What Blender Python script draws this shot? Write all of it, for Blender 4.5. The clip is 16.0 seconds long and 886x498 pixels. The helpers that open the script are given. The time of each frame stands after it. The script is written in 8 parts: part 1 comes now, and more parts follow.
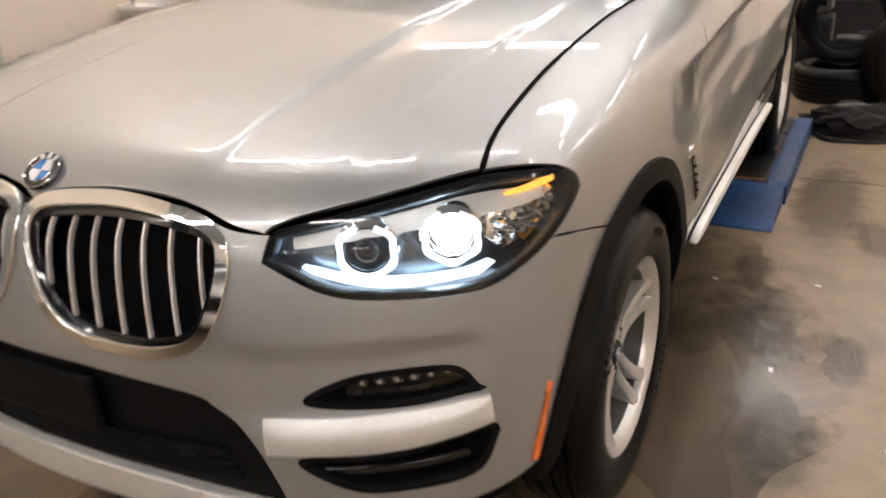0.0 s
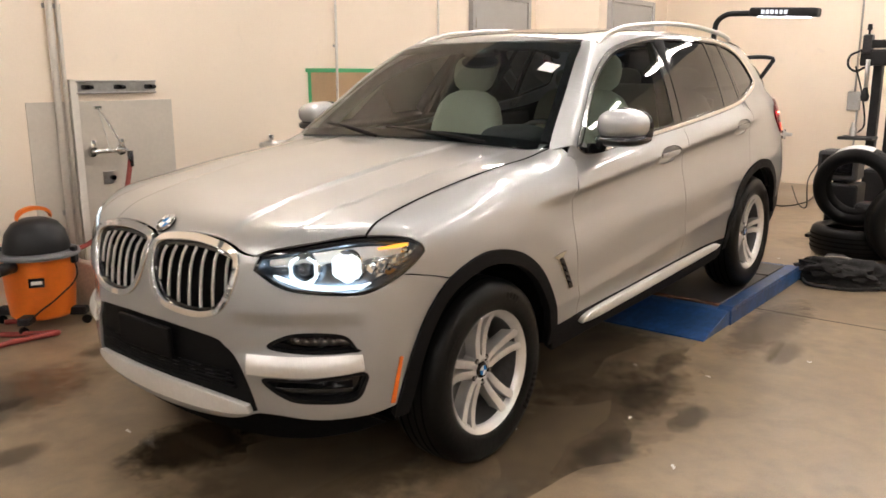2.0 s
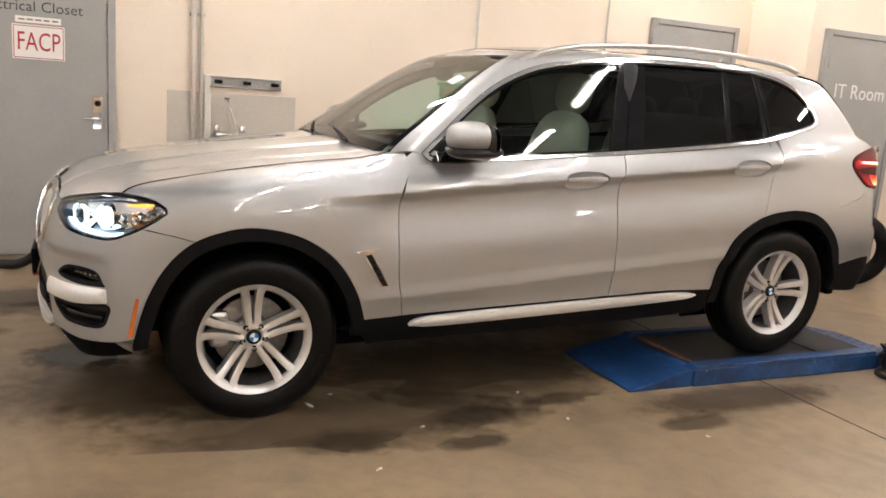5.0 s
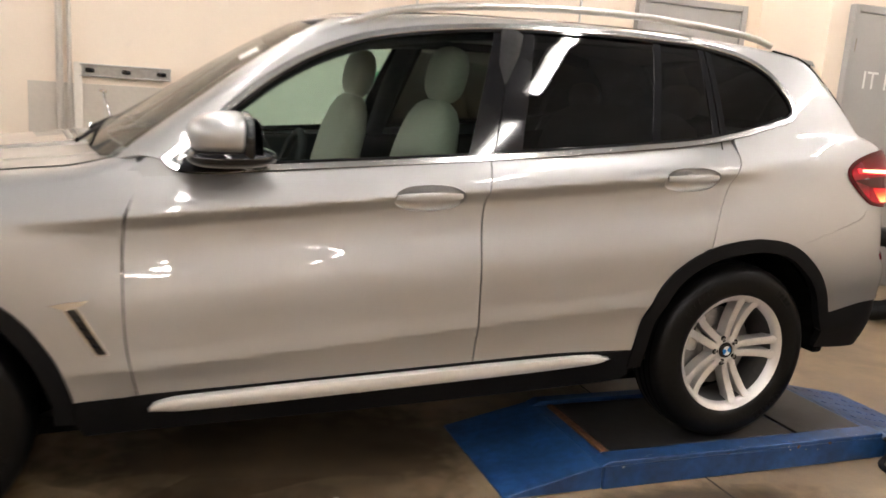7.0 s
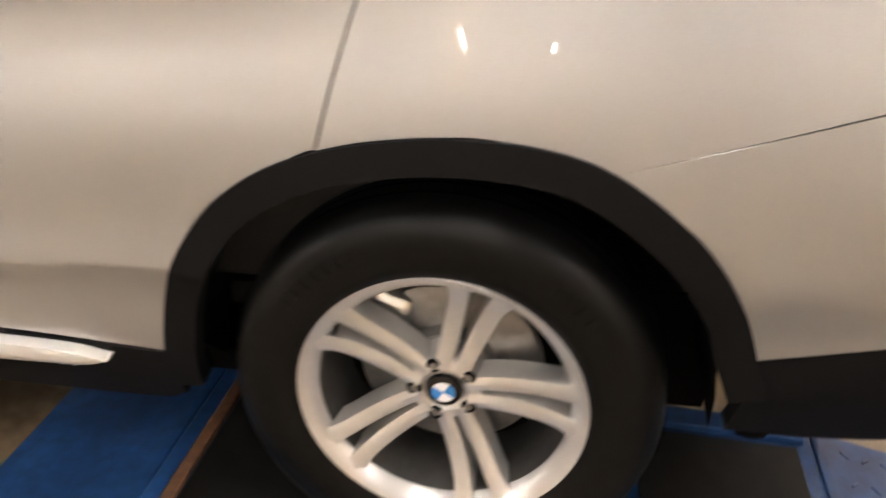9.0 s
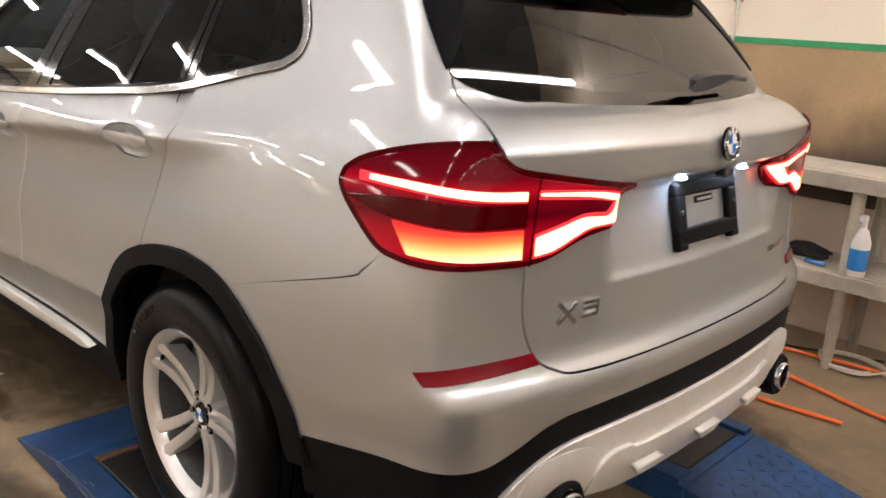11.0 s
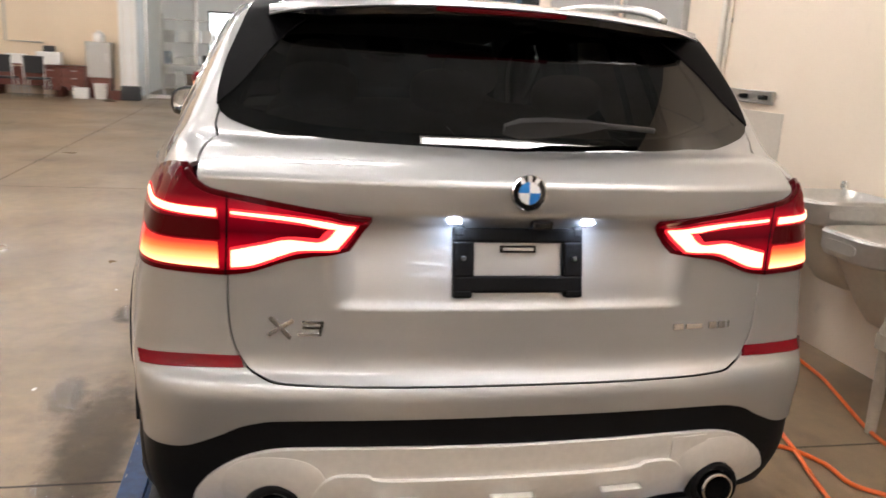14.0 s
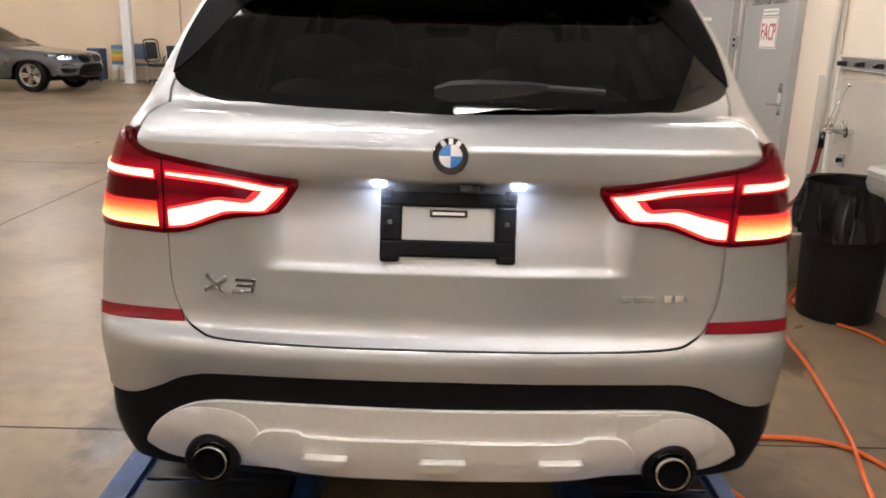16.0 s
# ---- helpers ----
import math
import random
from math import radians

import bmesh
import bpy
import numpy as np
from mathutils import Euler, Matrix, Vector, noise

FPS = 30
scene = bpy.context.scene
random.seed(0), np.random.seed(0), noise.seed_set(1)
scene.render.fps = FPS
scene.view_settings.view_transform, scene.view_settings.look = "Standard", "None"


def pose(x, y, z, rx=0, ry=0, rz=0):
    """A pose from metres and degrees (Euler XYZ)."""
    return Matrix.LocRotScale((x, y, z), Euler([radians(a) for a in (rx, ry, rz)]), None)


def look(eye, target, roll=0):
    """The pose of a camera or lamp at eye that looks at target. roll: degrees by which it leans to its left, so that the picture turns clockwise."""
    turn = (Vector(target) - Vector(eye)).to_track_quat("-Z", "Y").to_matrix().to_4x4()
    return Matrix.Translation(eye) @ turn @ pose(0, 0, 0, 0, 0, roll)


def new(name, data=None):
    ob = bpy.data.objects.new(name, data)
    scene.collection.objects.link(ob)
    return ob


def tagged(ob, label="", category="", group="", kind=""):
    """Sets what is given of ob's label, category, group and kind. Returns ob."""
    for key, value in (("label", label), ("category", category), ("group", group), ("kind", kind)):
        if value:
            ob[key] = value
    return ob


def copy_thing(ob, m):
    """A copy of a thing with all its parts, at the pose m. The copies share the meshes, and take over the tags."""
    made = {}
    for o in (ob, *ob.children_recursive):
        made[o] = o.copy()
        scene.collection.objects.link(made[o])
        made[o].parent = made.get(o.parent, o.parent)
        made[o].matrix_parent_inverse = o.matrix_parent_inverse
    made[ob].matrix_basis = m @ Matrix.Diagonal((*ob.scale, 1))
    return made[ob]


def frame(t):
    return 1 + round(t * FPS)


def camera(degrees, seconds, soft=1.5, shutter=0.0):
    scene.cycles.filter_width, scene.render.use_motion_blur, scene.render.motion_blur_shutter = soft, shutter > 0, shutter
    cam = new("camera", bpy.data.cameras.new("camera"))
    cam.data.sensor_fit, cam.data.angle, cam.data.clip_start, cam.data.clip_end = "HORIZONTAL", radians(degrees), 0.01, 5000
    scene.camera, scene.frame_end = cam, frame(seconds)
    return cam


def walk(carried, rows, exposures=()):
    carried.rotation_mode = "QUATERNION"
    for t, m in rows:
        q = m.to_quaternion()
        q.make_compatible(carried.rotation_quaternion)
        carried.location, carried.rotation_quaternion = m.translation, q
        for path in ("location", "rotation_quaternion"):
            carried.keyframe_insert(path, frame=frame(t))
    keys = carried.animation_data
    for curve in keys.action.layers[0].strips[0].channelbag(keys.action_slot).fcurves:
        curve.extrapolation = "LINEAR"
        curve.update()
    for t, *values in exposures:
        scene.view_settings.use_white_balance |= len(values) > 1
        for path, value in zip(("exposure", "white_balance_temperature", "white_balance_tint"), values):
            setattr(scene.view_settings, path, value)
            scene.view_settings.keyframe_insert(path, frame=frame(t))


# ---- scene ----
cam = camera(57.6, 16.0, soft=1.6, shutter=0.4)
PATH = [
    (0, (-1.681, -1.341, 1.341), (-0.056, -0.457, 0.582), -2.7),
    (0.5, (-1.991, -1.823, 1.385), (-0.455, -0.69, 0.788), -1.0),
    (1, (-2.329, -2.167, 1.458), (-0.797, -0.958, 1.021), 1.7),
    (1.5, (-2.479, -2.509, 1.462), (-0.95, -1.293, 1.032), 1.2),
    (2, (-2.378, -2.622, 1.462), (-0.859, -1.391, 1.043), -0.2),
    (2.5, (-2.067, -2.737, 1.457), (-0.566, -1.482, 1.041), -0.8),
    (3, (-1.693, -3.073, 1.43), (-0.273, -1.727, 1.018), -0.3),
    (3.5, (-1.311, -3.381, 1.397), (-0.076, -1.867, 0.969), 1.7),
    (3.7, (-1.129, -3.491, 1.414), (0.013, -1.904, 0.989), 2.2),
    (5.8, (-0.397, -4.403, 1.428), (0.344, -2.575, 1.098), 4.9),
    (6, (-0.273, -4.31, 1.403), (0.458, -2.474, 1.093), 5.0),
    (6.5, (0.188, -3.93, 1.423), (0.888, -2.085, 1.103), 4.5),
    (7, (0.703, -3.444, 1.418), (1.381, -1.601, 1.035), 3.9),
    (7.5, (1.242, -2.988, 1.38), (1.804, -1.132, 0.891), 2.8),
    (8, (1.95, -2.555, 1.37), (2.285, -0.703, 0.70), 1.4),
    (8.5, (2.49, -2.293, 1.299), (2.601, -0.451, 0.528), 1.9),
    (9, (3.059, -1.953, 1.317), (2.774, -0.219, 0.362), 1.6),
    (9.5, (3.572, -1.822, 1.308), (2.872, -0.114, 0.548), -0.5),
    (10, (4.019, -1.833, 1.346), (2.979, -0.215, 0.800), 2.9),
    (10.2, (4.174, -1.873, 1.409), (3.037, -0.325, 0.850), 3.4),
    (12.3, (5.035, -1.862, 1.538), (3.563, -0.606, 1.037), 3.0),
    (12.5, (5.055, -1.795, 1.541), (3.541, -0.607, 1.014), 2.8),
    (13, (5.273, -1.508, 1.556), (3.588, -0.566, 1.032), 3.6),
    (13.5, (5.477, -1.033, 1.554), (3.669, -0.334, 1.06), 3.2),
    (14, (5.531, -0.564, 1.562), (3.632, -0.15, 1.091), 3.3),
    (14.5, (5.782, -0.139, 1.556), (3.837, 0.006, 1.113), 3.6),
    (15, (5.937, 0.003, 1.599), (3.985, 0.065, 1.168), 1.1),
    (15.5, (5.903, 0.055, 1.572), (3.955, 0.067, 1.116), 1.1),
    (16, (5.593, -0.023, 1.536), (3.662, -0.01, 1.012), 1.6),
]
walk(cam, [(t, look(eye, target, roll)) for t, eye, target, roll in PATH], exposures=[(0.0, 0.0, 6550, 10), (1.0, 0.1, 6850, 10), (2.0, 0.1, 6700, 10), (3.5, 0.15, 6480, 10), (6.0, 0.18, 6500, 10), (7.5, 0.2, 6550, 10), (8.5, 0.38, 6750, 10), (9.0, 0.65, 6750, 10), (9.5, 0.54, 6600, 10), (10.0, 0.14, 6560, 10), (12.3, 0.1, 6330, 10), (14.0, 0.1, 6450, 10), (15.0, 0.1, 6550, 10), (16.0, 0.1, 6420, 10)])

# ---- world and lamps ----
world = bpy.data.worlds.new("world")
scene.world = world
world.use_nodes = True
sky = world.node_tree.nodes.new("ShaderNodeTexSky")
sky.sky_type, sky.sun_disc, sky.sun_elevation, sky.sun_rotation = "NISHITA", False, radians(35), radians(80)
world.node_tree.links.new(sky.outputs[0], world.node_tree.nodes["Background"].inputs[0])
world.node_tree.nodes["Background"].inputs[1].default_value = 0.12

TUBE_GLOW = 61.0      # strength of the ceiling tubes
WINDOW_GLOW = 4.2     # overcast daylight behind the far windows


# ---- materials ----
def mat(name, colour=(.5, .5, .5), rough=.5, metal=0.0, grain=0.0, scale=40.0, bump=0.0, coat=0.0, emit=None, glow=0.0, blotch=0.0, blotch_scale=3.0, spec=.5, alpha=1.0):
    """A principled material with variation at two scales and a fine relief."""
    m = bpy.data.materials.new(name)
    m.use_nodes = True
    nt = m.node_tree
    b = nt.nodes["Principled BSDF"]
    b.inputs["Base Color"].default_value = (*colour, 1)
    b.inputs["Roughness"].default_value = rough
    b.inputs["Metallic"].default_value = metal
    b.inputs["Coat Weight"].default_value = coat
    b.inputs["Coat Roughness"].default_value = .012
    b.inputs["Specular IOR Level"].default_value = spec
    b.inputs["Alpha"].default_value = alpha
    if emit:
        b.inputs["Emission Color"].default_value = (*emit, 1)
        b.inputs["Emission Strength"].default_value = glow
    if grain or blotch or bump:
        co = nt.nodes.new("ShaderNodeTexCoord")
        fine = nt.nodes.new("ShaderNodeTexNoise")
        fine.inputs["Scale"].default_value = scale
        fine.inputs["Detail"].default_value = 6
        big = nt.nodes.new("ShaderNodeTexNoise")
        big.inputs["Scale"].default_value = blotch_scale
        big.inputs["Detail"].default_value = 4
        nt.links.new(co.outputs["Object"], fine.inputs["Vector"])
        nt.links.new(co.outputs["Object"], big.inputs["Vector"])
        if grain or blotch:
            mix = None
            last = None
            for tex, amount in ((fine, grain), (big, blotch)):
                if not amount:
                    continue
                ramp = nt.nodes.new("ShaderNodeMapRange")
                ramp.inputs[1].default_value, ramp.inputs[2].default_value = .3, .7
                ramp.inputs[3].default_value, ramp.inputs[4].default_value = 1 - amount, 1 + amount * .6
                nt.links.new(tex.outputs["Fac"], ramp.inputs[0])
                mul = nt.nodes.new("ShaderNodeVectorMath")
                mul.operation = "SCALE"
                if last is None:
                    mul.inputs[0].default_value = colour
                else:
                    nt.links.new(last, mul.inputs[0])
                nt.links.new(ramp.outputs[0], mul.inputs["Scale"])
                last = mul.outputs[0]
            nt.links.new(last, b.inputs["Base Color"])
        if bump:
            bp = nt.nodes.new("ShaderNodeBump")
            bp.inputs["Strength"].default_value = bump
            bp.inputs["Distance"].default_value = .004
            nt.links.new(fine.outputs["Fac"], bp.inputs["Height"])
            nt.links.new(bp.outputs[0], b.inputs["Normal"])
    return m


def glass(name, tint, rough=0.0, ior=1.7):
    """A thin pane: what is behind shows through its tint, and it mirrors by its angle."""
    m = bpy.data.materials.new(name)
    m.use_nodes = True
    nt = m.node_tree
    nt.nodes.remove(nt.nodes["Principled BSDF"])
    out = nt.nodes["Material Output"]
    clear, shine, mix = nt.nodes.new("ShaderNodeBsdfTransparent"), nt.nodes.new("ShaderNodeBsdfGlossy"), nt.nodes.new("ShaderNodeMixShader")
    clear.inputs[0].default_value = (*tint, 1)
    shine.inputs["Roughness"].default_value = rough
    fres = nt.nodes.new("ShaderNodeFresnel")
    fres.inputs[0].default_value = ior
    nt.links.new(fres.outputs[0], mix.inputs[0])
    nt.links.new(clear.outputs[0], mix.inputs[1])
    nt.links.new(shine.outputs[0], mix.inputs[2])
    nt.links.new(mix.outputs[0], out.inputs[0])
    return m


def paint(name, colour, metal=.75, rough=.38):
    """Metallic car paint under clear lacquer, with flakes and a thin film of dust."""
    m = mat(name, colour, rough, metal, coat=1.0)
    m.node_tree.nodes["Principled BSDF"].inputs["Coat IOR"].default_value = 1.55
    nt = m.node_tree
    b = nt.nodes["Principled BSDF"]
    co, flake, dust = nt.nodes.new("ShaderNodeTexCoord"), nt.nodes.new("ShaderNodeTexVoronoi"), nt.nodes.new("ShaderNodeTexNoise")
    flake.inputs["Scale"].default_value = 900
    dust.inputs["Scale"].default_value, dust.inputs["Detail"].default_value = 2.2, 8
    nt.links.new(co.outputs["Object"], flake.inputs["Vector"])
    nt.links.new(co.outputs["Object"], dust.inputs["Vector"])
    r = nt.nodes.new("ShaderNodeMapRange")
    r.inputs[1].default_value, r.inputs[2].default_value, r.inputs[3].default_value, r.inputs[4].default_value = .3, .75, rough - .03, rough + .07
    nt.links.new(dust.outputs["Fac"], r.inputs[0])
    nt.links.new(r.outputs[0], b.inputs["Roughness"])
    mul = nt.nodes.new("ShaderNodeVectorMath")
    mul.operation = "SCALE"
    mul.inputs[0].default_value = colour
    r2 = nt.nodes.new("ShaderNodeMapRange")
    r2.inputs[1].default_value, r2.inputs[2].default_value, r2.inputs[3].default_value, r2.inputs[4].default_value = 0, 1, .97, 1.03
    sep = nt.nodes.new("ShaderNodeSeparateColor")
    nt.links.new(flake.outputs["Color"], sep.inputs[0])
    nt.links.new(sep.outputs[0], r2.inputs[0])
    nt.links.new(r2.outputs[0], mul.inputs["Scale"])
    nt.links.new(mul.outputs[0], b.inputs["Base Color"])
    return m


SILVER = paint("silver_paint", (.43, .432, .43), .78, .42)
BLACK_PLASTIC = mat("black_plastic", (.006, .006, .0065), .55, spec=.08, grain=.25, scale=300, bump=.15)
GLOSS_BLACK = mat("gloss_black", (.006, .006, .007), .07, spec=.35, coat=.3)
FIN_BLACK = mat("fin_black", (.003, .003, .0035), .45, spec=.04)
# Near-black for joints and hollows; also stands in for shade inside the wheels.
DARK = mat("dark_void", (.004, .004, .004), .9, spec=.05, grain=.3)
CHROME = mat("chrome", (.86, .86, .85), .08, 1.0, grain=.03)
TRIM_CHROME = mat("trim_chrome", (.93, .93, .92), .16, 1.0, grain=.03)
SATIN = mat("satin_metal", (.62, .61, .59), .28, 1.0, grain=.05, scale=80)
BRIGHT_STRIP = mat("satin_strip", (.80, .785, .755), .40, .5, grain=.04, scale=60)
RIM_SILVER = mat("wheel_silver", (.68, .665, .65), .30, .68, coat=.6, grain=.05, scale=30)
RUBBER = mat("tyre_rubber", (.004, .004, .004), .34, spec=.15, grain=.3, scale=60, bump=.2, blotch=.25, blotch_scale=6)
TINT = glass("clear_glass", (.63, .78, .745), ior=1.5)
PRIVACY = glass("privacy_glass", (.035, .037, .036))
REAR_TINT = glass("rear_glass_tint", (.038, .040, .038))
LENS_CLEAR = glass("lens_clear", (.95, .96, .97), ior=1.5)
def lamp_red(name, base, stops, spec=.2):
    """Red lamp plastic over light guides: the glow falls off with the height from the guides."""
    m = mat(name, base, .06, spec=spec)
    nt = m.node_tree
    b = nt.nodes["Principled BSDF"]
    co, sep, rng, ramp = (nt.nodes.new("ShaderNode" + k) for k in ("TexCoord", "SeparateXYZ", "MapRange", "ValToRGB"))
    rng.inputs[1].default_value, rng.inputs[2].default_value = .90, 1.16
    nt.links.new(co.outputs["Object"], sep.inputs[0])
    nt.links.new(sep.outputs["Z"], rng.inputs[0])
    nt.links.new(rng.outputs[0], ramp.inputs[0])
    el = ramp.color_ramp.elements
    while len(el) < len(stops):
        el.new(.5)
    for e, (z, c) in zip(el, stops):
        e.position, e.color = (z - .90) / .26, (*c, 1)
    nt.links.new(ramp.outputs[0], b.inputs["Emission Color"])
    b.inputs["Emission Strength"].default_value = 1.0
    return m


LENS_RED = lamp_red("lens_red", (.045, .0006, .002), ((.915, (.05, 0, .002)), (.95, (.42, .003, .012)), (.985, (.30, .001, .008)), (1.015, (.05, 0, .002)), (1.045, (.16, .001, .006)), (1.068, (.40, .004, .014)), (1.092, (.10, .001, .005)), (1.15, (.03, 0, .002))))
LENS_RED_DARK = mat("lens_dark_red", (.02, .001, .002), .06, spec=.15, emit=(1, .0, .012), glow=.035)
RED_GLOW = mat("tail_light_glow", (.5, .02, .02), .2, emit=(1.0, .022, .035), glow=1.6)
PANEL_GLOW = lamp_red("tail_light_panel", (.4, .02, .02), ((.93, (3.0, 1.7, .8)), (.952, (2.4, .85, .28)), (.970, (1.5, .28, .06)), (.985, (1.0, .06, .03)), (1.002, (.55, .008, .015))))
ORANGE_GLOW = mat("tail_light_core", (.8, .3, .2), .3, emit=(1.0, .52, .30), glow=2.8)
REFLECTOR_RED = mat("reflector_red", (.17, .002, .008), .22, spec=.25, grain=.12, scale=400)
AMBER = mat("amber_marker", (.75, .16, .02), .2, coat=.8)
AMBER_DULL = mat("amber_reflector", (.30, .13, .025), .25, .3)
AMBER_GLOW = mat("amber_glow", (.9, .4, .05), .3, emit=(1, .45, .06), glow=1.3)
WHITE_GLOW = mat("lamp_white", (.9, .95, 1), .2, emit=(.82, .92, 1), glow=16.0)
RING_GLOW = mat("lamp_ring", (.9, .95, 1), .2, emit=(.74, .90, 1), glow=1.7)
PLATE_GLOW = mat("plate_lamp", (.9, .92, 1), .3, emit=(.62, .76, 1), glow=330.0)
LEATHER = mat("beige_leather", (.50, .45, .36), .55, grain=.12, scale=120, bump=.2)
DISC = mat("brake_disc", (.26, .25, .24), .40, .8, grain=.2, scale=50)
BLUE_ENAMEL = mat("blue_enamel", (.03, .20, .55), .15, coat=.8)
WHITE_ENAMEL = mat("white_enamel", (.82, .84, .85), .15, coat=.8)
STICKER = mat("white_sticker", (.85, .85, .84), .5, grain=.03)


# ---- building helpers ----
def part(name, verts, faces, material, parent=None, label="", smooth=True, normals=None):
    me = bpy.data.meshes.new(name)
    me.from_pydata([tuple(map(float, v)) for v in verts], [], [tuple(map(int, f)) for f in faces])
    me.materials.append(material)
    me.polygons.foreach_set("use_smooth", [smooth] * len(me.polygons))
    if normals is not None:
        me.normals_split_custom_set_from_vertices([tuple(map(float, n)) for n in normals])
    me.update()
    ob = new(name, me)
    if parent is not None:
        ob.parent = parent
    if label:
        tagged(ob, label)
    return ob


def from_bm(name, bm, material, parent=None, label="", smooth=False, sharp=None):
    me = bpy.data.meshes.new(name)
    bmesh.ops.recalc_face_normals(bm, faces=bm.faces)
    bm.to_mesh(me)
    bm.free()
    me.materials.append(material)
    if smooth:
        me.polygons.foreach_set("use_smooth", [True] * len(me.polygons))
        if sharp:
            me.set_sharp_from_angle(angle=radians(sharp))
    ob = new(name, me)
    if parent is not None:
        ob.parent = parent
    if label:
        tagged(ob, label)
    return ob


def thing(name, label, category, m=None, group="", kind=""):
    ob = new(name)
    if m is not None:
        ob.matrix_basis = m
    return tagged(ob, label, category, group, kind)


def box_bm(size, at=(0, 0, 0), bevel=0.0, rot=None, segs=2, bm=None):
    out = bm or bmesh.new()
    r = bmesh.ops.create_cube(out, size=1)
    vs = r["verts"]
    bmesh.ops.scale(out, vec=size, verts=vs)
    if bevel:
        es = list({e for v in vs for e in v.link_edges})
        g = bmesh.ops.bevel(out, geom=es, offset=bevel, segments=segs, profile=.5, affect="EDGES")
        vs = list({v for f in g["faces"] for v in f.verts} | {v for v in vs if v.is_valid})
    if rot is not None:
        bmesh.ops.rotate(out, cent=(0, 0, 0), matrix=rot.to_matrix() if isinstance(rot, Euler) else rot, verts=vs)
    bmesh.ops.translate(out, vec=at, verts=vs)
    return out


def box(name, size, at, material, parent=None, bevel=.003, label="", rot=None):
    """A box with eased edges; rot in degrees."""
    r = Euler([radians(a) for a in rot]) if rot else None
    return from_bm(name, box_bm(size, at, bevel, r), material, parent, label)


def lathe(name, profile, material, parent=None, axis="z", at=(0, 0, 0), n=32, label="", sharp=35, arc=360):
    """A turned body: profile of (radius, height) round an axis."""
    verts, faces = [], []
    full = arc == 360
    m = n if full else n + 1
    for k in range(m):
        a = radians(arc) * k / n
        for r, h in profile:
            p = (r * math.cos(a), r * math.sin(a), h)
            p = p if axis == "z" else (p[0], p[2], p[1]) if axis == "y" else (p[2], p[0], p[1])
            verts.append((p[0] + at[0], p[1] + at[1], p[2] + at[2]))
    c = len(profile)
    for k in range(n):
        a, b = k * c, ((k + 1) % m) * c
        for i in range(c - 1):
            faces.append((a + i, b + i, b + i + 1, a + i + 1))
    bm = bmesh.new()
    me = bpy.data.meshes.new("t")
    me.from_pydata(verts, [], faces)
    bm.from_mesh(me)
    bpy.data.meshes.remove(me)
    bmesh.ops.remove_doubles(bm, verts=bm.verts, dist=1e-5)
    return from_bm(name, bm, material, parent, label, True, sharp)


def tube(name, pts, radius, material, parent=None, label="", smooth_path=True, n=10, cyclic=False):
    """A round bar or cable through points, as a mesh."""
    pts = np.array(pts, float)
    if smooth_path and len(pts) > 2:
        pts = spline(pts, .5 * max(radius * 2, .01), cyclic)
    d = np.gradient(pts, axis=0)
    if cyclic:
        d = np.roll(pts, -1, 0) - np.roll(pts, 1, 0)
    d /= np.linalg.norm(d, axis=1)[:, None] + 1e-9
    up = np.array((0, 0, 1.0)) if abs(d[0][2]) < .9 else np.array((1.0, 0, 0))
    verts, faces = [], []
    s = np.cross(up, d[0])
    for p, t in zip(pts, d):
        s = s - t * (s @ t)
        s /= np.linalg.norm(s) + 1e-9
        w = np.cross(t, s)
        for k in range(n):
            a = 2 * math.pi * k / n
            verts.append(p + radius * (math.cos(a) * s + math.sin(a) * w))
    rings = len(pts)
    for i in range(rings if cyclic else rings - 1):
        j = (i + 1) % rings
        for k in range(n):
            faces.append((i * n + k, i * n + (k + 1) % n, j * n + (k + 1) % n, j * n + k))
    if not cyclic:
        faces.append(tuple(range(n))[::-1])
        faces.append(tuple((rings - 1) * n + k for k in range(n)))
    return part(name, verts, faces, material, parent, label)


def spline(pts, step, cyclic=False):
    """Points at even steps along a smooth line through the given ones."""
    pts = np.array(pts, float)
    p = np.vstack([pts[-1], pts, pts[0], pts[1]]) if cyclic else np.vstack([2 * pts[0] - pts[1], pts, 2 * pts[-1] - pts[-2]])
    out = []
    for i in range(1, len(p) - 2):
        n = max(2, int(np.linalg.norm(p[i + 1] - p[i]) / step))
        t = (np.arange(n) / n)[:, None]
        a, b, c, d = p[i - 1], p[i], p[i + 1], p[i + 2]
        out.append(.5 * (2 * b + (c - a) * t + (2 * a - 5 * b + 4 * c - d) * t**2 + (3 * b - a - 3 * c + d) * t**3))
    if not cyclic:
        out.append(pts[-1:])
    return np.vstack(out)



# ---- the shape of the car's body ----
def curve(xs, ys):
    """A smooth curve through a few guide values."""
    xs, ys = np.array(xs, float), np.array(ys, float)
    d = np.diff(ys) / np.diff(xs)
    m = np.r_[d[0], (d[:-1] + d[1:]) / 2, d[-1]]
    m[1:-1] = np.where(d[:-1] * d[1:] <= 0, 0, m[1:-1])

    def f(x):
        x = np.clip(np.asarray(x, float), xs[0], xs[-1])
        i = np.clip(np.searchsorted(xs, x) - 1, 0, len(xs) - 2)
        h = xs[i + 1] - xs[i]
        t = (x - xs[i]) / h
        return (2*t**3 - 3*t**2 + 1) * ys[i] + (t**3 - 2*t**2 + t) * h * m[i] + (3*t**2 - 2*t**3) * ys[i + 1] + (t**3 - t**2) * h * m[i + 1]
    return f


def smax(a, b, k):
    h = np.maximum(k - np.abs(a - b), 0) / k
    return np.maximum(a, b) + h * h * h * k / 6


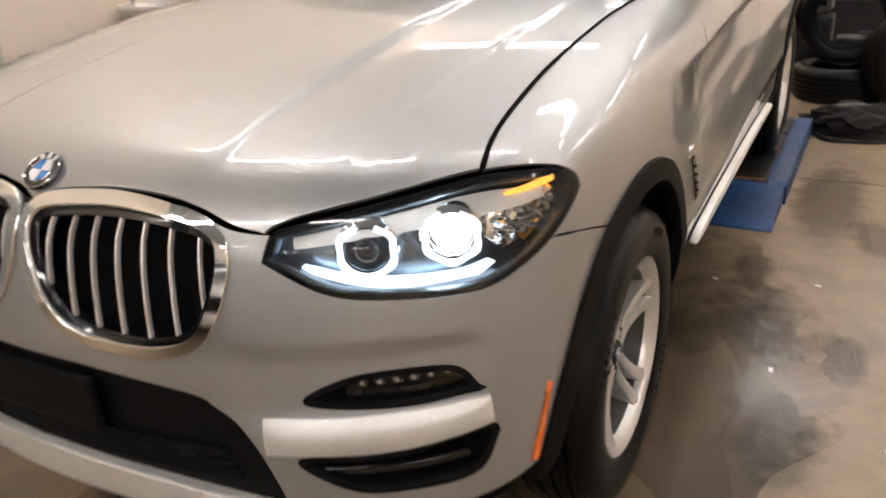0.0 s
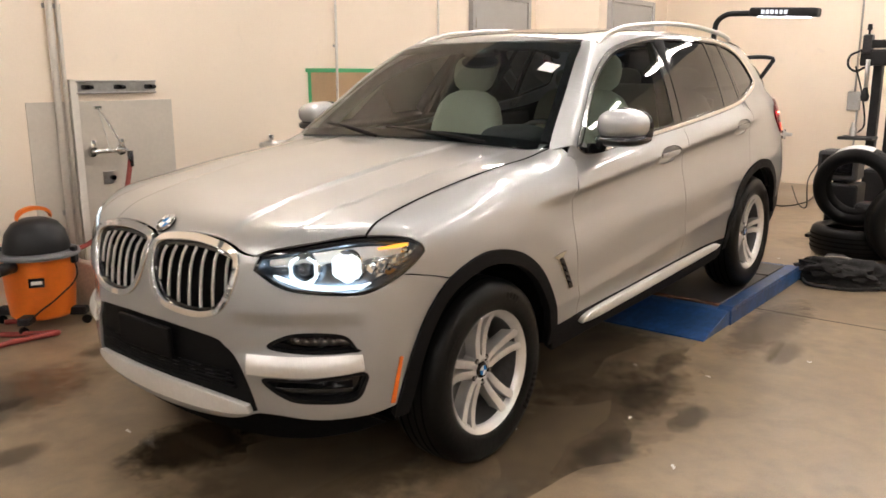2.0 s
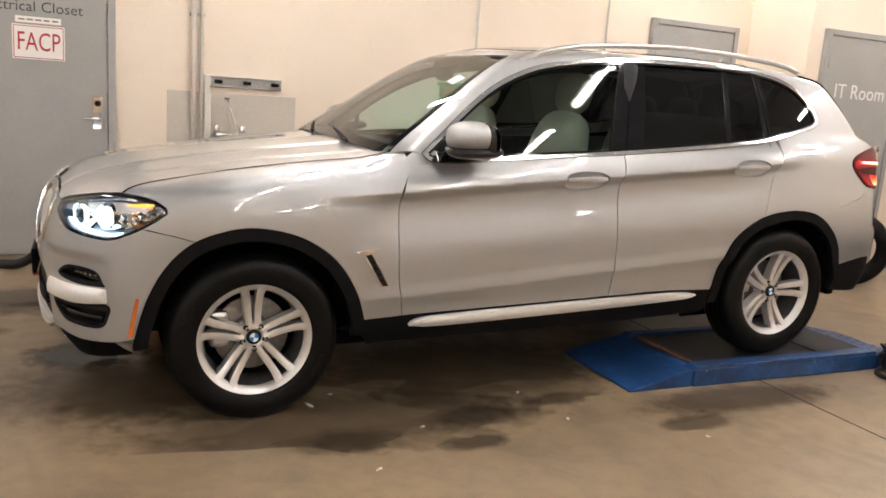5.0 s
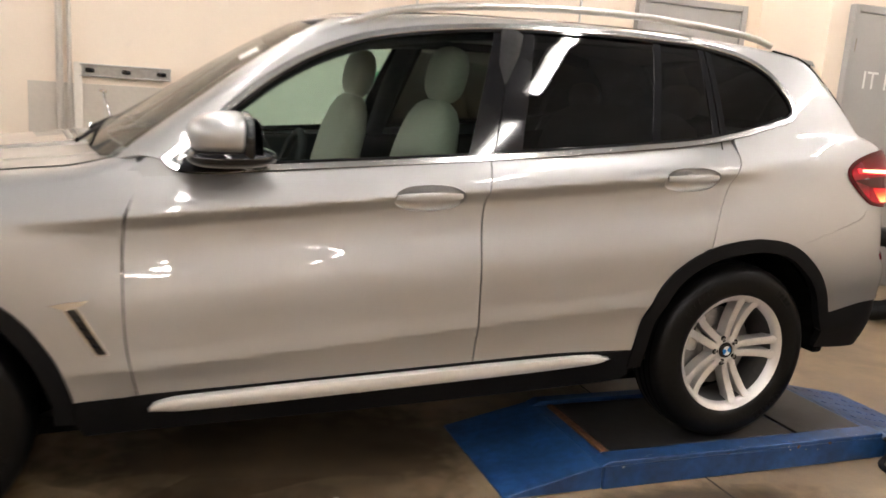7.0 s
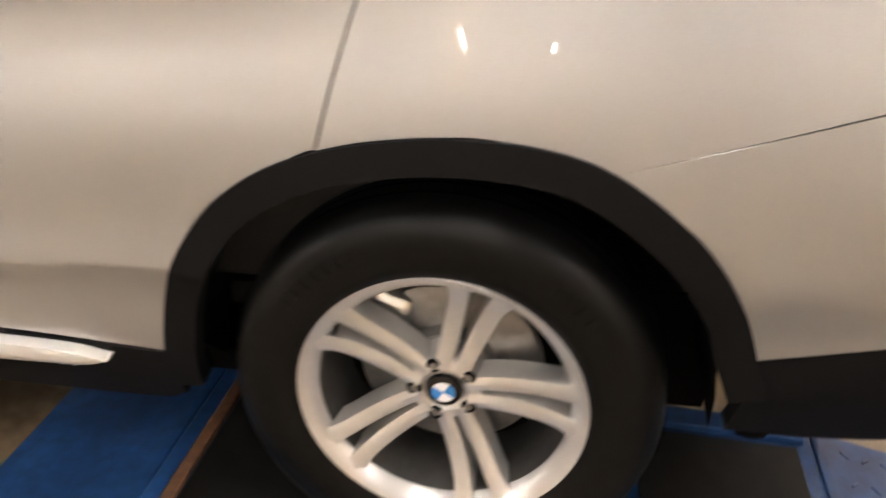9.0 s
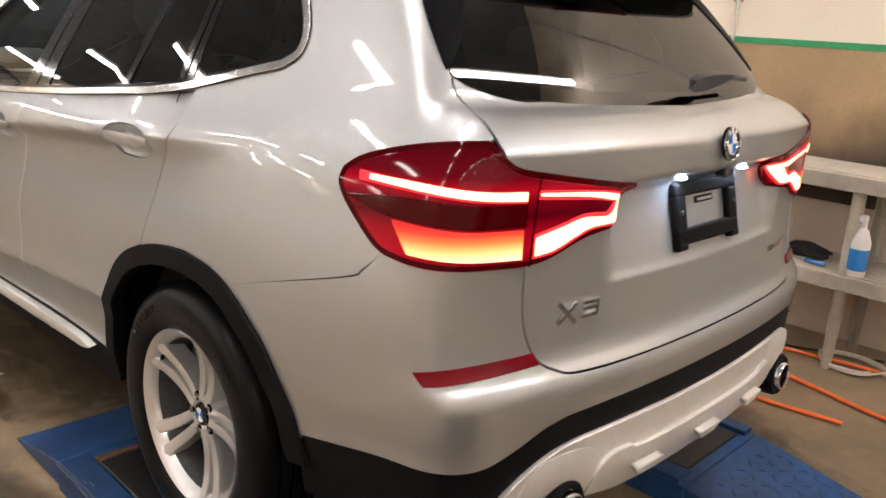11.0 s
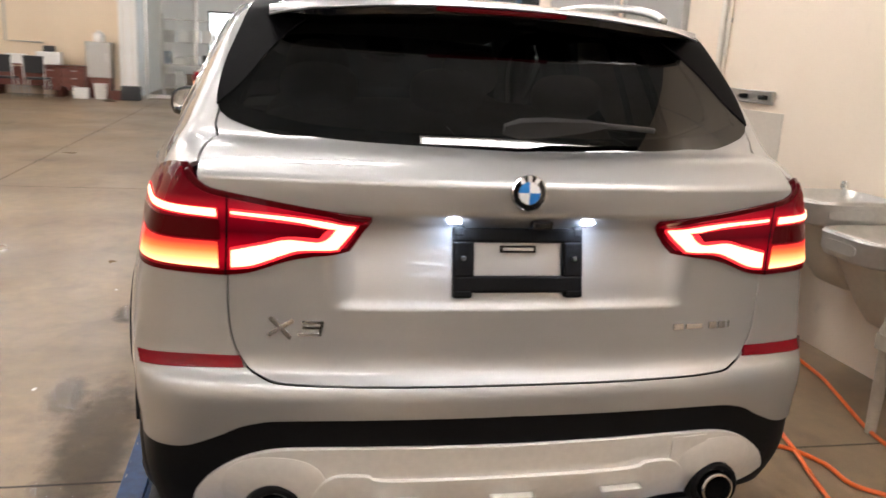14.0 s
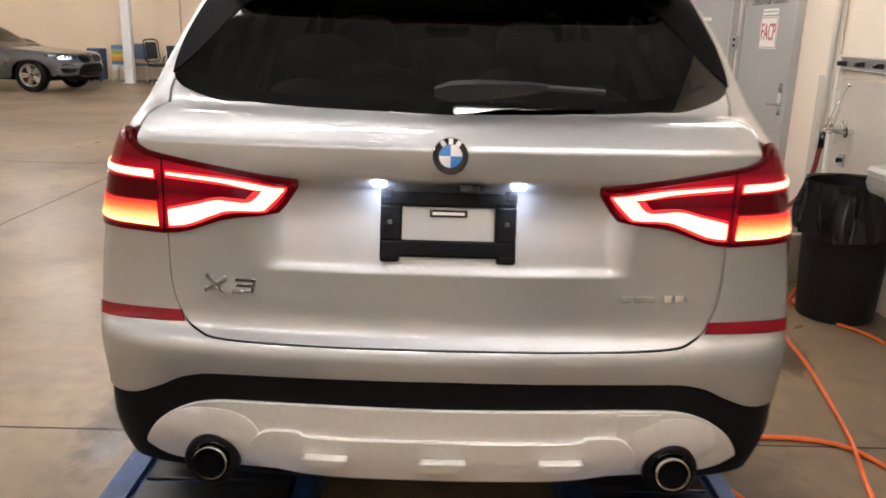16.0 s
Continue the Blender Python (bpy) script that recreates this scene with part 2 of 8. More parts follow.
def step(x, a, b):
    t = np.clip((x - a) / (b - a), 0, 1)
    return t * t * (3 - 2 * t)


body_width = curve((-.9, -.6, -.3, 0, .5, 1, 1.8, 2.4, 2.9, 3.2, 3.5, 3.75, 3.9), (.80, .87, .922, .943, .937, .932, .934, .942, .955, .946, .908, .852, .80))
body_tuck = curve((.15, .30, .40, .455, .50, .512, .522, .58, .66, .73, .79, .85, .90, .930, .945, .980, .986, .992, 1.04, 1.08, 1.12, 1.2, 1.4), (-.10, -.043, -.016, -.005, .0085, .0118, .0115, .0065, .007, .002, -.010, -.024, -.031, -.032, -.030, -.0025, .0, -.0012, -.020, -.045, -.072, -.125, -.24))
fender_tuck = curve((.15, .30, .40, .50, .65, .80, .90, 1.0, 1.1, 1.4), (-.09, -.035, -.010, -.002, 0, -.002, -.012, -.040, -.09, -.25))
haunch_tuck = curve((.15, .30, .40, .455, .50, .60, .68, .76, .82, .88, .93, .966, 1.02, 1.06, 1.12, 1.2, 1.4), (-.10, -.043, -.014, -.004, .002, .004, 0, -.010, -.022, -.036, -.047, -.056, -.076, -.097, -.135, -.19, -.36))
nose = curve((.15, .25, .35, .50, .62, .72, .82, .90, .96, 1.1), (-.72, -.80, -.845, -.853, -.856, -.845, -.825, -.80, -.76, -.60))
tail = curve((.2, .30, .40, .55, .63, .665, .70, .78, .89, 1.0, 1.06, 1.125, 1.137, 1.146, 1.18, 1.215, 1.4), (3.72, 3.80, 3.85, 3.87, 3.876, 3.868, 3.842, 3.830, 3.828, 3.832, 3.837, 3.842, 3.8405, 3.832, 3.792, 3.738, 3.50))
plate_bay = curve((.80, .842, .858, .90, 1.015, 1.035, 1.062, 1.072, 1.1), (0, 0, .009, .020, .046, .042, .004, 0, 0))
hood_line = curve((-.95, -.80, -.70, -.5, -.2, .1, .45, .62, .76, .90, 1.05, 3.9), (.80, .92, .985, 1.04, 1.085, 1.12, 1.15, 1.163, 1.173, 1.33, 1.6, 1.6))
shield = curve((1.0, 1.14, 1.30, 1.48, 1.59, 1.75), (.28, .47, .74, 1.04, 1.25, 1.6))
hatch = curve((1.0, 1.15, 1.3, 1.45, 1.55, 1.75), (3.80, 3.73, 3.63, 3.50, 3.40, 3.1))
roof_line = curve((.9, 1.2, 1.5, 1.9, 2.4, 3.0, 3.4, 3.6), (1.50, 1.60, 1.645, 1.662, 1.655, 1.62, 1.57, 1.535))
cabin_taper = curve((0, .6, 1.4, 2.4, 3.0, 3.25, 3.5, 3.8), (-.03, -.01, 0, 0, -.028, -.057, -.095, -.14))


def f_body(x, y, z):
    """Below nought inside the lower body."""
    y = np.abs(y)
    blend = step(x, .25, .75)
    zs = z - .052 * (np.clip(x, .5, 3.0) - 1.0) * step(z, .40, .55)
    rear_part = step(x, 2.55, 3.15)
    tuck = fender_tuck(z) * (1 - blend) + (body_tuck(zs) * (1 - rear_part) + haunch_tuck(zs) * rear_part) * blend - .03 * step(x, 1.5, 2.8) * step(zs, 1.0, 1.12) * (1 - step(x, 3.0, 3.4))
    side = y - (body_width(x) + tuck)
    hollow = .022 * step(y, .38, .52) * (1 - step(y, .77, .85)) * (1 - step(z, .675, .735)) * step(z, .54, .60)
    front = nose(z) + hollow + .22*y**2 + .35*y**5 - x
    bay = plate_bay(z) * (1 - step(y, .37, .45))
    rear = x - (tail(z) - .12*y**2 - .12*y**6 - bay)
    drop = 1 - step(x, .45, .8)
    rib = .011 * step(.365 - y + .02 * x, -.014, .014) + .005 * step(.61 - y + .06 * x, -.010, .010)
    top = z - (hood_line(x) + (rib - .016) * drop - drop * (.03*y**2 + .08*y**6))
    return smax(smax(side, top, .09), smax(front, rear, .02), .09)


def f_cabin(x, y, z):
    """Below nought inside the cabin above the belt line."""
    y = np.abs(y)
    zb = z - 1.08 - .045 * (np.clip(x, .9, 3.2) - .9)
    side = y - (.884 + cabin_taper(x) - .40*zb - .25*zb*np.abs(zb))
    front = shield(z) + .16*y**2 + .25*y**6 - x
    rear = x - (hatch(z) - .12*y**2 - .2*y**6)
    top = z - (roof_line(x) - .11*y**2)
    return smax(smax(side, top, .10), smax(front, rear, .02), .06)


def f_whole(x, y, z):
    a = -smax(f_body(x, y, z), z - 1.205 - .1 * step(x, 3.3, 2.6), .05)
    b = -smax(f_cabin(x, y, z), 1.10 - z, .06)
    return -smax(a, b, .05)


class Face:
    """A way of laying flat outlines onto the body: seen from the side, the front, the tail, above or straight on."""
    def __init__(self, f, kind):
        self.f, self.kind = f, kind

    def flat(self, p):
        p = np.atleast_2d(np.array(p, float))
        x, y, z = p.T
        k = self.kind
        return np.stack({"side": lambda: (x, z), "front": lambda: (np.arctan2(-y, .2 - x), z), "rear": lambda: (np.arctan2(-y, x - 2.7) * 1.1, z),
                         "top": lambda: (x - .6 * (2.2 - z), y), "roof": lambda: (x, y), "shoulder": lambda: (x, z + y), "ahead": lambda: (y, z), "astern": lambda: (y, z)}[k](), -1)

    def solid(self, uv):
        u, v = np.atleast_2d(np.array(uv, float)).T
        o, l = np.zeros_like(u), np.ones_like(u)
        k = self.kind
        if k == "side":
            eye, way, far = (u, o - 1.6, v), (o, l, o), 1.5
        elif k == "front":
            c, s = np.cos(u), np.sin(u)
            eye, way, far = (.2 - 1.6 * c, -1.6 * s, v), (c, s, o), 1.3
        elif k == "rear":
            c, s = np.cos(u / 1.1), np.sin(u / 1.1)
            eye, way, far = (2.7 + 1.8 * c, -1.8 * s, v), (-c, s, o), 1.5
        elif k == "shoulder":
            eye, way, far = (u, o - 1.6, v + 1.6), (o, l, -l), 1.35
        elif k == "top":
            eye, way, far = (u, v, 2.2 * l), (.6 * l, o, -l), 1.5
        elif k == "roof":
            eye, way, far = (u, v, 2.2 * l), (o, o, -l), 1.2
        elif k == "ahead":
            eye, way, far = (o - 1, u, v), (l, o, o), 2.6
        else:
            eye, way, far = (o + 5, u, v), (-l, o, o), 2.2
        eye, way = np.stack(eye, -1), np.stack(way, -1)
        near = np.zeros(len(u))
        far = np.full(len(u), far)
        for _ in range(34):
            mid = (near + far) / 2
            inside = self.f(*(eye + way * mid[:, None]).T) < 0
            far, near = np.where(inside, mid, far), np.where(inside, near, mid)
        return eye + way * near[:, None]

    def normal(self, p):
        e = 1e-3
        g = np.stack([self.f(*(p + d).T) - self.f(*(p - d).T) for d in np.eye(3) * e], -1)
        return g / (np.linalg.norm(g, axis=1)[:, None] + 1e-12)


SIDE, FRONT, REAR, TOP = Face(f_body, "side"), Face(f_body, "front"), Face(f_body, "rear"), Face(f_body, "top")
CABIN, WHOLE_SIDE, WHOLE_REAR, ROOF = Face(f_cabin, "side"), Face(f_whole, "side"), Face(f_whole, "rear"), Face(f_cabin, "roof")
FLANK, CANT = Face(f_body, "shoulder"), Face(f_cabin, "shoulder")
SHIELD, HATCH = Face(f_cabin, "ahead"), Face(f_cabin, "astern")


def inside(poly, q):
    """Which points q lie within the closed outline."""
    x, y = q.T
    a, b = poly, np.roll(poly, -1, 0)
    hit = np.zeros(len(q), bool)
    for (x0, y0), (x1, y1) in zip(a, b):
        if y0 == y1:
            continue
        c = (y0 > y) != (y1 > y)
        hit ^= c & (x < (x1 - x0) * (y - y0) / (y1 - y0) + x0)
    return hit


def outline(face, *runs, ds=.012, mirrored=False, gap=0.0):
    """A closed flat outline from runs of points on the body, smooth within a run, with corners where runs meet."""
    pts = []
    for r in runs:
        q = face.flat(r) if len(r[0]) == 3 else np.array(r, float)
        q = spline(q, ds) if len(q) > 2 else spline(np.array([q[0], (q[0] + q[1]) / 2, q[1]]), ds)
        if len(pts) and np.linalg.norm(pts[-1] - q[0]) < 2e-3:
            q = q[1:]
        pts.extend(q)
    pts = np.array(pts)
    if mirrored:
        axis = 0 if face.kind in ("front", "rear", "ahead", "astern") else 1
        other = pts[::-1].copy()
        other[:, axis] *= -1
        pts = np.vstack([pts, other])
    keep = [0]
    for i in range(1, len(pts)):
        if np.linalg.norm(pts[i] - pts[keep[-1]]) > 1.5e-3 and (i < len(pts) - 3 or np.linalg.norm(pts[i] - pts[0]) > 1.5e-3):
            keep.append(i)
    pts = pts[keep]
    return shrink(pts, gap) if gap else pts


def shrink(pts, d):
    """The outline drawn in by d."""
    t = np.roll(pts, -1, 0) - np.roll(pts, 1, 0)
    n = np.stack([-t[:, 1], t[:, 0]], -1) / (np.linalg.norm(t, axis=1)[:, None] + 1e-9)
    area = .5 * np.sum(pts[:, 0] * np.roll(pts[:, 1], -1) - pts[:, 1] * np.roll(pts[:, 0], -1))
    return pts + n * d * (1 if area > 0 else -1)


def patch(name, face, pts, material, parent, res=.025, rim=.012, lift=0.0, holes=(), label="", both=False, dome=0.0, side=-1):
    """A panel on the body: the area within an outline, with a turned-in edge. both: its mirror image too."""
    loops = [np.array(pts), *map(np.array, holes)]
    lo, hi = loops[0].min(0), loops[0].max(0)
    g = np.stack(np.meshgrid(np.arange(lo[0] + res * .37, hi[0], res), np.arange(lo[1] + res * .41, hi[1], res)), -1).reshape(-1, 2)
    g = g + (np.arange(len(g)) % 2)[:, None] * (0, res * .12)
    ok = inside(loops[0], g)
    for h in loops[1:]:
        ok &= ~inside(h, g)
    g = g[ok]
    edge = np.vstack(loops)
    if len(g):
        near = np.full(len(g), 9.0)
        for s in range(0, len(edge), 200):
            near = np.minimum(near, np.linalg.norm(g[:, None] - edge[None, s:s + 200], axis=2).min(1))
        g = g[near > res * .45]
    edges, base = [], 0
    for l in loops:
        edges += [(base + i, base + (i + 1) % len(l)) for i in range(len(l))]
        base += len(l)
    from mathutils.geometry import delaunay_2d_cdt
    vs, _, fs, _, _, _ = delaunay_2d_cdt([Vector(p) for p in np.vstack([edge, g]) if True], edges, [], 0, 1e-6)
    uv = np.array([tuple(v) for v in vs])
    tri = np.array([tuple(f) for f in fs if len(f) == 3])
    c = uv[tri].mean(1)
    ok = inside(loops[0], c)
    for h in loops[1:]:
        ok &= ~inside(h, c)
    tri = tri[ok]
    p = face.solid(uv)
    n = face.normal(p)
    if dome:
        near = np.linalg.norm(uv[:, None] - edge[None], axis=2).min(1)
        p = p + n * (dome * np.sqrt(np.clip(near / max(near.max(), 1e-6), 0, 1)))[:, None]
    p = p + n * lift
    a, b, d = p[tri[:, 0]], p[tri[:, 1]], p[tri[:, 2]]
    flip = (np.cross(b - a, d - a) * n[tri[:, 0]]).sum(1) < 0
    tri[flip] = tri[flip][:, ::-1]
    verts, norms, faces = list(p), list(n), [tuple(t) for t in tri]
    if dome:
        norms = None
    if rim:
        seen = {}
        for t in tri:
            for i in range(3):
                seen[(t[i], t[(i + 1) % 3])] = True
        border = [e for e in seen if (e[1], e[0]) not in seen]
        out = {}
        for i, j in border:
            m = np.cross(p[j] - p[i], n[i])
            for k in (i, j):
                out[k] = out.get(k, 0) + m / (np.linalg.norm(m) + 1e-9)
        ids = {}
        for k, m in out.items():
            m = m / (np.linalg.norm(m) + 1e-9)
            ids[k] = len(verts)
            verts += [p[k], p[k] - n[k] * rim * .25 + m * .0012, p[k] - n[k] * rim]
            if norms is not None:
                norms += [n[k] * .8 + m * .6, m, m]
        for i, j in border:
            a, b = ids[i], ids[j]
            faces += [(a, a + 1, b + 1, b), (a + 1, a + 2, b + 2, b + 1)]
    if norms is not None:
        norms = np.array(norms)
        norms /= np.linalg.norm(norms, axis=1)[:, None]
    ob = part(name, verts, faces, material, parent, label, True, norms)
    if both:
        mv = np.array(verts) * (1, -1, 1)
        part(name, mv, [f[::-1] for f in faces], material, parent, label, True, None if norms is None else norms * (1, -1, 1))
    return ob


def band(name, face, line, width, material, parent, rim=.01, lift=.004, both=False, label="", cyclic=True, res=.02):
    """A narrow strip along a flat outline, drawn inward by its width."""
    if cyclic:
        return patch(name, face, line, material, parent, res, rim, lift, [shrink(np.array(line), width)[::-1]], label, both)
    line = np.array(line)
    t = np.gradient(line, axis=0)
    n = np.stack([-t[:, 1], t[:, 0]], -1) / (np.linalg.norm(t, axis=1)[:, None] + 1e-9)
    return patch(name, face, np.vstack([line + n * width / 2, (line - n * width / 2)[::-1]]), material, parent, res, rim, lift, (), label, both)


# ---- the car ----
WHEELBASE, HUB, LIFT = 2.895, .355, .110
PITCH = math.atan2(LIFT, WHEELBASE)
car = thing("car", "silver metallic SUV with lit lamps, rear wheels on blue ramps", "car",
            Matrix.Translation((0, 0, HUB)) @ Matrix.Rotation(-PITCH, 4, "Y") @ Matrix.Translation((0, 0, -HUB)))


def on(face, pts):
    return [tuple(p) for p in face.solid(np.array(pts, float))]



def snap(face, pts):
    """The points moved onto the body along the way the outline is seen."""
    return [tuple(p) for p in face.solid(face.flat(pts))]


ARCH_F = [(-.475, .385), (-.42, .56), (-.34, .695), (-.235, .785), (-.09, .83), (.04, .83), (.2, .785), (.335, .69), (.425, .56), (.47, .43), (.478, .385)]
ARCH_R = [(2.425, .405), (2.465, .56), (2.56, .70), (2.70, .785), (2.90, .822), (3.10, .80), (3.25, .70), (3.335, .58), (3.375, .47)]
arch_f3, arch_r3 = on(SIDE, ARCH_F), on(SIDE, ARCH_R)
LAMP_LOW = [(-.742, -.505, .866), (-.717, -.603, .813), (-.667, -.696, .795), (-.56, -.812, .786), (-.484, -.858, .81), (-.425, -.882, .838), (-.375, -.895, .868), (-.333, -.903, .899)]
LAMP_END = [(-.333, -.903, .899), (-.335, -.893, .922), (-.367, -.861, .95)]
LAMP_TOP = [(-.367, -.861, .95), (-.49, -.778, .963), (-.62, -.668, .945), (-.71, -.535, .916), (-.724, -.520, .911)]
HOOD_FRONT = [(-.80, 0, .925), (-.785, -.06, .943), (-.76, -.21, .955), (-.75, -.36, .943), (-.745, -.45, .917), (-.735, -.51, .905)]
HOOD_LAMP = [(-.735, -.51, .905), (-.71, -.535, .922), (-.62, -.668, .952), (-.49, -.785, .970)]
HOOD_SIDE = [(-.49, -.785, .970), (-.32, -.765, 1.005), (-.1, -.752, 1.037), (.18, -.752, 1.068), (.40, -.757, 1.088), (.60, -.785, 1.105), (.70, -.815, 1.115)]
HOOD_BACK = [(.70, -.815, 1.115), (.66, -.60, 1.15), (.60, -.30, 1.16), (.57, 0, 1.162)]

LAMP_LOW, LAMP_END, LAMP_TOP, HOOD_FRONT, HOOD_LAMP = (snap(FRONT, q) for q in (LAMP_LOW, LAMP_END, LAMP_TOP, HOOD_FRONT, HOOD_LAMP))
HOOD_SIDE = snap(TOP, spline(np.array([HOOD_LAMP[-1], *HOOD_SIDE[1:]]), .035))

patch("hood", TOP, outline(TOP, HOOD_FRONT, HOOD_LAMP, HOOD_SIDE, HOOD_BACK, mirrored=True, gap=.006), SILVER, car, .016)

band("hood_gap", FLANK, spline(FLANK.flat(HOOD_SIDE), .02), .011, DARK, car, rim=0, lift=.002, cyclic=False, both=True)

# fender
seam_a = on(SIDE, [(.66, .405), (.637, .55), (.632, .70), (.640, .90), (.66, 1.0), (.70, 1.07)])
fend_low = on(SIDE, [(.478, .385), (.57, .395), (.66, .405)])
bump_gap = [LAMP_LOW[5], *on(SIDE, [(-.36, .822), (-.30, .806), (-.235, .785)])]
fender = outline(FLANK, LAMP_END, [LAMP_END[-1], HOOD_SIDE[0]], HOOD_SIDE, [HOOD_SIDE[-1], seam_a[-1]], seam_a[::-1], fend_low[::-1], arch_f3[::-1][:8],
                 bump_gap[::-1], LAMP_LOW[5:], gap=.003)
patch("fender", FLANK, fender, SILVER, car, .015, both=True)

# doors
BELT = [(.70, 1.085), (.92, 1.090), (1.10, 1.10), (1.82, 1.128), (2.40, 1.162), (2.78, 1.194)]
SEAM_B = [(1.775, .415), (1.785, .60), (1.79, .80), (1.80, .95), (1.832, 1.129)]
SEAM_C = [(2.73, .795), (2.762, .905), (2.798, 1.005), (2.84, 1.08), (2.865, 1.13), (2.862, 1.205)]
front_door = outline(SIDE, [(.66, .405), (.637, .55), (.632, .70), (.640, .90), (.66, 1.0), (.70, 1.085)], BELT[:4], [BELT[3], SEAM_B[-1]], SEAM_B[::-1], [(1.775, .415), (1.2, .408), (.66, .405)], gap=.003)
HANDLES = ((1.60, 1.010), (2.63, 1.062))


def oval(x, z, a, b, n=44):
    return np.array([(x + a * math.copysign(abs(math.cos(t))**.8, math.cos(t)), z + b * math.copysign(abs(math.sin(t))**.9, math.sin(t))) for t in np.linspace(0, 2 * math.pi, n, endpoint=False)])


cups = [oval(x, z - .005, .126, .046) for x, z in HANDLES]
patch("front_door", SIDE, front_door, SILVER, car, .011, both=True, holes=[cups[0]])
rear_door = outline(SIDE, SEAM_B, [SEAM_B[-1], (2.40, 1.162), (2.862, 1.205)], SEAM_C[::-1], [(2.73, .795), *ARCH_R[:4][::-1]], [(2.425, .405), (2.1, .418), (1.775, .415)], gap=.003)
patch("rear_door", SIDE, rear_door, SILVER, car, .011, both=True, holes=[cups[1]])

# quarter panel with the rear roof pillar
roof_edge = on(ROOF, [(x, -.555) for x in (1.33, 1.5, 1.9, 2.4, 2.77, 3.1, 3.3)])
dlo_q = [(2.862, 1.205), (2.95, 1.222), (3.16, 1.267), (3.205, 1.30), (3.197, 1.368), (3.11, 1.468), (2.97, 1.535), (2.775, 1.575)]
GLASS_SIDE = [(-.69, 1.275), (-.655, 1.385), (-.605, 1.50), (-.585, 1.535)]
R_ASTERN = Face(f_body, "astern")
W_ASTERN = Face(f_whole, "astern")
LAMP3 = ([(3.474, -.882, 1.086), (3.505, -.866, 1.108), (3.56, -.853, 1.125), (3.632, -.825, 1.142), (3.69, -.79, 1.152), (3.73, -.745, 1.155)],
         [(3.73, -.745, 1.155), (3.757, -.702, 1.114), (3.775, -.655, 1.101)], [(3.775, -.655, 1.101), (3.785, -.5, 1.077), (3.786, -.34, 1.054)],
         [(3.786, -.34, 1.054), (3.775, -.395, .972)], [(3.775, -.395, .972), (3.765, -.50, .957), (3.755, -.60, .923), (3.741, -.662, .914)],
         [(3.741, -.662, .914), (3.68, -.825, .918), (3.62, -.875, .928), (3.585, -.895, .945), (3.530, -.901, .992), (3.488, -.897, 1.030), (3.466, -.889, 1.060), (3.474, -.882, 1.086)])
LAMP3 = tuple(snap(WHOLE_REAR, q) for q in LAMP3)
glass_edge = on(Face(f_cabin, "astern"), GLASS_SIDE)
gate_top = on(W_ASTERN, [(-.69, 1.272), (-.697, 1.235), (-.710, 1.200), (-.727, 1.162)])
top_q3 = [*on(ROOF, [(2.80, -.60), (3.0, -.60), (3.2, -.595), (3.33, -.59)]), glass_edge[-1]]
low_lamp = LAMP3[5][3:]
quarter = outline(WHOLE_REAR, on(WHOLE_SIDE, SEAM_C), on(WHOLE_SIDE, dlo_q), [on(WHOLE_SIDE, dlo_q[-1:])[0], top_q3[0]], top_q3, glass_edge[::-1], gate_top, [gate_top[-1], LAMP3[0][-1]],
                  LAMP3[0][::-1], low_lamp[::-1], on(WHOLE_SIDE, [(3.585, .94), (3.54, .896), (3.48, .868), (3.13, .778)]), on(WHOLE_SIDE, [(3.13, .785), (2.99, .82), (2.90, .822), (2.80, .811), (2.73, .795)]), gap=.002)
patch("quarter_panel", WHOLE_REAR, quarter, SILVER, car, .02, both=True)

# roof frame, roof, glass
DLO_TOP = [(.76, 1.132), (.86, 1.212), (1.015, 1.335), (1.16, 1.43), (1.32, 1.503), (1.50, 1.552), (1.80, 1.588), (2.08, 1.598), (2.44, 1.593), (2.775, 1.575)]
SCREEN_SIDE = [(-.80, 1.125), (-.765, 1.20), (-.70, 1.34), (-.635, 1.47), (-.58, 1.565)]
SCREEN_TOP = [(-.58, 1.565), (-.3, 1.59), (0, 1.595)]
SCREEN_LOW = [(0, 1.165), (-.3, 1.16), (-.6, 1.145), (-.80, 1.125)]
screen3 = on(SHIELD, SCREEN_SIDE)
cant = outline(CANT, on(CABIN, DLO_TOP), [on(CABIN, DLO_TOP[-1:])[0], roof_edge[4]], roof_edge[:5][::-1], [roof_edge[0], screen3[-1]], screen3[::-1], [screen3[0], on(CABIN, DLO_TOP[:1])[0]], gap=.001)
patch("roof_frame", CANT, cant, SILVER, car, .02, both=True)
roof_out = outline(ROOF, [(1.26, 0), (1.275, -.3), (1.335, -.555)], [(1.335, -.555), (2.3, -.555), (3.38, -.555)], [(3.38, -.555), (3.40, 0)], mirrored=True, gap=.001)
patch("roof", ROOF, roof_out, SILVER, car, .04)
patch("roof_window", ROOF, outline(ROOF, [(1.42, 0), (1.43, -.3), (1.47, -.44), (1.55, -.47)], [(1.55, -.47), (2.2, -.475), (2.86, -.47), (2.92, -.44), (2.95, 0)], mirrored=True), GLOSS_BLACK, car, .05, lift=.003)
screen = outline(SHIELD, SCREEN_LOW, SCREEN_SIDE, SCREEN_TOP, mirrored=True)
patch("windscreen", SHIELD, screen, TINT, car, .04, rim=.004).visible_shadow = False
band("screen_border", SHIELD, screen, .035, GLOSS_BLACK, car, rim=0, lift=-.004)

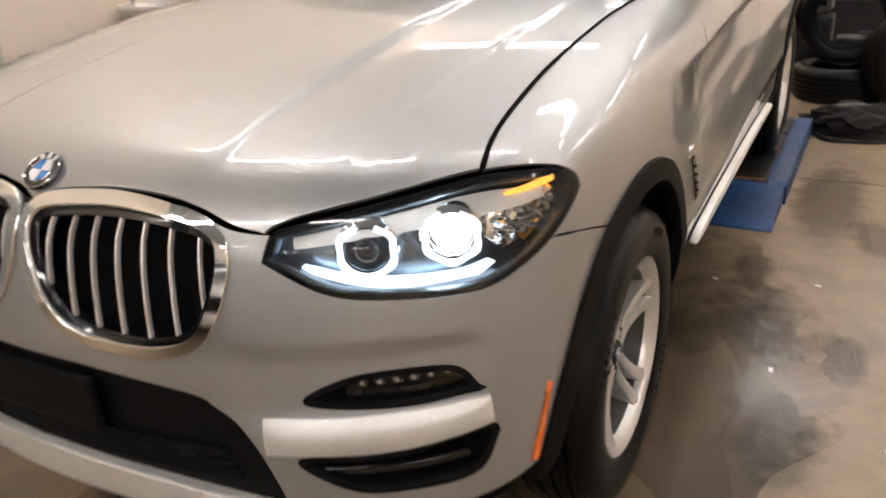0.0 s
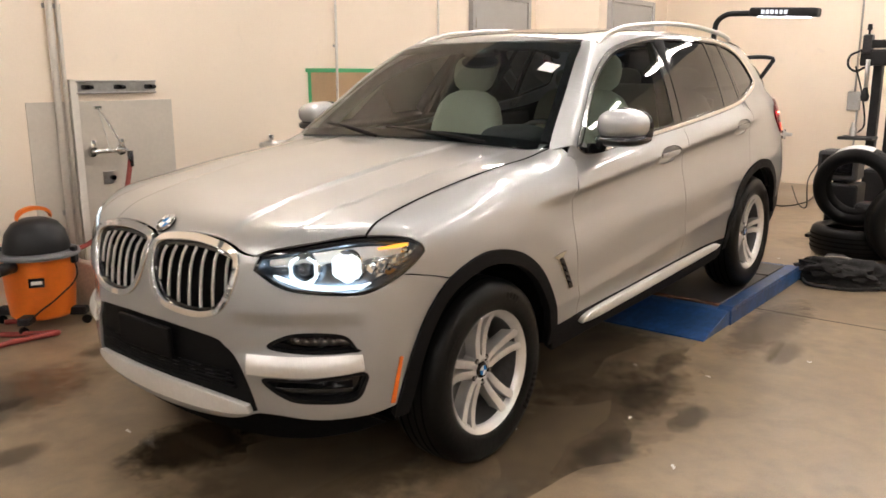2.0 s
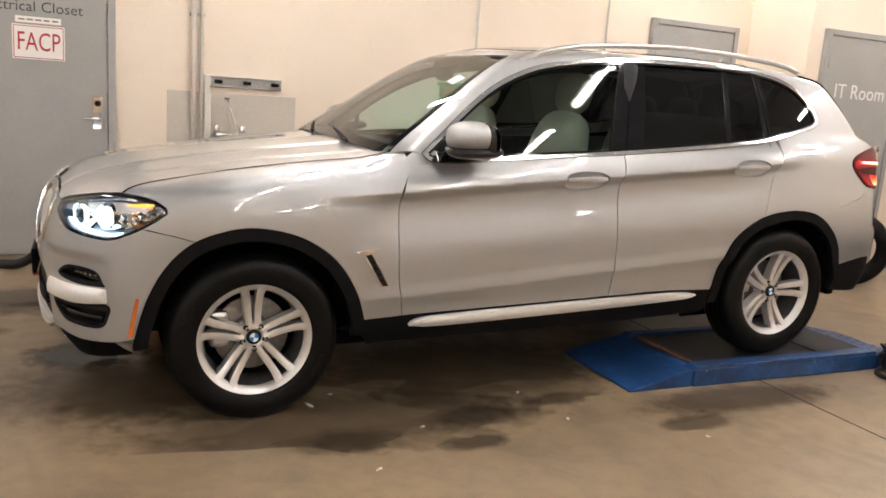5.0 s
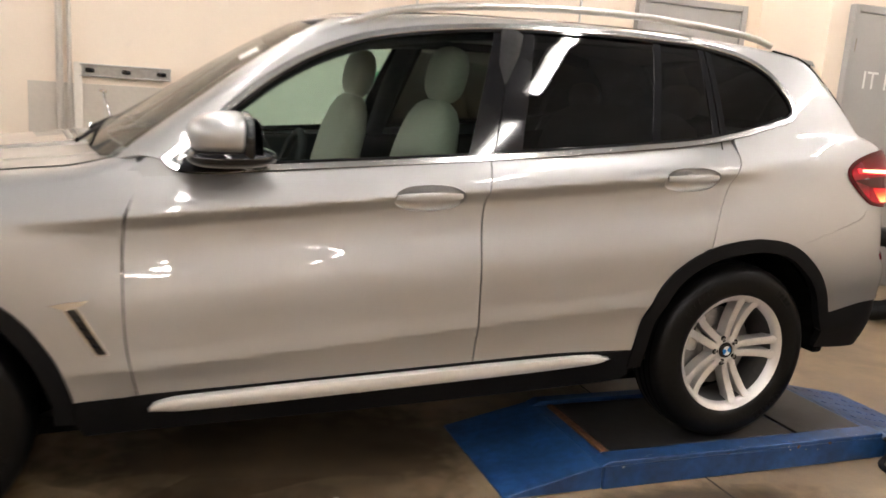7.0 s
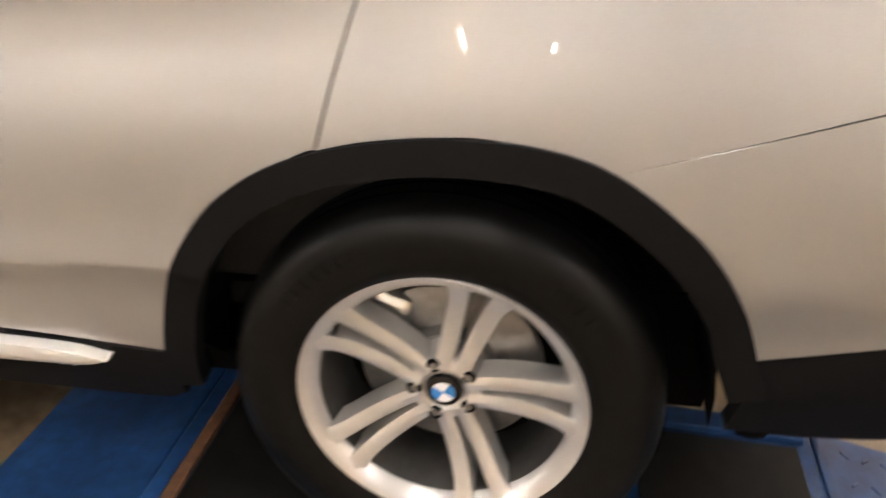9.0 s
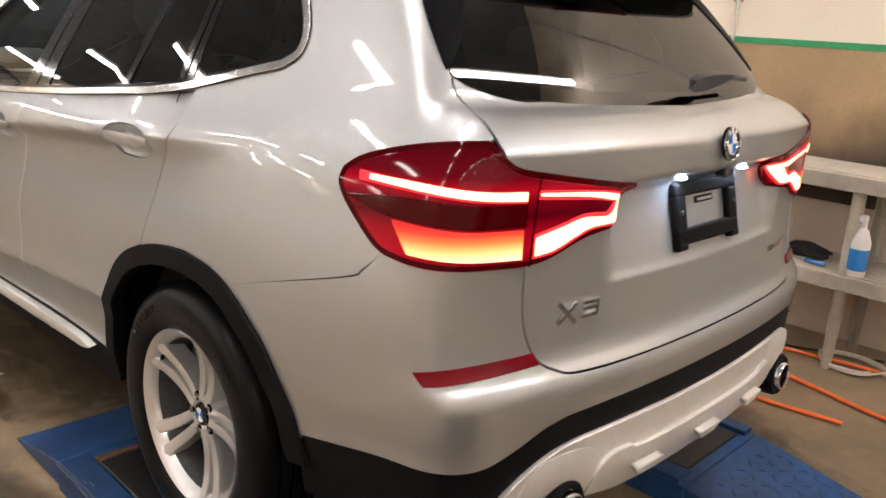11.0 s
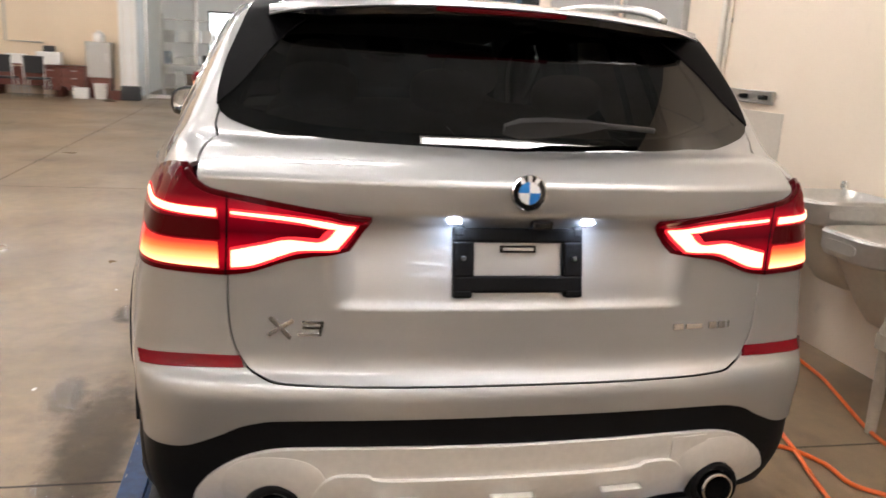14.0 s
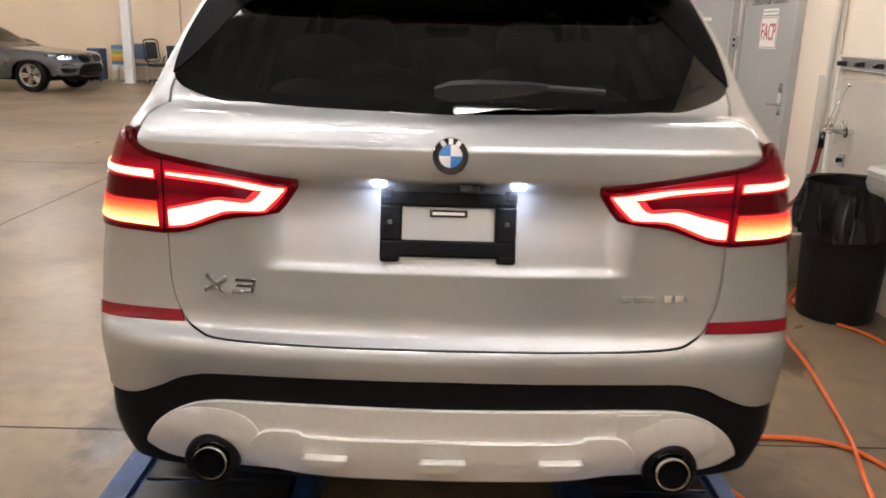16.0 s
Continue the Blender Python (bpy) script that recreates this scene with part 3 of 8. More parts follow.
DLO = outline(CABIN, DLO_TOP, [(2.775, 1.575), (2.97, 1.535), (3.11, 1.468), (3.195, 1.368), (3.206, 1.30), (3.16, 1.267)], [(3.16, 1.267), (2.78, 1.194), (2.40, 1.162), (1.82, 1.128), (1.10, 1.10), (.92, 1.092), (.80, 1.10), (.76, 1.132)])
band("chrome_window_trim", CABIN, shrink(DLO, -.002), .017, TRIM_CHROME, car, rim=.012, lift=.006, both=True)
inner = shrink(DLO, .013)
band("window_seal", CABIN, shrink(DLO, .0125), .013, GLOSS_BLACK, car, rim=.004, lift=.003, both=True)
band("trim_gap", CABIN, shrink(DLO, -.005), .006, DARK, car, rim=0, lift=.0025, both=True)


def cut(poly, *lines):
    """The part of an outline on the near side of straight lines (point, direction)."""
    for (px, pz), (dx, dz) in lines:
        s = (poly[:, 0] - px) * dz - (poly[:, 1] - pz) * dx
        out = []
        for i in range(len(poly)):
            j = (i + 1) % len(poly)
            if s[i] <= 0:
                out.append(poly[i])
            if (s[i] <= 0) != (s[j] <= 0):
                out.append(poly[i] + (poly[j] - poly[i]) * s[i] / (s[i] - s[j]))
        poly = np.array(out)
    return poly


def dense(poly, ds=.012):
    out = []
    for a, b in zip(poly, np.roll(poly, -1, 0)):
        n = max(1, int(np.linalg.norm(b - a) / ds))
        out += [a + (b - a) * k / n for k in range(n)]
    return np.array(out)


def between(x0, t0, x1, t1):
    """The window opening between two leaning lines, given at z 1.15 and 1.58."""
    a = ((x0, 1.15), (-(t0 - x0), -.43))
    b = ((x1, 1.15), (t1 - x1, .43))
    return dense(cut(inner, a, b))


pane_sets = (("front_window", .0, .0, 1.755, 1.925, TINT), ("rear_window", 1.945, 2.075, 2.475, 2.585, PRIVACY), ("rear_vent_window", 2.505, 2.612, 2.765, 2.785, PRIVACY), ("quarter_window", 2.825, 2.835, 9, 9, PRIVACY))
for nm, a, b, c, d, g in pane_sets:
    patch(nm, CABIN, between(a, b, c, d), g, car, .04, rim=.003, lift=-.004, both=True)
for nm, a, b, c, d in (("door_pillar", 1.752, 1.922, 1.948, 2.078), ("window_divider", 2.473, 2.583, 2.507, 2.614), ("rear_pillar", 2.763, 2.783, 2.827, 2.837)):
    patch(nm, CABIN, between(a, b, c, d), GLOSS_BLACK, car, .04, rim=.01, lift=-.001, both=True)
for a, b in ((1.845, 1.985), (2.795, 2.81)):
    band("door_gap", CABIN, spline(np.array([(a, 1.14), ((a + b) / 2, 1.36), (b, 1.575)]), .02), .006, DARK, car, rim=0, lift=.0005, cyclic=False, both=True)

# tailgate, its glass and spoiler
GATE_SIDE = [(-.6885, 1.268), (-.6955, 1.235), (-.7083, 1.200), (-.7248, 1.162), (-.728, 1.140), (-.71, 1.09), (-.66, 1.05), (-.662, .92), (-.658, .80), (-.634, .726), (-.59, .688), (-.476, .672), (0, .671)]
gate = outline(WHOLE_REAR, on(W_ASTERN, [(0, 1.206), (-.384, 1.215), (-.55, 1.231), (-.66, 1.257), (-.6885, 1.268)]), on(W_ASTERN, GATE_SIDE), mirrored=True, gap=.002)
patch("tailgate", WHOLE_REAR, gate, SILVER, car, .010)
GLASS_LOW = [(0, 1.191), (-.384, 1.200), (-.55, 1.217), (-.665, 1.25), (-.69, 1.275)]
rear_glass = outline(HATCH, GLASS_LOW, GLASS_SIDE, [(-.585, 1.535), (-.3, 1.556), (0, 1.56)], mirrored=True)
patch("rear_window_glass", HATCH, rear_glass, REAR_TINT, car, .04, rim=.006, lift=.004)
band("glass_border", HATCH, rear_glass, .04, FIN_BLACK, car, rim=0, lift=.001)

# bumpers
KIDNEY = [(-.008, .885), (-.02, .918), (-.07, .936), (-.21, .946), (-.35, .934), (-.43, .908), (-.45, .86), (-.435, .79), (-.405, .735), (-.358, .705), (-.271, .692), (-.146, .702), (-.075, .735), (-.03, .80)]
F_AHEAD = Face(f_body, "ahead")
kid = FRONT.flat(on(F_AHEAD, KIDNEY))
kid = spline(kid, .012, True)
FOG_UP = [(-.765, -.566, .606), (-.733, -.628, .650), (-.679, -.711, .660), (-.615, -.785, .648), (-.588, -.812, .605), (-.585, -.815, .596), (-.679, -.711, .590)]
FOG_LOW = [(-.775, -.545, .497), (-.70, -.69, .503), (-.573, -.821, .522), (-.570, -.823, .470), (-.60, -.797, .425), (-.68, -.71, .420), (-.735, -.623, .432)]
fog_up, fog_low = spline(FRONT.flat(FOG_UP), .01, True), spline(FRONT.flat(FOG_LOW), .01, True)
INTAKE = [(0, .648), (-.15, .646), (-.36, .628), (-.41, .60), (-.46, .545), (-.50, .44), (-.515, .375)]
intake_low = [(-.515, .375), (-.40, .345), (-.2, .335), (0, .332)]
intake = outline(FRONT, on(F_AHEAD, INTAKE), on(F_AHEAD, intake_low), mirrored=True)
flip = lambda q: (np.array(q) * (-1, 1))[::-1]
bumper = outline(FRONT, [(-.80, 0, .915), (-.785, -.06, .936), (-.76, -.21, .949), (-.75, -.36, .938), (-.745, -.45, .914), (-.727, -.516, .908)], [(-.727, -.516, .908), LAMP_LOW[0]], LAMP_LOW[:6], bump_gap, arch_f3[:4][::-1],
                 [arch_f3[0], (-.56, -.82, .365), (-.677, -.705, .357), (-.745, -.585, .37), *on(F_AHEAD, [(-.515, .37)])], on(F_AHEAD, [(-.515, .37), (-.4, .33), (-.2, .31), (0, .305)]), mirrored=True, gap=.002)
patch("front_bumper", FRONT, bumper, SILVER, car, .02, holes=[kid, flip(kid), fog_up, flip(fog_up), fog_low, flip(fog_low), intake])
patch("lower_intake", FRONT, shrink(intake, .001), BLACK_PLASTIC, car, .03, rim=.03, lift=-.012)
skid = outline(FRONT, on(F_AHEAD, [(0, .428), (-.25, .422), (-.40, .408), (-.478, .395)]), on(F_AHEAD, [(-.478, .395), (-.485, .37)]), on(F_AHEAD, [(-.485, .37), (-.40, .357), (-.2, .35), (0, .347)]), mirrored=True)
patch("skid_plate", FRONT, skid, BRIGHT_STRIP, car, .03, rim=.03, lift=.012)
for k in range(5):
    z = .452 + k * .014
    w = .40 + (.52 - z) * .5
    patch("intake_slat", FRONT, outline(FRONT, on(F_AHEAD, [(0, z + .004), (-w, z + .002)]), on(F_AHEAD, [(-w, z + .002), (-w, z - .004)]), on(F_AHEAD, [(-w, z - .004), (0, z - .004)]), mirrored=True), BLACK_PLASTIC, car, .05, rim=.02, lift=.002)
box("plate_holder", (.02, .33, .115), (-.866, 0, .575), BLACK_PLASTIC, car, .006)
for q, f in ((fog_up, 1), (flip(fog_up), -1), (fog_low, 1), (flip(fog_low), -1)):
    patch("bumper_slot", FRONT, shrink(q, -.004), GLOSS_BLACK, car, .02, rim=0, lift=-.045)
    band("slot_lip", FRONT, shrink(q, -.003), .012, BLACK_PLASTIC, car, rim=.045, lift=.001)
for s in (1, -1):
    fl = outline(FRONT, [(-.735, -.632, .640), (-.66, -.735, .645), (-.61, -.79, .635)], [(-.61, -.79, .635), (-.605, -.795, .61)], [(-.605, -.795, .61), (-.66, -.735, .607), (-.735, -.632, .612)], ds=.008)
    fl = fl if s > 0 else flip(fl)
    patch("fog_lamp", FRONT, fl, LENS_CLEAR, car, .02, rim=.02, lift=-.012)
    for k in range(6):
        u = fl[:, 0].min() + (fl[:, 0].max() - fl[:, 0].min()) * (k + .7) / 6.6
        p = FRONT.solid([(u, .625)])[0] - np.array(FRONT.normal(FRONT.solid([(u, .625)]))[0]) * .025
        lathe("fog_lamp_reflector", [(.001, 0), (.009, .004), (.012, .012)], CHROME, car, "x", p, 12)
    lo = outline(FRONT, [(-.775, -.545, .470), (-.70, -.69, .468), (-.60, -.797, .468)], [(-.60, -.797, .468), (-.60, -.797, .455)], [(-.60, -.797, .455), (-.70, -.69, .455), (-.775, -.545, .458)], ds=.01)
    lo = lo if s > 0 else flip(lo)
    patch("slot_vane", FRONT, lo, GLOSS_BLACK, car, .02, rim=.03, lift=-.012)
for s in (1, -1):
    blade = outline(FRONT, [(-.79, -.49, .578), (-.70, -.69, .580), (-.63, -.77, .582), (-.575, -.825, .585)], [(-.575, -.825, .585), (-.572, -.827, .532)], [(-.572, -.827, .532), (-.63, -.77, .522), (-.70, -.69, .515), (-.79, -.49, .515)], [(-.79, -.49, .515), (-.79, -.49, .578)], ds=.01)
    patch("bumper_blade", FRONT, blade if s > 0 else flip(blade), BRIGHT_STRIP, car, .012, rim=.012, lift=.010, dome=.006)
marker = outline(FRONT, [(-.463, -.889, .560), (-.452, -.892, .556)], [(-.452, -.892, .556), (-.482, -.874, .395)], [(-.482, -.874, .395), (-.497, -.868, .398)], [(-.497, -.868, .398), (-.463, -.889, .560)], ds=.006)
patch("side_marker", FRONT, marker, AMBER, car, .012, rim=.006, lift=.004, both=True)

# kidney grilles
for s in (1, -1):
    q = kid if s > 0 else flip(kid)
    band("grille_ring", FRONT, shrink(q, -.004), .019, CHROME, car, rim=.04, lift=.012)
    band("grille_gap", FRONT, shrink(q, .016), .010, GLOSS_BLACK, car, rim=.03, lift=-.004)
    patch("grille_back", FRONT, shrink(q, .006), DARK, car, .03, rim=0, lift=-.06)
    lo_u, hi_u = q[:, 0].min(), q[:, 0].max()
    for k in range(7):
        u = lo_u + (hi_u - lo_u) * (k + 1.0) / 8.0
        col = np.array([(u, z) for z in np.arange(.68, .96, .004)])
        z = col[inside(shrink(q, .018), col)][:, 1]
        if len(z) < 5:
            continue
        lean = .010 * (.82 - np.linspace(z[0], z[-1], 7)) * 6
        mid = FRONT.solid(np.stack([np.full(7, u), np.linspace(z[0], z[-1], 7)], -1))
        n = FRONT.normal(mid)
        t = np.stack([-n[:, 1], n[:, 0], 0 * n[:, 0]], -1)
        verts, faces = [], []
        for i in range(7):
            a = mid[i] - n[i] * (.004 + .012 * (i / 6 - .5)**2)
            for w, dpt in ((-.0040, .006), (-.0027, .001), (.0027, .001), (.0040, .006), (.003, .010), (-.003, .010)):
                verts.append(a + t[i] * w - n[i] * dpt)
        for i in range(6):
            for j in range(6):
                faces.append((i * 6 + j, i * 6 + (j + 1) % 6, (i + 1) * 6 + (j + 1) % 6, (i + 1) * 6 + j))
        part("grille_slat", verts, [f[::-1] for f in faces], BRIGHT_STRIP, car, smooth=False)

# headlights
HOUSING = mat("lamp_housing", (.20, .23, .27), .22, .9, grain=.15, scale=90)
lamp_out = outline(FRONT, LAMP_LOW, LAMP_END, LAMP_TOP, [LAMP_TOP[-1], LAMP_LOW[0]], ds=.01)
for s in (1, -1):
    q = lamp_out if s > 0 else flip(lamp_out)
    f3 = np.array((1, s, 1))
    bowl = patch("headlight", FRONT, shrink(q, .002), HOUSING, car, .03, rim=0, lift=-.085, label="headlight with lit projector rings behind clear lens")
    band("lamp_rim", FRONT, shrink(q, -.001), .010, GLOSS_BLACK, bowl, rim=.004, lift=-.003)
    band("reflector_wall", FRONT, shrink(q, .002), .009, HOUSING, bowl, rim=.085, lift=-.006)
    patch("lens", FRONT, shrink(q, .003), LENS_CLEAR, bowl, .03, rim=0, lift=0)
    # reflector shelves above and below the projectors
    up = outline(FRONT, [(-.72, -.55, .905), (-.62, -.668, .930), (-.50, -.772, .945), (-.39, -.85, .930)], [(-.39, -.85, .930), (-.40, -.86, .915)], [(-.40, -.86, .908), (-.50, -.79, .906), (-.62, -.668, .900), (-.72, -.55, .886)])
    up = up if s > 0 else flip(up)
    patch("upper_trim", FRONT, up, BRIGHT_STRIP, bowl, .02, rim=.05, lift=-.02)
    dn = outline(FRONT, [(-.725, -.56, .852), (-.68, -.66, .826), (-.58, -.79, .812), (-.52, -.83, .818)], [(-.52, -.83, .818), (-.55, -.815, .802)], [(-.55, -.815, .802), (-.66, -.70, .806), (-.715, -.60, .832), (-.725, -.56, .852)])
    dn = dn if s > 0 else flip(dn)
    patch("lower_light_bar", FRONT, dn, RING_GLOW, bowl, .02, rim=.03, lift=-.03)
    ends = outline(FRONT, [(-.50, -.84, .835), (-.41, -.885, .872), (-.36, -.898, .905)], [(-.36, -.898, .905), (-.39, -.86, .935)], [(-.39, -.86, .935), (-.48, -.82, .915), (-.52, -.80, .88), (-.50, -.84, .835)])
    ends = ends if s > 0 else flip(ends)
    patch("corner_reflector", FRONT, ends, CHROME, bowl, .012, rim=.03, lift=-.035)
    facets = random.Random(8)
    for i in range(6):
        for j in range(3):
            x, y, z = -.495 + .022 * i, -.825 - .011 * i, .868 + .006 * i + .019 * (j - 1)
            q3 = FRONT.solid(FRONT.flat([(x, y, z)]))
            at3 = (q3[0] - FRONT.normal(q3)[0] * .030) * f3
            box("corner_facet", (.016, .016, .013), tuple(at3), CHROME, bowl, .001, rot=[facets.uniform(-40, 40) for _ in range(3)])
    amb = outline(FRONT, [(-.455, -.858, .838), (-.43, -.875, .852)], [(-.43, -.875, .852), (-.44, -.862, .866)], [(-.44, -.862, .866), (-.468, -.845, .852)], [(-.468, -.845, .852), (-.455, -.858, .838)], ds=.006)
    amb = amb if s > 0 else flip(amb)
    patch("amber_reflector", FRONT, amb, AMBER_DULL, bowl, .01, rim=.006, lift=-.034)
    tip = outline(FRONT, [(-.47, -.815, .935), (-.41, -.85, .94), (-.375, -.868, .940)], [(-.375, -.868, .940), (-.38, -.872, .931)], [(-.38, -.872, .931), (-.42, -.853, .929), (-.47, -.82, .930)], ds=.006)
    tip = tip if s > 0 else flip(tip)
    patch("amber_light_bar", FRONT, tip, AMBER_GLOW, bowl, .01, rim=.01, lift=-.012)
    for y, x, z, lit in ((.645, -.655, .868, False), (.755, -.565, .873, True)):
        at = np.array((x + .012, -y, z)) * f3
        nrm = Vector((-.80, -.42 * s, .02)).normalized()
        rot = nrm.to_track_quat("Z", "Y").to_matrix().to_4x4()
        m = Matrix.Translation(at) @ rot
        ring = [(.046 * (1 + .06 * math.cos(6 * a)) * math.cos(a), .046 * (1 + .06 * math.cos(6 * a)) * math.sin(a), .012) for a in np.linspace(math.pi * .12, math.pi * 1.88, 30)]
        r = tube("light_ring", ring, .0052, RING_GLOW, bowl, smooth_path=False, n=8)
        r.data.transform(m @ Matrix.Rotation(radians(90), 4, "Z"))
        c = lathe("projector", [(0, .004 if not lit else .010), (.018, .002), (.027, -.006), (.030, -.012), (.036, .002), (.039, .002), (.040, -.05)], CHROME if lit else HOUSING, bowl, n=28)
        c.data.transform(m)
        if not lit:
            c = lathe("projector_lens", [(0, .020), (.012, .018), (.020, .012), (.024, .002)], GLOSS_BLACK, bowl, n=28)
            c.data.transform(m)
        if lit:
            c = lathe("projector_lens", [(0, .022), (.012, .020), (.023, .012), (.028, .002)], WHITE_GLOW, bowl, n=28)
            c.data.transform(m)
        c = lathe("bezel", [(.040, -.06), (.041, .006), (.054, .000), (.062, -.03)], CHROME, bowl, n=28)
        c.data.transform(m)

# black wheel arch mouldings, sill and lower trim
def arch_band(pts, centre, name):
    out = spline(np.array(pts), .015)
    c = np.array(centre)
    inn = c + (out - c) * .885
    return patch(name, SIDE, np.vstack([out, inn[::-1]]), BLACK_PLASTIC, car, .025, rim=.035, lift=.010, both=True)


arch_band([(-.478, .34), *ARCH_F, (.475, .33)], (0, .385), "front_arch_moulding")
arch_band([(2.42, .33), *ARCH_R, (3.395, .42)], (2.90, .385), "rear_arch_moulding")
patch("sill_trim", SIDE, outline(SIDE, [(.44, .40), (.66, .405), (1.775, .415), (2.42, .405)], [(2.42, .405), (2.43, .30)], [(2.43, .30), (2.3, .275), (1.5, .265), (.5, .28)], [(.5, .28), (.44, .40)]), BLACK_PLASTIC, car, .04, rim=.04, lift=.003, both=True)
patch("sill_strip", SIDE, outline(SIDE, [(.69, .362), (.73, .387), (.9, .397), (1.75, .406), (2.2, .407), (2.32, .392)], [(2.32, .392), (2.22, .374), (1.75, .360), (.9, .350), (.69, .362)], ds=.01), BRIGHT_STRIP, car, .012, rim=.03, lift=.026, dome=.008, both=True, label="bright satin sill strip")

# rear bumper
lower_edge = [*on(SIDE, [(3.37, .487), (3.50, .502), (3.60, .51)]), (3.70, -.845, .508), (3.772, -.767, .51), (3.80, -.69, .54), (3.823, -.61, .577), (3.84, -.475, .59), (3.87, 0, .596)]
bump_top = [*on(SIDE, [(3.12, .778), (3.48, .868), (3.54, .896), (3.585, .94)]), (3.65, -.84, .93), (3.741, -.664, .915)]
rear_bump = outline(REAR, on(W_ASTERN, [(0, .6695), (-.476, .6705), (-.591, .6865), (-.6355, .725), (-.6595, .80), (-.6635, .915)]), bump_top[::-1], arch_r3[5:][::1], lower_edge, mirrored=True, gap=.0015)
patch("rear_bumper", REAR, rear_bump, SILVER, car, .022)
black_low = outline(REAR, lower_edge[::-1], [lower_edge[0], on(SIDE, [(3.35, .33)])[0]], [on(SIDE, [(3.35, .33)])[0], (3.60, -.87, .30), (3.74, -.72, .29), (3.80, -.4, .29), (3.80, 0, .29)], mirrored=True)
patch("rear_lower_trim", REAR, black_low, BLACK_PLASTIC, car, .03, rim=.03, lift=-.006)
DIFF = [(0, .522), (-.30, .523), (-.478, .521), (-.57, .513), (-.64, .488), (-.70, .445), (-.735, .395), (-.74, .375)]
diff = outline(REAR, on(R_ASTERN, DIFF), on(R_ASTERN, [(-.74, .375), (-.69, .345), (-.60, .335), (-.45, .335), (-.2, .328), (0, .325)]), mirrored=True)
patch("diffuser", REAR, diff, BRIGHT_STRIP, car, .03, rim=.03, lift=.006, label="satin silver rear skid plate")
ridge = outline(REAR, on(R_ASTERN, [(0, .445), (-.30, .445), (-.345, .458), (-.42, .455), (-.46, .42), (-.47, .365)]), on(R_ASTERN, [(-.47, .365), (-.3, .335), (0, .332)]), mirrored=True)
patch("diffuser_rib", REAR, ridge, BRIGHT_STRIP, car, .03, rim=.014, lift=.018)
for y in (-.28, 0, .28):
    w = .055
    patch("diffuser_fin", REAR, outline(REAR, on(R_ASTERN, [(y - w, .405), (y + w, .405)]), on(R_ASTERN, [(y + w, .405), (y + w - .02, .385)]), on(R_ASTERN, [(y + w - .02, .385), (y - w + .02, .385)]), on(R_ASTERN, [(y - w + .02, .385), (y - w, .405)])), BRIGHT_STRIP, car, .02, rim=.02, lift=.040)
patch("tow_cover", REAR, outline(REAR, on(R_ASTERN, [(.42, .515), (.52, .513)]), on(R_ASTERN, [(.52, .513), (.52, .45), (.51, .443)]), on(R_ASTERN, [(.51, .443), (.44, .443), (.42, .45)]), on(R_ASTERN, [(.42, .45), (.42, .515)])), BRIGHT_STRIP, car, .03, rim=.008, lift=.0085)
for s in (-1, 1):
    patch("rear_reflector", REAR, (lambda q: q if s < 0 else flip(q))(outline(REAR, [(3.664, -.862, .716), (3.72, -.80, .722), (3.784, -.640, .728)], [(3.784, -.640, .728), (3.792, -.628, .703)], [(3.792, -.628, .703), (3.72, -.81, .693), (3.683, -.852, .690)], [(3.683, -.852, .690), (3.664, -.862, .716)], ds=.008)), REFLECTOR_RED, car, .02, rim=.008, lift=.005)
    hump = on(R_ASTERN, oval(s * .556, .420, .118, .080, 40))
    patch("exhaust_hump", REAR, REAR.flat(hump), BRIGHT_STRIP, car, .014, rim=.010, lift=.007, dome=.010)
    p = (3.850, s * .560, .366)
    lathe("exhaust_surround", [(.044, -.06), (.045, -.016), (.050, -.008), (.060, -.006), (.066, -.014), (.067, -.09)], BLACK_PLASTIC, car, "x", p, 36)
    lathe("exhaust_tip", [(.0365, -.20), (.0365, .004), (.038, .008), (.041, .008), (.043, .004), (.043, -.05)], CHROME, car, "x", p, 36, "chrome exhaust tip")
    lathe("exhaust_bore", [(.0, -.010), (.036, -.010), (.0365, .002)], DARK, car, "x", p, 24)

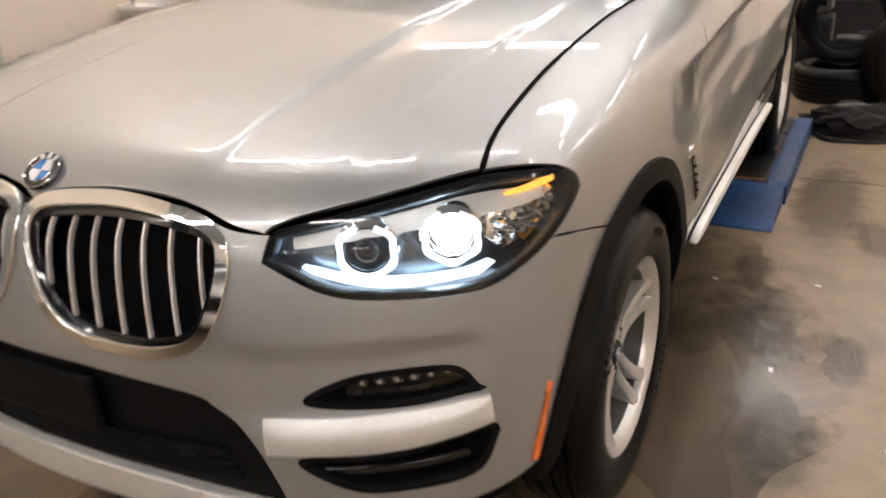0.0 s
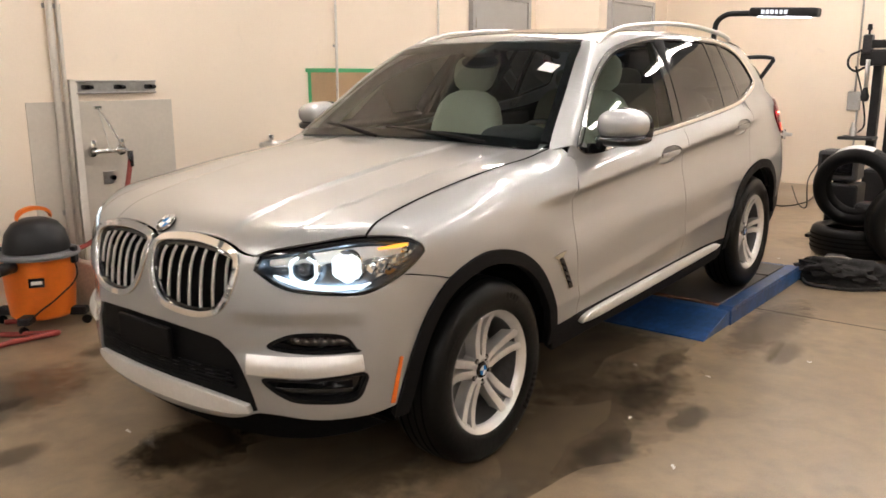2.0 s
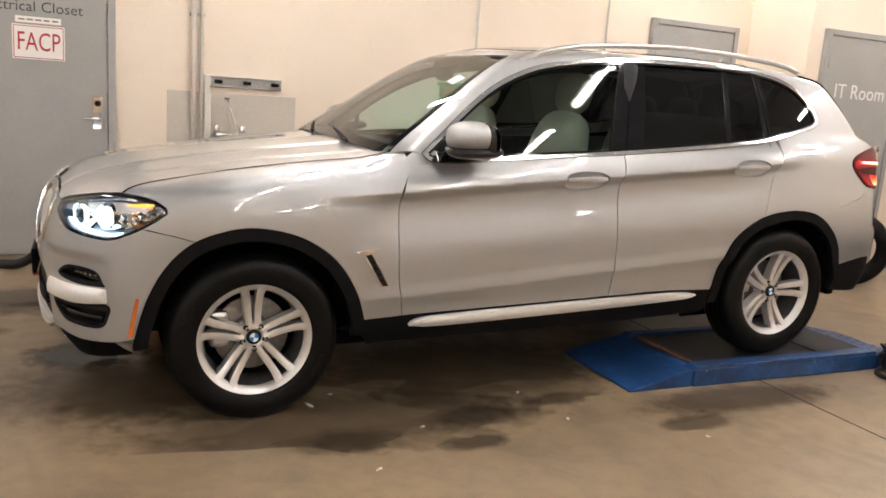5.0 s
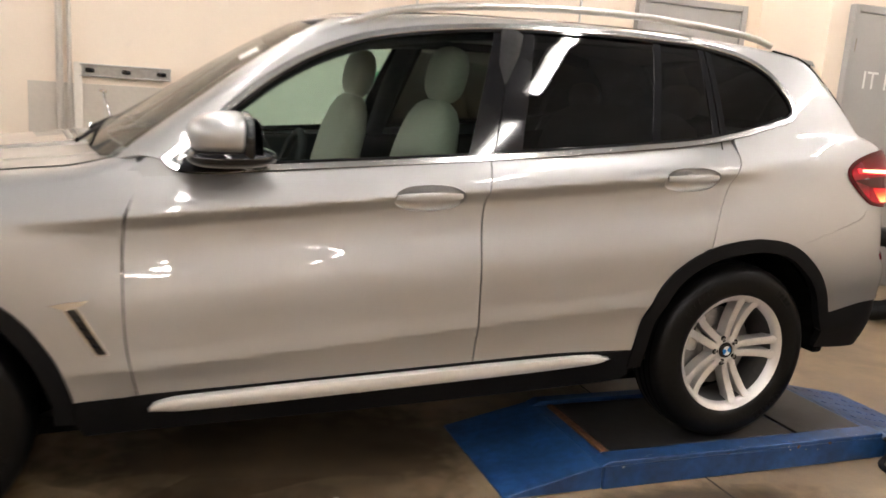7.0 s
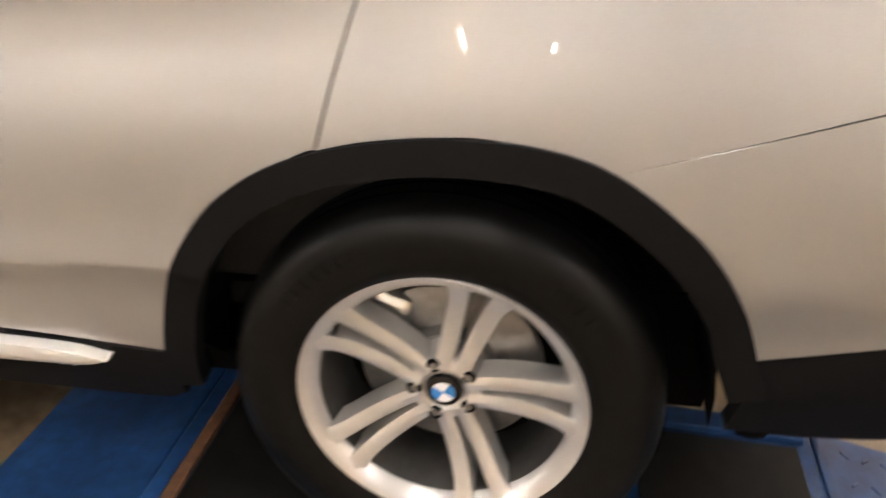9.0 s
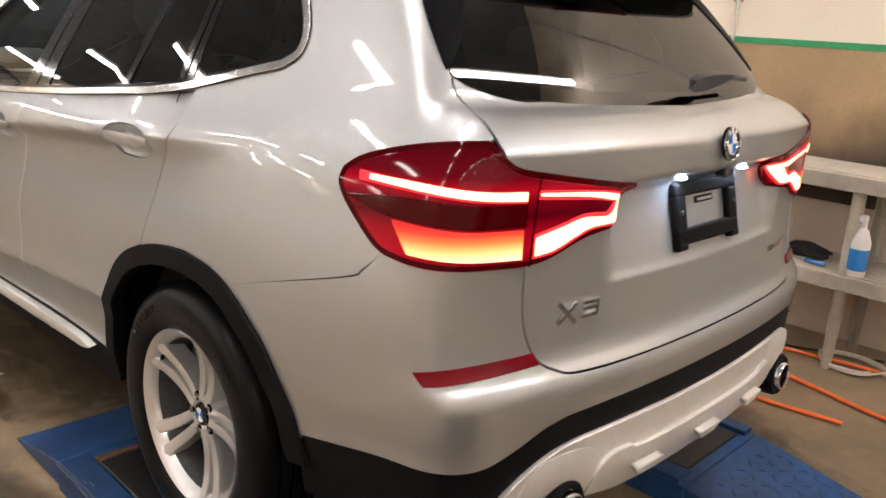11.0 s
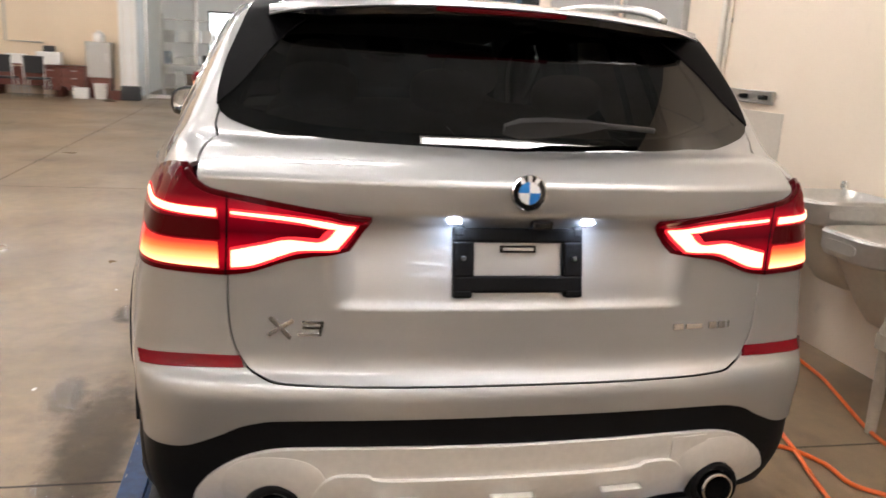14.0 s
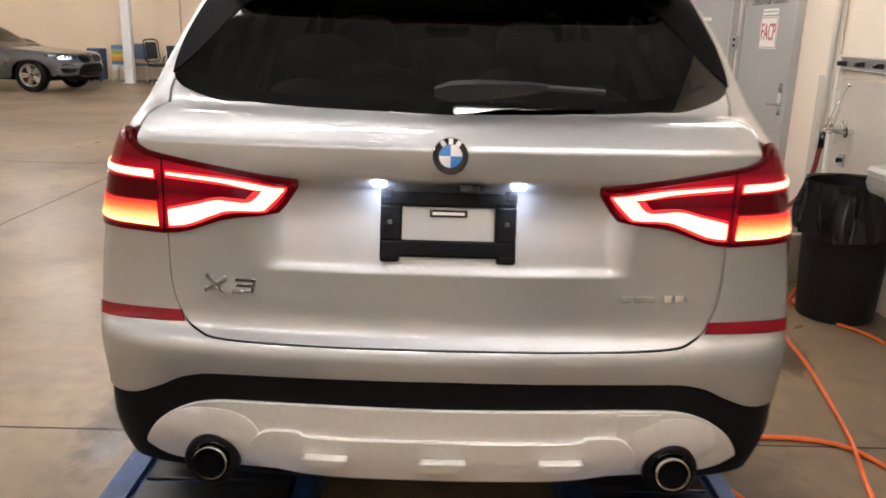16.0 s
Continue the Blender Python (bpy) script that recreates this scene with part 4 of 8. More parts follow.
# tail lamps
lamp = outline(REAR, *LAMP3, ds=.01)
DEEP = {-1: lambda q: q, 1: flip}
for s in (-1, 1):
    turn = DEEP[s]
    base = patch("tail_lamp", REAR, turn(lamp), LENS_RED_DARK, car, .02, rim=.02, lift=.008, label="lit red tail lamp with L-shaped light bars")
    mid = shrink(lamp, .012)
    patch("red_lens", REAR, turn(mid), LENS_RED, base, .02, rim=.002, lift=.0095)
    seam_u = REAR.flat([(3.76, -.66, 1.0)])[0][0]
    def strip(name, material, lift, *pts):
        q = outline(REAR, *[on(R_ASTERN, p) if len(p[0]) == 2 else p for p in pts], ds=.008)
        patch(name, REAR, turn(q), material, base, .012, rim=.002, lift=lift)
    strip("upper_light_core", ORANGE_GLOW, .0135, [(3.545, -.866, 1.077), (3.62, -.845, 1.074), (3.70, -.79, 1.069), (3.755, -.674, 1.065)], [(3.755, -.674, 1.065), (3.755, -.674, 1.049)], [(3.755, -.674, 1.049), (3.70, -.79, 1.056), (3.62, -.845, 1.063), (3.545, -.866, 1.069)], [(3.545, -.866, 1.069), (3.545, -.866, 1.075)])
    strip("upper_light_bar", RED_GLOW, .0115, [(3.52, -.873, 1.082), (3.60, -.85, 1.076), (3.70, -.79, 1.070), (3.755, -.672, 1.066)], [(3.755, -.672, 1.066), (3.755, -.672, 1.045)], [(3.755, -.672, 1.045), (3.70, -.79, 1.052), (3.60, -.85, 1.060), (3.52, -.873, 1.066)], [(3.52, -.873, 1.066), (3.52, -.873, 1.082)])
    strip("lower_light_panel", PANEL_GLOW, .0115, [(3.61, -.868, 1.0), (3.70, -.80, .992), (3.75, -.672, .99)], [(3.75, -.672, .99), (3.75, -.672, .932)], [(3.75, -.672, .932), (3.70, -.79, .936), (3.64, -.855, .942)], [(3.64, -.855, .942), (3.61, -.868, 1.0)])
    strip("dark_lens_band", LENS_RED_DARK, .0108, [(3.50, -.895, 1.035), (3.62, -.86, 1.043), (3.70, -.80, 1.042), (3.755, -.668, 1.040)], [(3.755, -.668, 1.040), (3.755, -.668, .996)], [(3.755, -.668, .996), (3.70, -.80, .998), (3.60, -.87, 1.006)], [(3.60, -.87, 1.006), (3.50, -.895, 1.035)])
    strip("gate_light_bar", RED_GLOW, .0115, [(-.652, 1.066), (-.50, 1.055), (-.375, 1.040)], [(-.375, 1.040), (-.425, .978)], [(-.425, .978), (-.50, .975), (-.54, .962), (-.60, .938), (-.652, .930)],
          [(-.652, .930), (-.652, .978)], [(-.652, .978), (-.58, .995), (-.53, 1.008), (-.462, 1.006)], [(-.462, 1.006), (-.442, 1.030)], [(-.442, 1.030), (-.52, 1.040), (-.652, 1.050)], [(-.652, 1.050), (-.652, 1.066)])
    strip("gate_light_core", ORANGE_GLOW, .0135, [(-.650, .972), (-.58, .989), (-.53, 1.001), (-.456, .999), (-.430, 1.030)], [(-.430, 1.030), (-.52, 1.046), (-.650, 1.057)], [(-.650, 1.057), (-.650, 1.061)], [(-.650, 1.061), (-.50, 1.051), (-.385, 1.037)],
          [(-.385, 1.037), (-.430, .983)], [(-.430, .983), (-.505, .980), (-.545, .967), (-.605, .943), (-.650, .936)], [(-.650, .936), (-.650, .972)])
    patch("lamp_joint", REAR, turn(outline(REAR, on(R_ASTERN, [(-.660, 1.098), (-.656, 1.098)]), on(R_ASTERN, [(-.656, 1.098), (-.660, .915)]), on(R_ASTERN, [(-.660, .915), (-.665, .915)]), on(R_ASTERN, [(-.665, .915), (-.660, 1.098)]))), DARK, base, .02, rim=0, lift=.0145)

# number plate bracket and badges
DULL_BOLT = mat("dull_bolt", (.10, .10, .10), .4, .8)
WIPER = mat("wiper_plastic", (.013, .013, .014), .42, grain=.15, scale=90)
plate = new("plate_bracket")
plate.parent = car
tagged(plate, "black plastic number plate bracket without a plate")
plate.matrix_basis = Matrix.Translation((3.803, 0, .957)) @ Matrix.Rotation(radians(-11.5), 4, "Y")
for w, h, y, z in ((.315, .034, 0, .058), (.315, .040, 0, -.056), (.05, .085, -.1325, .002), (.05, .085, .1325, .002)):
    box("bracket_bar", (.022, w, h), (0, y, z), BLACK_PLASTIC, plate, .006)
for y in (-.135, .135):
    box("bracket_foot", (.024, .045, .02), (0, y, -.078), BLACK_PLASTIC, plate, .006)
    box("bracket_ear", (.024, .03, .03), (0, y * 1.06, .066), BLACK_PLASTIC, plate, .008)
    lathe("bracket_bolt", [(0, .004), (.004, .004), (.006, 0)], DULL_BOLT, plate, "x", (.012, y, .004), 12)
box("backing_panel", (.006, .225, .092), (-.008, 0, .002), SILVER, plate, .002)
box("blank_label", (.006, .088, .017), (-.003, 0, .026), GLOSS_BLACK, plate, .002)
box("label_bar", (.002, .074, .007), (.001, 0, .026), SATIN, plate, .0005)
for y in (-.145, .145):
    box("plate_lamp", (.014, .026, .004), (3.815, y * 1.1, 1.0475), PLATE_GLOW, car, .0015)
box("camera_housing", (.03, .05, .022), (3.822, .045, 1.046), GLOSS_BLACK, car, .006)


def roundel(at, nrm, r):
    """The round maker's badge as plain shapes: a dark ring with blue and white quarters."""
    m = Matrix.Translation(at) @ Vector(nrm).to_track_quat("Z", "Y").to_matrix().to_4x4()
    ring = lathe("badge", [(r * .62, .004), (r * .92, .004), (r * .96, .006), (r, .004), (r, -.004)], GLOSS_BLACK, car, n=40, label="round blue and white badge")
    ring.data.transform(m)
    edge = lathe("badge_rim", [(r * .93, .0045), (r * .965, .0065), (r * 1.0, .0045), (r, 0)], CHROME, ring, n=40)
    edge.data.transform(m)
    edge2 = lathe("badge_inner_rim", [(r * .60, .004), (r * .63, .006), (r * .66, .004)], CHROME, ring, n=40)
    edge2.data.transform(m)
    for a in (58, 90, 122):
        bar = from_bm("badge_mark", box_bm((.010, .012, .001), (0, r * .79, .005), .0002), WHITE_ENAMEL, ring)
        bar.data.transform(m @ Matrix.Rotation(radians(a - 90), 4, "Z"))
    for k in range(4):
        verts, faces = [(0, 0, .0045)], []
        for i in range(9):
            a = radians(90 * k + 90 * i / 8)
            verts.append((r * .61 * math.cos(a), r * .61 * math.sin(a), .0045))
        faces = [(0, i, i + 1) for i in range(1, 9)]
        q = part("badge_quarter", verts, faces, BLUE_ENAMEL if k % 2 else WHITE_ENAMEL, ring)
        q.data.transform(m)
    return ring


p = on(R_ASTERN, [(0, 1.122)])[0]
roundel((p[0] + .008, 0, 1.122), (1, 0, .10), .041)
p = TOP.solid(TOP.flat([(-.735, 0, .972)]))
n = TOP.normal(p)[0]
roundel(tuple(p[0] + n * .006), tuple(n), .041)


BADGE_CHROME = mat("badge_chrome", (.62, .615, .61), .16, 1.0, grain=.03)


def badge_bar(y, z, w, h, lean, parent_name="lettering_bar"):
    """One chrome bar of the model badge, lying on the tailgate."""
    q = np.array(on(R_ASTERN, [(y, z)])[0])
    nn = R_ASTERN.normal(q[None])[0]
    mm = Matrix.Translation(q + nn * .003) @ Vector(nn).to_track_quat("X", "Z").to_matrix().to_4x4() @ Matrix.Rotation(radians(lean), 4, "X")
    o = from_bm(parent_name, box_bm((.005, w, h), (0, 0, 0), .001), BADGE_CHROME, car)
    o.data.transform(mm)


for lean in (33, -45):
    badge_bar(-.545, .797, .068, .011, lean)
for z, w in ((.812, .050), (.799, .040), (.783, .050)):
    badge_bar(-.478 + (z - .797) * .3, z, w, .008, 0)
badge_bar(-.455, .797, .009, .034, -12)
for y, w, h in ((.425, .028, .016), (.470, .048, .013), (.525, .022, .018), (.553, .022, .018), (.575, .006, .018)):
    badge_bar(y, .790, w, h, 0)

# silver foot of the windscreen pillar
patch("pillar_foot", WHOLE_SIDE, outline(WHOLE_SIDE, [(.60, 1.05), (.66, 1.10), (.73, 1.15), (.79, 1.165)], [(.79, 1.165), (.86, 1.13), (.93, 1.085)], [(.93, 1.085), (.75, 1.07), (.60, 1.05)]), SILVER, car, .02, rim=0, lift=-.006, both=True)

# spoiler, roof rails, antenna, wipers
def loft(name, rows, material, parent=None, label="", closed=True, sharp=40):
    """A skin through rows of points; closed: each row is a ring, and the ends are shut."""
    n = len(rows[0])
    verts = [v for r in rows for v in r]
    faces = []
    for i in range(len(rows) - 1):
        for j in range(n if closed else n - 1):
            faces.append((i * n + j, i * n + (j + 1) % n, (i + 1) * n + (j + 1) % n, (i + 1) * n + j))
    if closed:
        faces += [tuple(range(n))[::-1], tuple((len(rows) - 1) * n + j for j in range(n))]
    bm = bmesh.new()
    me = bpy.data.meshes.new("t")
    me.from_pydata([tuple(map(float, v)) for v in verts], [], faces)
    bm.from_mesh(me)
    bpy.data.meshes.remove(me)
    return from_bm(name, bm, material, parent, label, True, sharp)


rows = []
for y in np.linspace(-.575, .575, 25):
    a = abs(y)
    z0 = 1.572 - .11 * a * a - .10 * max(0, a - .5)
    tipx = 3.545 - .16 * a * a - 2.2 * max(0, a - .5)**2
    zt = z0 - .020
    rows.append([(3.30, y, z0 + .012), (3.38, y, z0 + .006), (3.46, y, z0 - .006), (tipx - .008, y, zt - .002), (tipx - .002, y, zt - .006), (tipx - .008, y, zt - .009), (3.44, y, z0 - .018), (3.36, y, z0 - .014), (3.30, y, z0 - .01)])
loft("spoiler", rows, SILVER, car)
rows = []
for y in np.linspace(-.575, .575, 25):
    a = abs(y)
    thin = 1 - .75 * max(0, a - .45) / .125
    z0, tipx = 1.572 - .11 * a * a - .10 * max(0, a - .5), 3.538 - .16 * a * a - 2.2 * max(0, a - .5)**2
    rows.append([(x, y, z0 - .016 - d * thin) for x, d in ((3.34, 0), (3.44, .004), (tipx, .014), (tipx - .006, .030), (3.42, .046), (3.34, .044))])
loft("spoiler_underside", rows, GLOSS_BLACK, car)
box("brake_light", (.012, .34, .011), (3.534, 0, 1.536), LENS_RED_DARK, car, .003)
for s in (-1, 1):
    rail = [(1.36, .615, 1.575), (1.42, .612, 1.60), (1.52, .607, 1.632), (1.75, .597, 1.665), (2.2, .590, 1.682), (2.6, .590, 1.672), (2.95, .593, 1.640), (3.12, .600, 1.613), (3.20, .605, 1.585)]
    rail = [(x, y, z - .012) for x, y, z in rail]
    r = tube("roof_rail", [(x, s * y, z) for x, y, z in rail], .0135, SATIN, car, "satin silver roof rail", n=10)
for s in (-1, 1):
    q = outline(HATCH, [(-.606, 1.553), (-.630, 1.50), (-.654, 1.44), (-.678, 1.375), (-.692, 1.31), (-.694, 1.28)], [(-.694, 1.28), (-.635, 1.335), (-.575, 1.41), (-.51, 1.475), (-.44, 1.515), (-.36, 1.553)], [(-.36, 1.553), (-.606, 1.553)])
    patch("side_fin", HATCH, q if s < 0 else flip(q), FIN_BLACK, car, .02, rim=.012, lift=.007)
loft("antenna_fin", [[(3.08 + .10 * t + .07 * (1 - t) * q[0], q[1] * .022 * (1 - t)**.7, 1.598 + .062 * t) for q in ((-1, 0), (-.4, -1), (.6, -1), (1, 0), (.6, 1), (-.4, 1))] for t in (0, .3, .6, .85, 1)], SILVER, car, sharp=60)
tube("rear_wiper_arm", [(3.737, .03, 1.252), (3.727, .12, 1.273), (3.722, .22, 1.273), (3.702, .36, 1.265)], .007, WIPER, car)
loft("rear_wiper_cover", [[(3.747 - .02 * t, .26 * t - .04, 1.257 + .016 * t + dz), (3.767 - .03 * t, .26 * t - .04, 1.257 + .016 * t + dz * .6), (3.747 - .02 * t, .26 * t - .04, 1.257 + .016 * t - dz)] for t, dz in ((0, .012), (.15, .024), (.4, .024), (.8, .016), (1, .008))], WIPER, car, sharp=60)
for pts in ([(.50, -.55, 1.165), (.545, -.25, 1.185), (.60, .12, 1.20)], [(.50, .10, 1.165), (.57, .35, 1.19), (.66, .60, 1.20)]):
    tube("wiper", pts, .008, BLACK_PLASTIC, car)
patch("cowl", TOP, outline(TOP, [(.575, 0, 1.15), (.605, -.30, 1.15), (.665, -.60, 1.14), (.71, -.80, 1.115)], [(.71, -.80, 1.115), (.80, -.74, 1.15), (.70, -.4, 1.18), (.66, 0, 1.18)], mirrored=True), BLACK_PLASTIC, car, .04, rim=0, lift=-.02)

# wheels
# Barrel metal darkened to hold the shade seen between the spokes.
SHADED_BARREL = mat("rim_barrel", (.10, .098, .095), .45, .7, grain=.15, scale=40)


def wheel_parts():
    w = new("wheel")
    prof = [(.232, .085), (.243, .100), (.262, .108), (.30, .112), (.33, .106), (.348, .092), (.358, .070), (.3625, .03), (.3625, -.03), (.358, -.070), (.348, -.092), (.30, -.112), (.24, -.10), (.232, -.085)]
    lathe("tyre", prof, RUBBER, w, "y", n=72, sharp=50)
    for off in (-.055, -.018, .018, .055):
        lathe("tread_groove", [(.3635, off - .004), (.3640, off), (.3635, off + .004)], DARK, w, "y", n=64)
    lathe("rim_barrel", [(.228, -.08), (.205, -.08), (.203, .02), (.2115, .069)], SHADED_BARREL, w, "y", n=64, sharp=45)
    rim = lathe("rim", [(.2118, .066), (.212, .070), (.222, .086), (.232, .094), (.241, .099), (.246, .095), (.243, .085), (.232, .075), (.2118, .066)], RIM_SILVER, w, "y", n=72, sharp=45, label="silver alloy rim with five double spokes")
    lathe("hub", [(.0, .048), (.030, .048), (.034, .050), (.042, .055), (.058, .053), (.066, .042), (.070, -.01)], RIM_SILVER, rim, "y", n=40)
    for k in range(5):
        c = radians(90 + 72 * k)
        u, v = Vector((math.cos(c), 0, math.sin(c))), Vector((-math.sin(c), 0, math.cos(c)))
        for s in (-1, 1):
            rows = []
            for i in range(15):
                t = i / 14
                r = .040 + .194 * t
                inn, out = .0018 + .005 * t + .010 * t**2.2, .031 + .019 * t + .013 * max(0, t - .72)**1.5 / .28**1.5
                mid, half = (inn + out) / 2, (out - inn) / 2
                d = .056 - .008 * math.sin(math.pi * t) + .034 * t**1.7
                r = math.sqrt(max(r * r - mid * mid, 1e-4)) if t > .85 else r
                rows.append([u * r + v * (s * (mid + q * half)) + Vector((0, h, 0)) for q, h in ((-1, d - .014), (-.86, d - .001), (.05, d + .003), (.88, d - .001), (1, d - .014), (.95, d - .05), (-.95, d - .05))])
            loft("spoke", rows, RIM_SILVER, rim, sharp=32)
        a = c + radians(36)
        at = (.051 * math.cos(a), .0565, .051 * math.sin(a))
        lathe("bolt_hole", [(.0, .0), (.0122, .0005), (.0138, -.003)], DARK, rim, "y", at, 18)
        lathe("wheel_bolt", [(0, .0015), (.006, .0015), (.0075, .001), (.0075, -.004)], DISC, rim, "y", at, 6)
    cap = lathe("hub_cap", [(0, .060), (.022, .060), (.030, .058), (.033, .052)], GLOSS_BLACK, rim, "y", n=32, label="round blue and white hub cap")
    for k in range(4):
        verts = [(0, .0612, 0)]
        for i in range(7):
            a = radians(90 * k + 15 * i + 14)
            verts.append((.020 * math.cos(a), .0612, .020 * math.sin(a)))
        part("cap_quarter", verts, [(0, i + 1, i) for i in range(1, 7)], BLUE_ENAMEL if k % 2 else WHITE_ENAMEL, cap)
    disc = lathe("brake_disc", [(.06, -.015), (.155, -.015), (.162, -.018), (.162, -.035), (.06, -.035)], DISC, w, "y", n=48)
    lathe("brake_bell", [(.0, .0), (.075, .0), (.085, -.01), (.09, -.03)], DISC, w, "y", n=32)
    box("brake_caliper", (.09, .06, .16), (.135, -.03, .03), SATIN, w, .02)
    # Flat dark disc in place of the shade deep inside the rim.
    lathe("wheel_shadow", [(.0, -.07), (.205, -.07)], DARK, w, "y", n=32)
    bm = box_bm((.004, .012, .03), (.2, .07, .05), .001)
    from_bm("valve", bm, BLACK_PLASTIC, rim)
    # writing on the sidewall, unreadable, as raised bars
    for a0, cnt in ((20, 7), (200, 7), (110, 4)):
        for i in range(cnt):
            a = radians(a0 + 4.5 * i)
            b = box_bm((.013, .003, .022), (0, 0, 0), .0008)
            m = Matrix.Rotation(-a + radians(90), 4, "Y")
            bmesh.ops.transform(b, matrix=Matrix.Translation((.302 * math.cos(a), .1125, .302 * math.sin(a))) @ m, verts=b.verts)
            from_bm("sidewall_mark", b, RUBBER, w)
    return w


first = wheel_parts()
first.parent = car
FRONT_WHEEL, REAR_WHEEL = -.832, -.838
first.matrix_basis = Matrix.Translation((0, FRONT_WHEEL, HUB)) @ Matrix.Rotation(radians(180), 4, "Z") @ Matrix.Rotation(radians(1), 4, "Y")
for x, y, turn, spin in ((WHEELBASE, REAR_WHEEL, 180, -17), (0, -FRONT_WHEEL, 0, 20), (WHEELBASE, -REAR_WHEEL, 0, 5)):
    copy_thing(first, Matrix.Translation((x, y, HUB)) @ Matrix.Rotation(radians(turn), 4, "Z") @ Matrix.Rotation(radians(spin), 4, "Y"))
for x in (0, WHEELBASE):
    for s in (-1, 1):
        verts, faces = [], []
        N = 24
        for k in range(N + 1):
            a = radians(-7 + 194 * k / N)
            for y in (.895, .62):
                verts.append((x + .432 * math.cos(a), s * y, HUB + .03 + .415 * math.sin(a)))
        for k in range(N):
            faces.append((2 * k, 2 * k + 1, 2 * k + 3, 2 * k + 2))
        faces.append(tuple(2 * k + 1 for k in range(N + 1)))
        part("wheel_well", verts, faces, DARK, car, smooth=False)

for s in (-1, 1):
    box("rear_liner", (.06, .34, .24), (3.40, s * .70, .41), DARK, car, .02)
    box("inner_arch_wall", (.86, .02, .26), (WHEELBASE + .04, s * .615, .29), DARK, car, .005)
    box("front_liner", (.05, .30, .12), (-.47, s * .68, .42), DARK, car, .02)

# dark inner skin behind the panel gaps, floor pan
for s in (1,):
    hole = [spline(np.array([(-.46, .30), *[(x * .98, z) for x, z in ARCH_F], (.46, .30)]), .03), ]
    loopo = outline(SIDE, [(-.45, .80), (-.30, .93), (.0, 1.0), (.7, 1.06), (1.8, 1.10), (2.8, 1.16), (3.2, 1.2), (3.45, 1.0), (3.45, .75)], [(3.45, .75), *ARCH_R[::-1]], [ARCH_R[0], (2.4, .30), (.5, .30), ARCH_F[-1]], [ARCH_F[-1], *ARCH_F[::-1][1:8]], ds=.03)
    patch("inner_skin", SIDE, loopo, DARK, car, .08, rim=0, lift=-.05, both=True)
box("floor_pan", (3.6, 1.5, .06), (1.45, 0, .265), DARK, car, .01)
box("engine_cover", (1.0, 1.1, .3), (-.05, 0, .62), DARK, car, .05)
box("boot_floor", (.8, 1.2, .3), (3.2, 0, .6), DARK, car, .05)
patch("under_bumper", FRONT, outline(FRONT, on(F_AHEAD, [(0, .34), (-.5, .37)]), [on(F_AHEAD, [(-.5, .37)])[0], (-.6, -.80, .37)], [(-.6, -.80, .37), (-.5, -.87, .30)], [(-.5, -.87, .30), *on(F_AHEAD, [(-.5, .22), (0, .21)])], mirrored=True), DARK, car, .05, rim=0, lift=-.03)

# mirrors
def ellipsoid(name, at, size, material, parent, power=2.5, label="", rot=None, n=24, squash=None):
    """A rounded block: a superellipsoid of the given full size."""
    bm = bmesh.new()
    bmesh.ops.create_uvsphere(bm, u_segments=n, v_segments=n // 2 + 2, radius=1)
    for v in bm.verts:
        d = (abs(v.co.x)**power + abs(v.co.y)**power + abs(v.co.z)**power)**(1 / power)
        v.co = Vector((v.co.x / d * size[0] / 2, v.co.y / d * size[1] / 2, v.co.z / d * size[2] / 2))
        if squash:
            v.co = squash(v.co)
    m = Matrix.Translation(at) @ (Euler([radians(a) for a in rot]).to_matrix().to_4x4() if rot else Matrix())
    bmesh.ops.transform(bm, matrix=m, verts=bm.verts)
    return from_bm(name, bm, material, parent, label, True, 60)


MIRROR_GLASS = mat("mirror_glass", (.75, .77, .78), .02, 1.0, grain=.01)
for s in (-1, 1):
    m = new("door_mirror")
    m.parent = car
    tagged(m, "silver door mirror with black base")
    def teardrop(c):
        k = s * c.y / .11
        return Vector((c.x if c.x < 0 else c.x * .30, c.y, c.z * (1 - .10 * k)))
    ellipsoid("cap", (.965, s * .985, 1.216), (.27, .220, .138), SILVER, m, 2.6, squash=teardrop, n=36)
    ellipsoid("lower_shell", (.955, s * .980, 1.152), (.262, .228, .064), GLOSS_BLACK, m, 2.6, n=28)
    ellipsoid("mirror_surround", (1.004, s * .985, 1.197), (.075, .228, .172), GLOSS_BLACK, m, 2.8, squash=teardrop, n=36)
    g = ellipsoid("mirror_glass", (0, 0, 0), (.006, .196, .140), MIRROR_GLASS, m, 2.8, squash=lambda c: Vector((0 if c.x > 0 else c.x, c.y, c.z)), n=32)
    g.data.transform(Matrix.Translation((1.0215, s * .985, 1.196)) @ Matrix.Rotation(radians(-s * 9), 4, "Z"))
    loft("arm", [[(.90 + .04 * t + dx, s * (.855 + .075 * t), 1.118 + .014 * t + dz) for dx, dz in ((-.05, -.014), (.05, -.014), (.04, .014), (-.04, .012))] for t in (0, .5, 1)], GLOSS_BLACK, m)
    loft("base", [[(.80, s * .888, 1.10), (.97, s * .892, 1.095), (.97, s * .875, 1.13), (.82, s * .87, 1.14)], [(.82, s * .905, 1.098), (.95, s * .908, 1.096), (.95, s * .89, 1.125), (.84, s * .885, 1.13)]], GLOSS_BLACK, m)

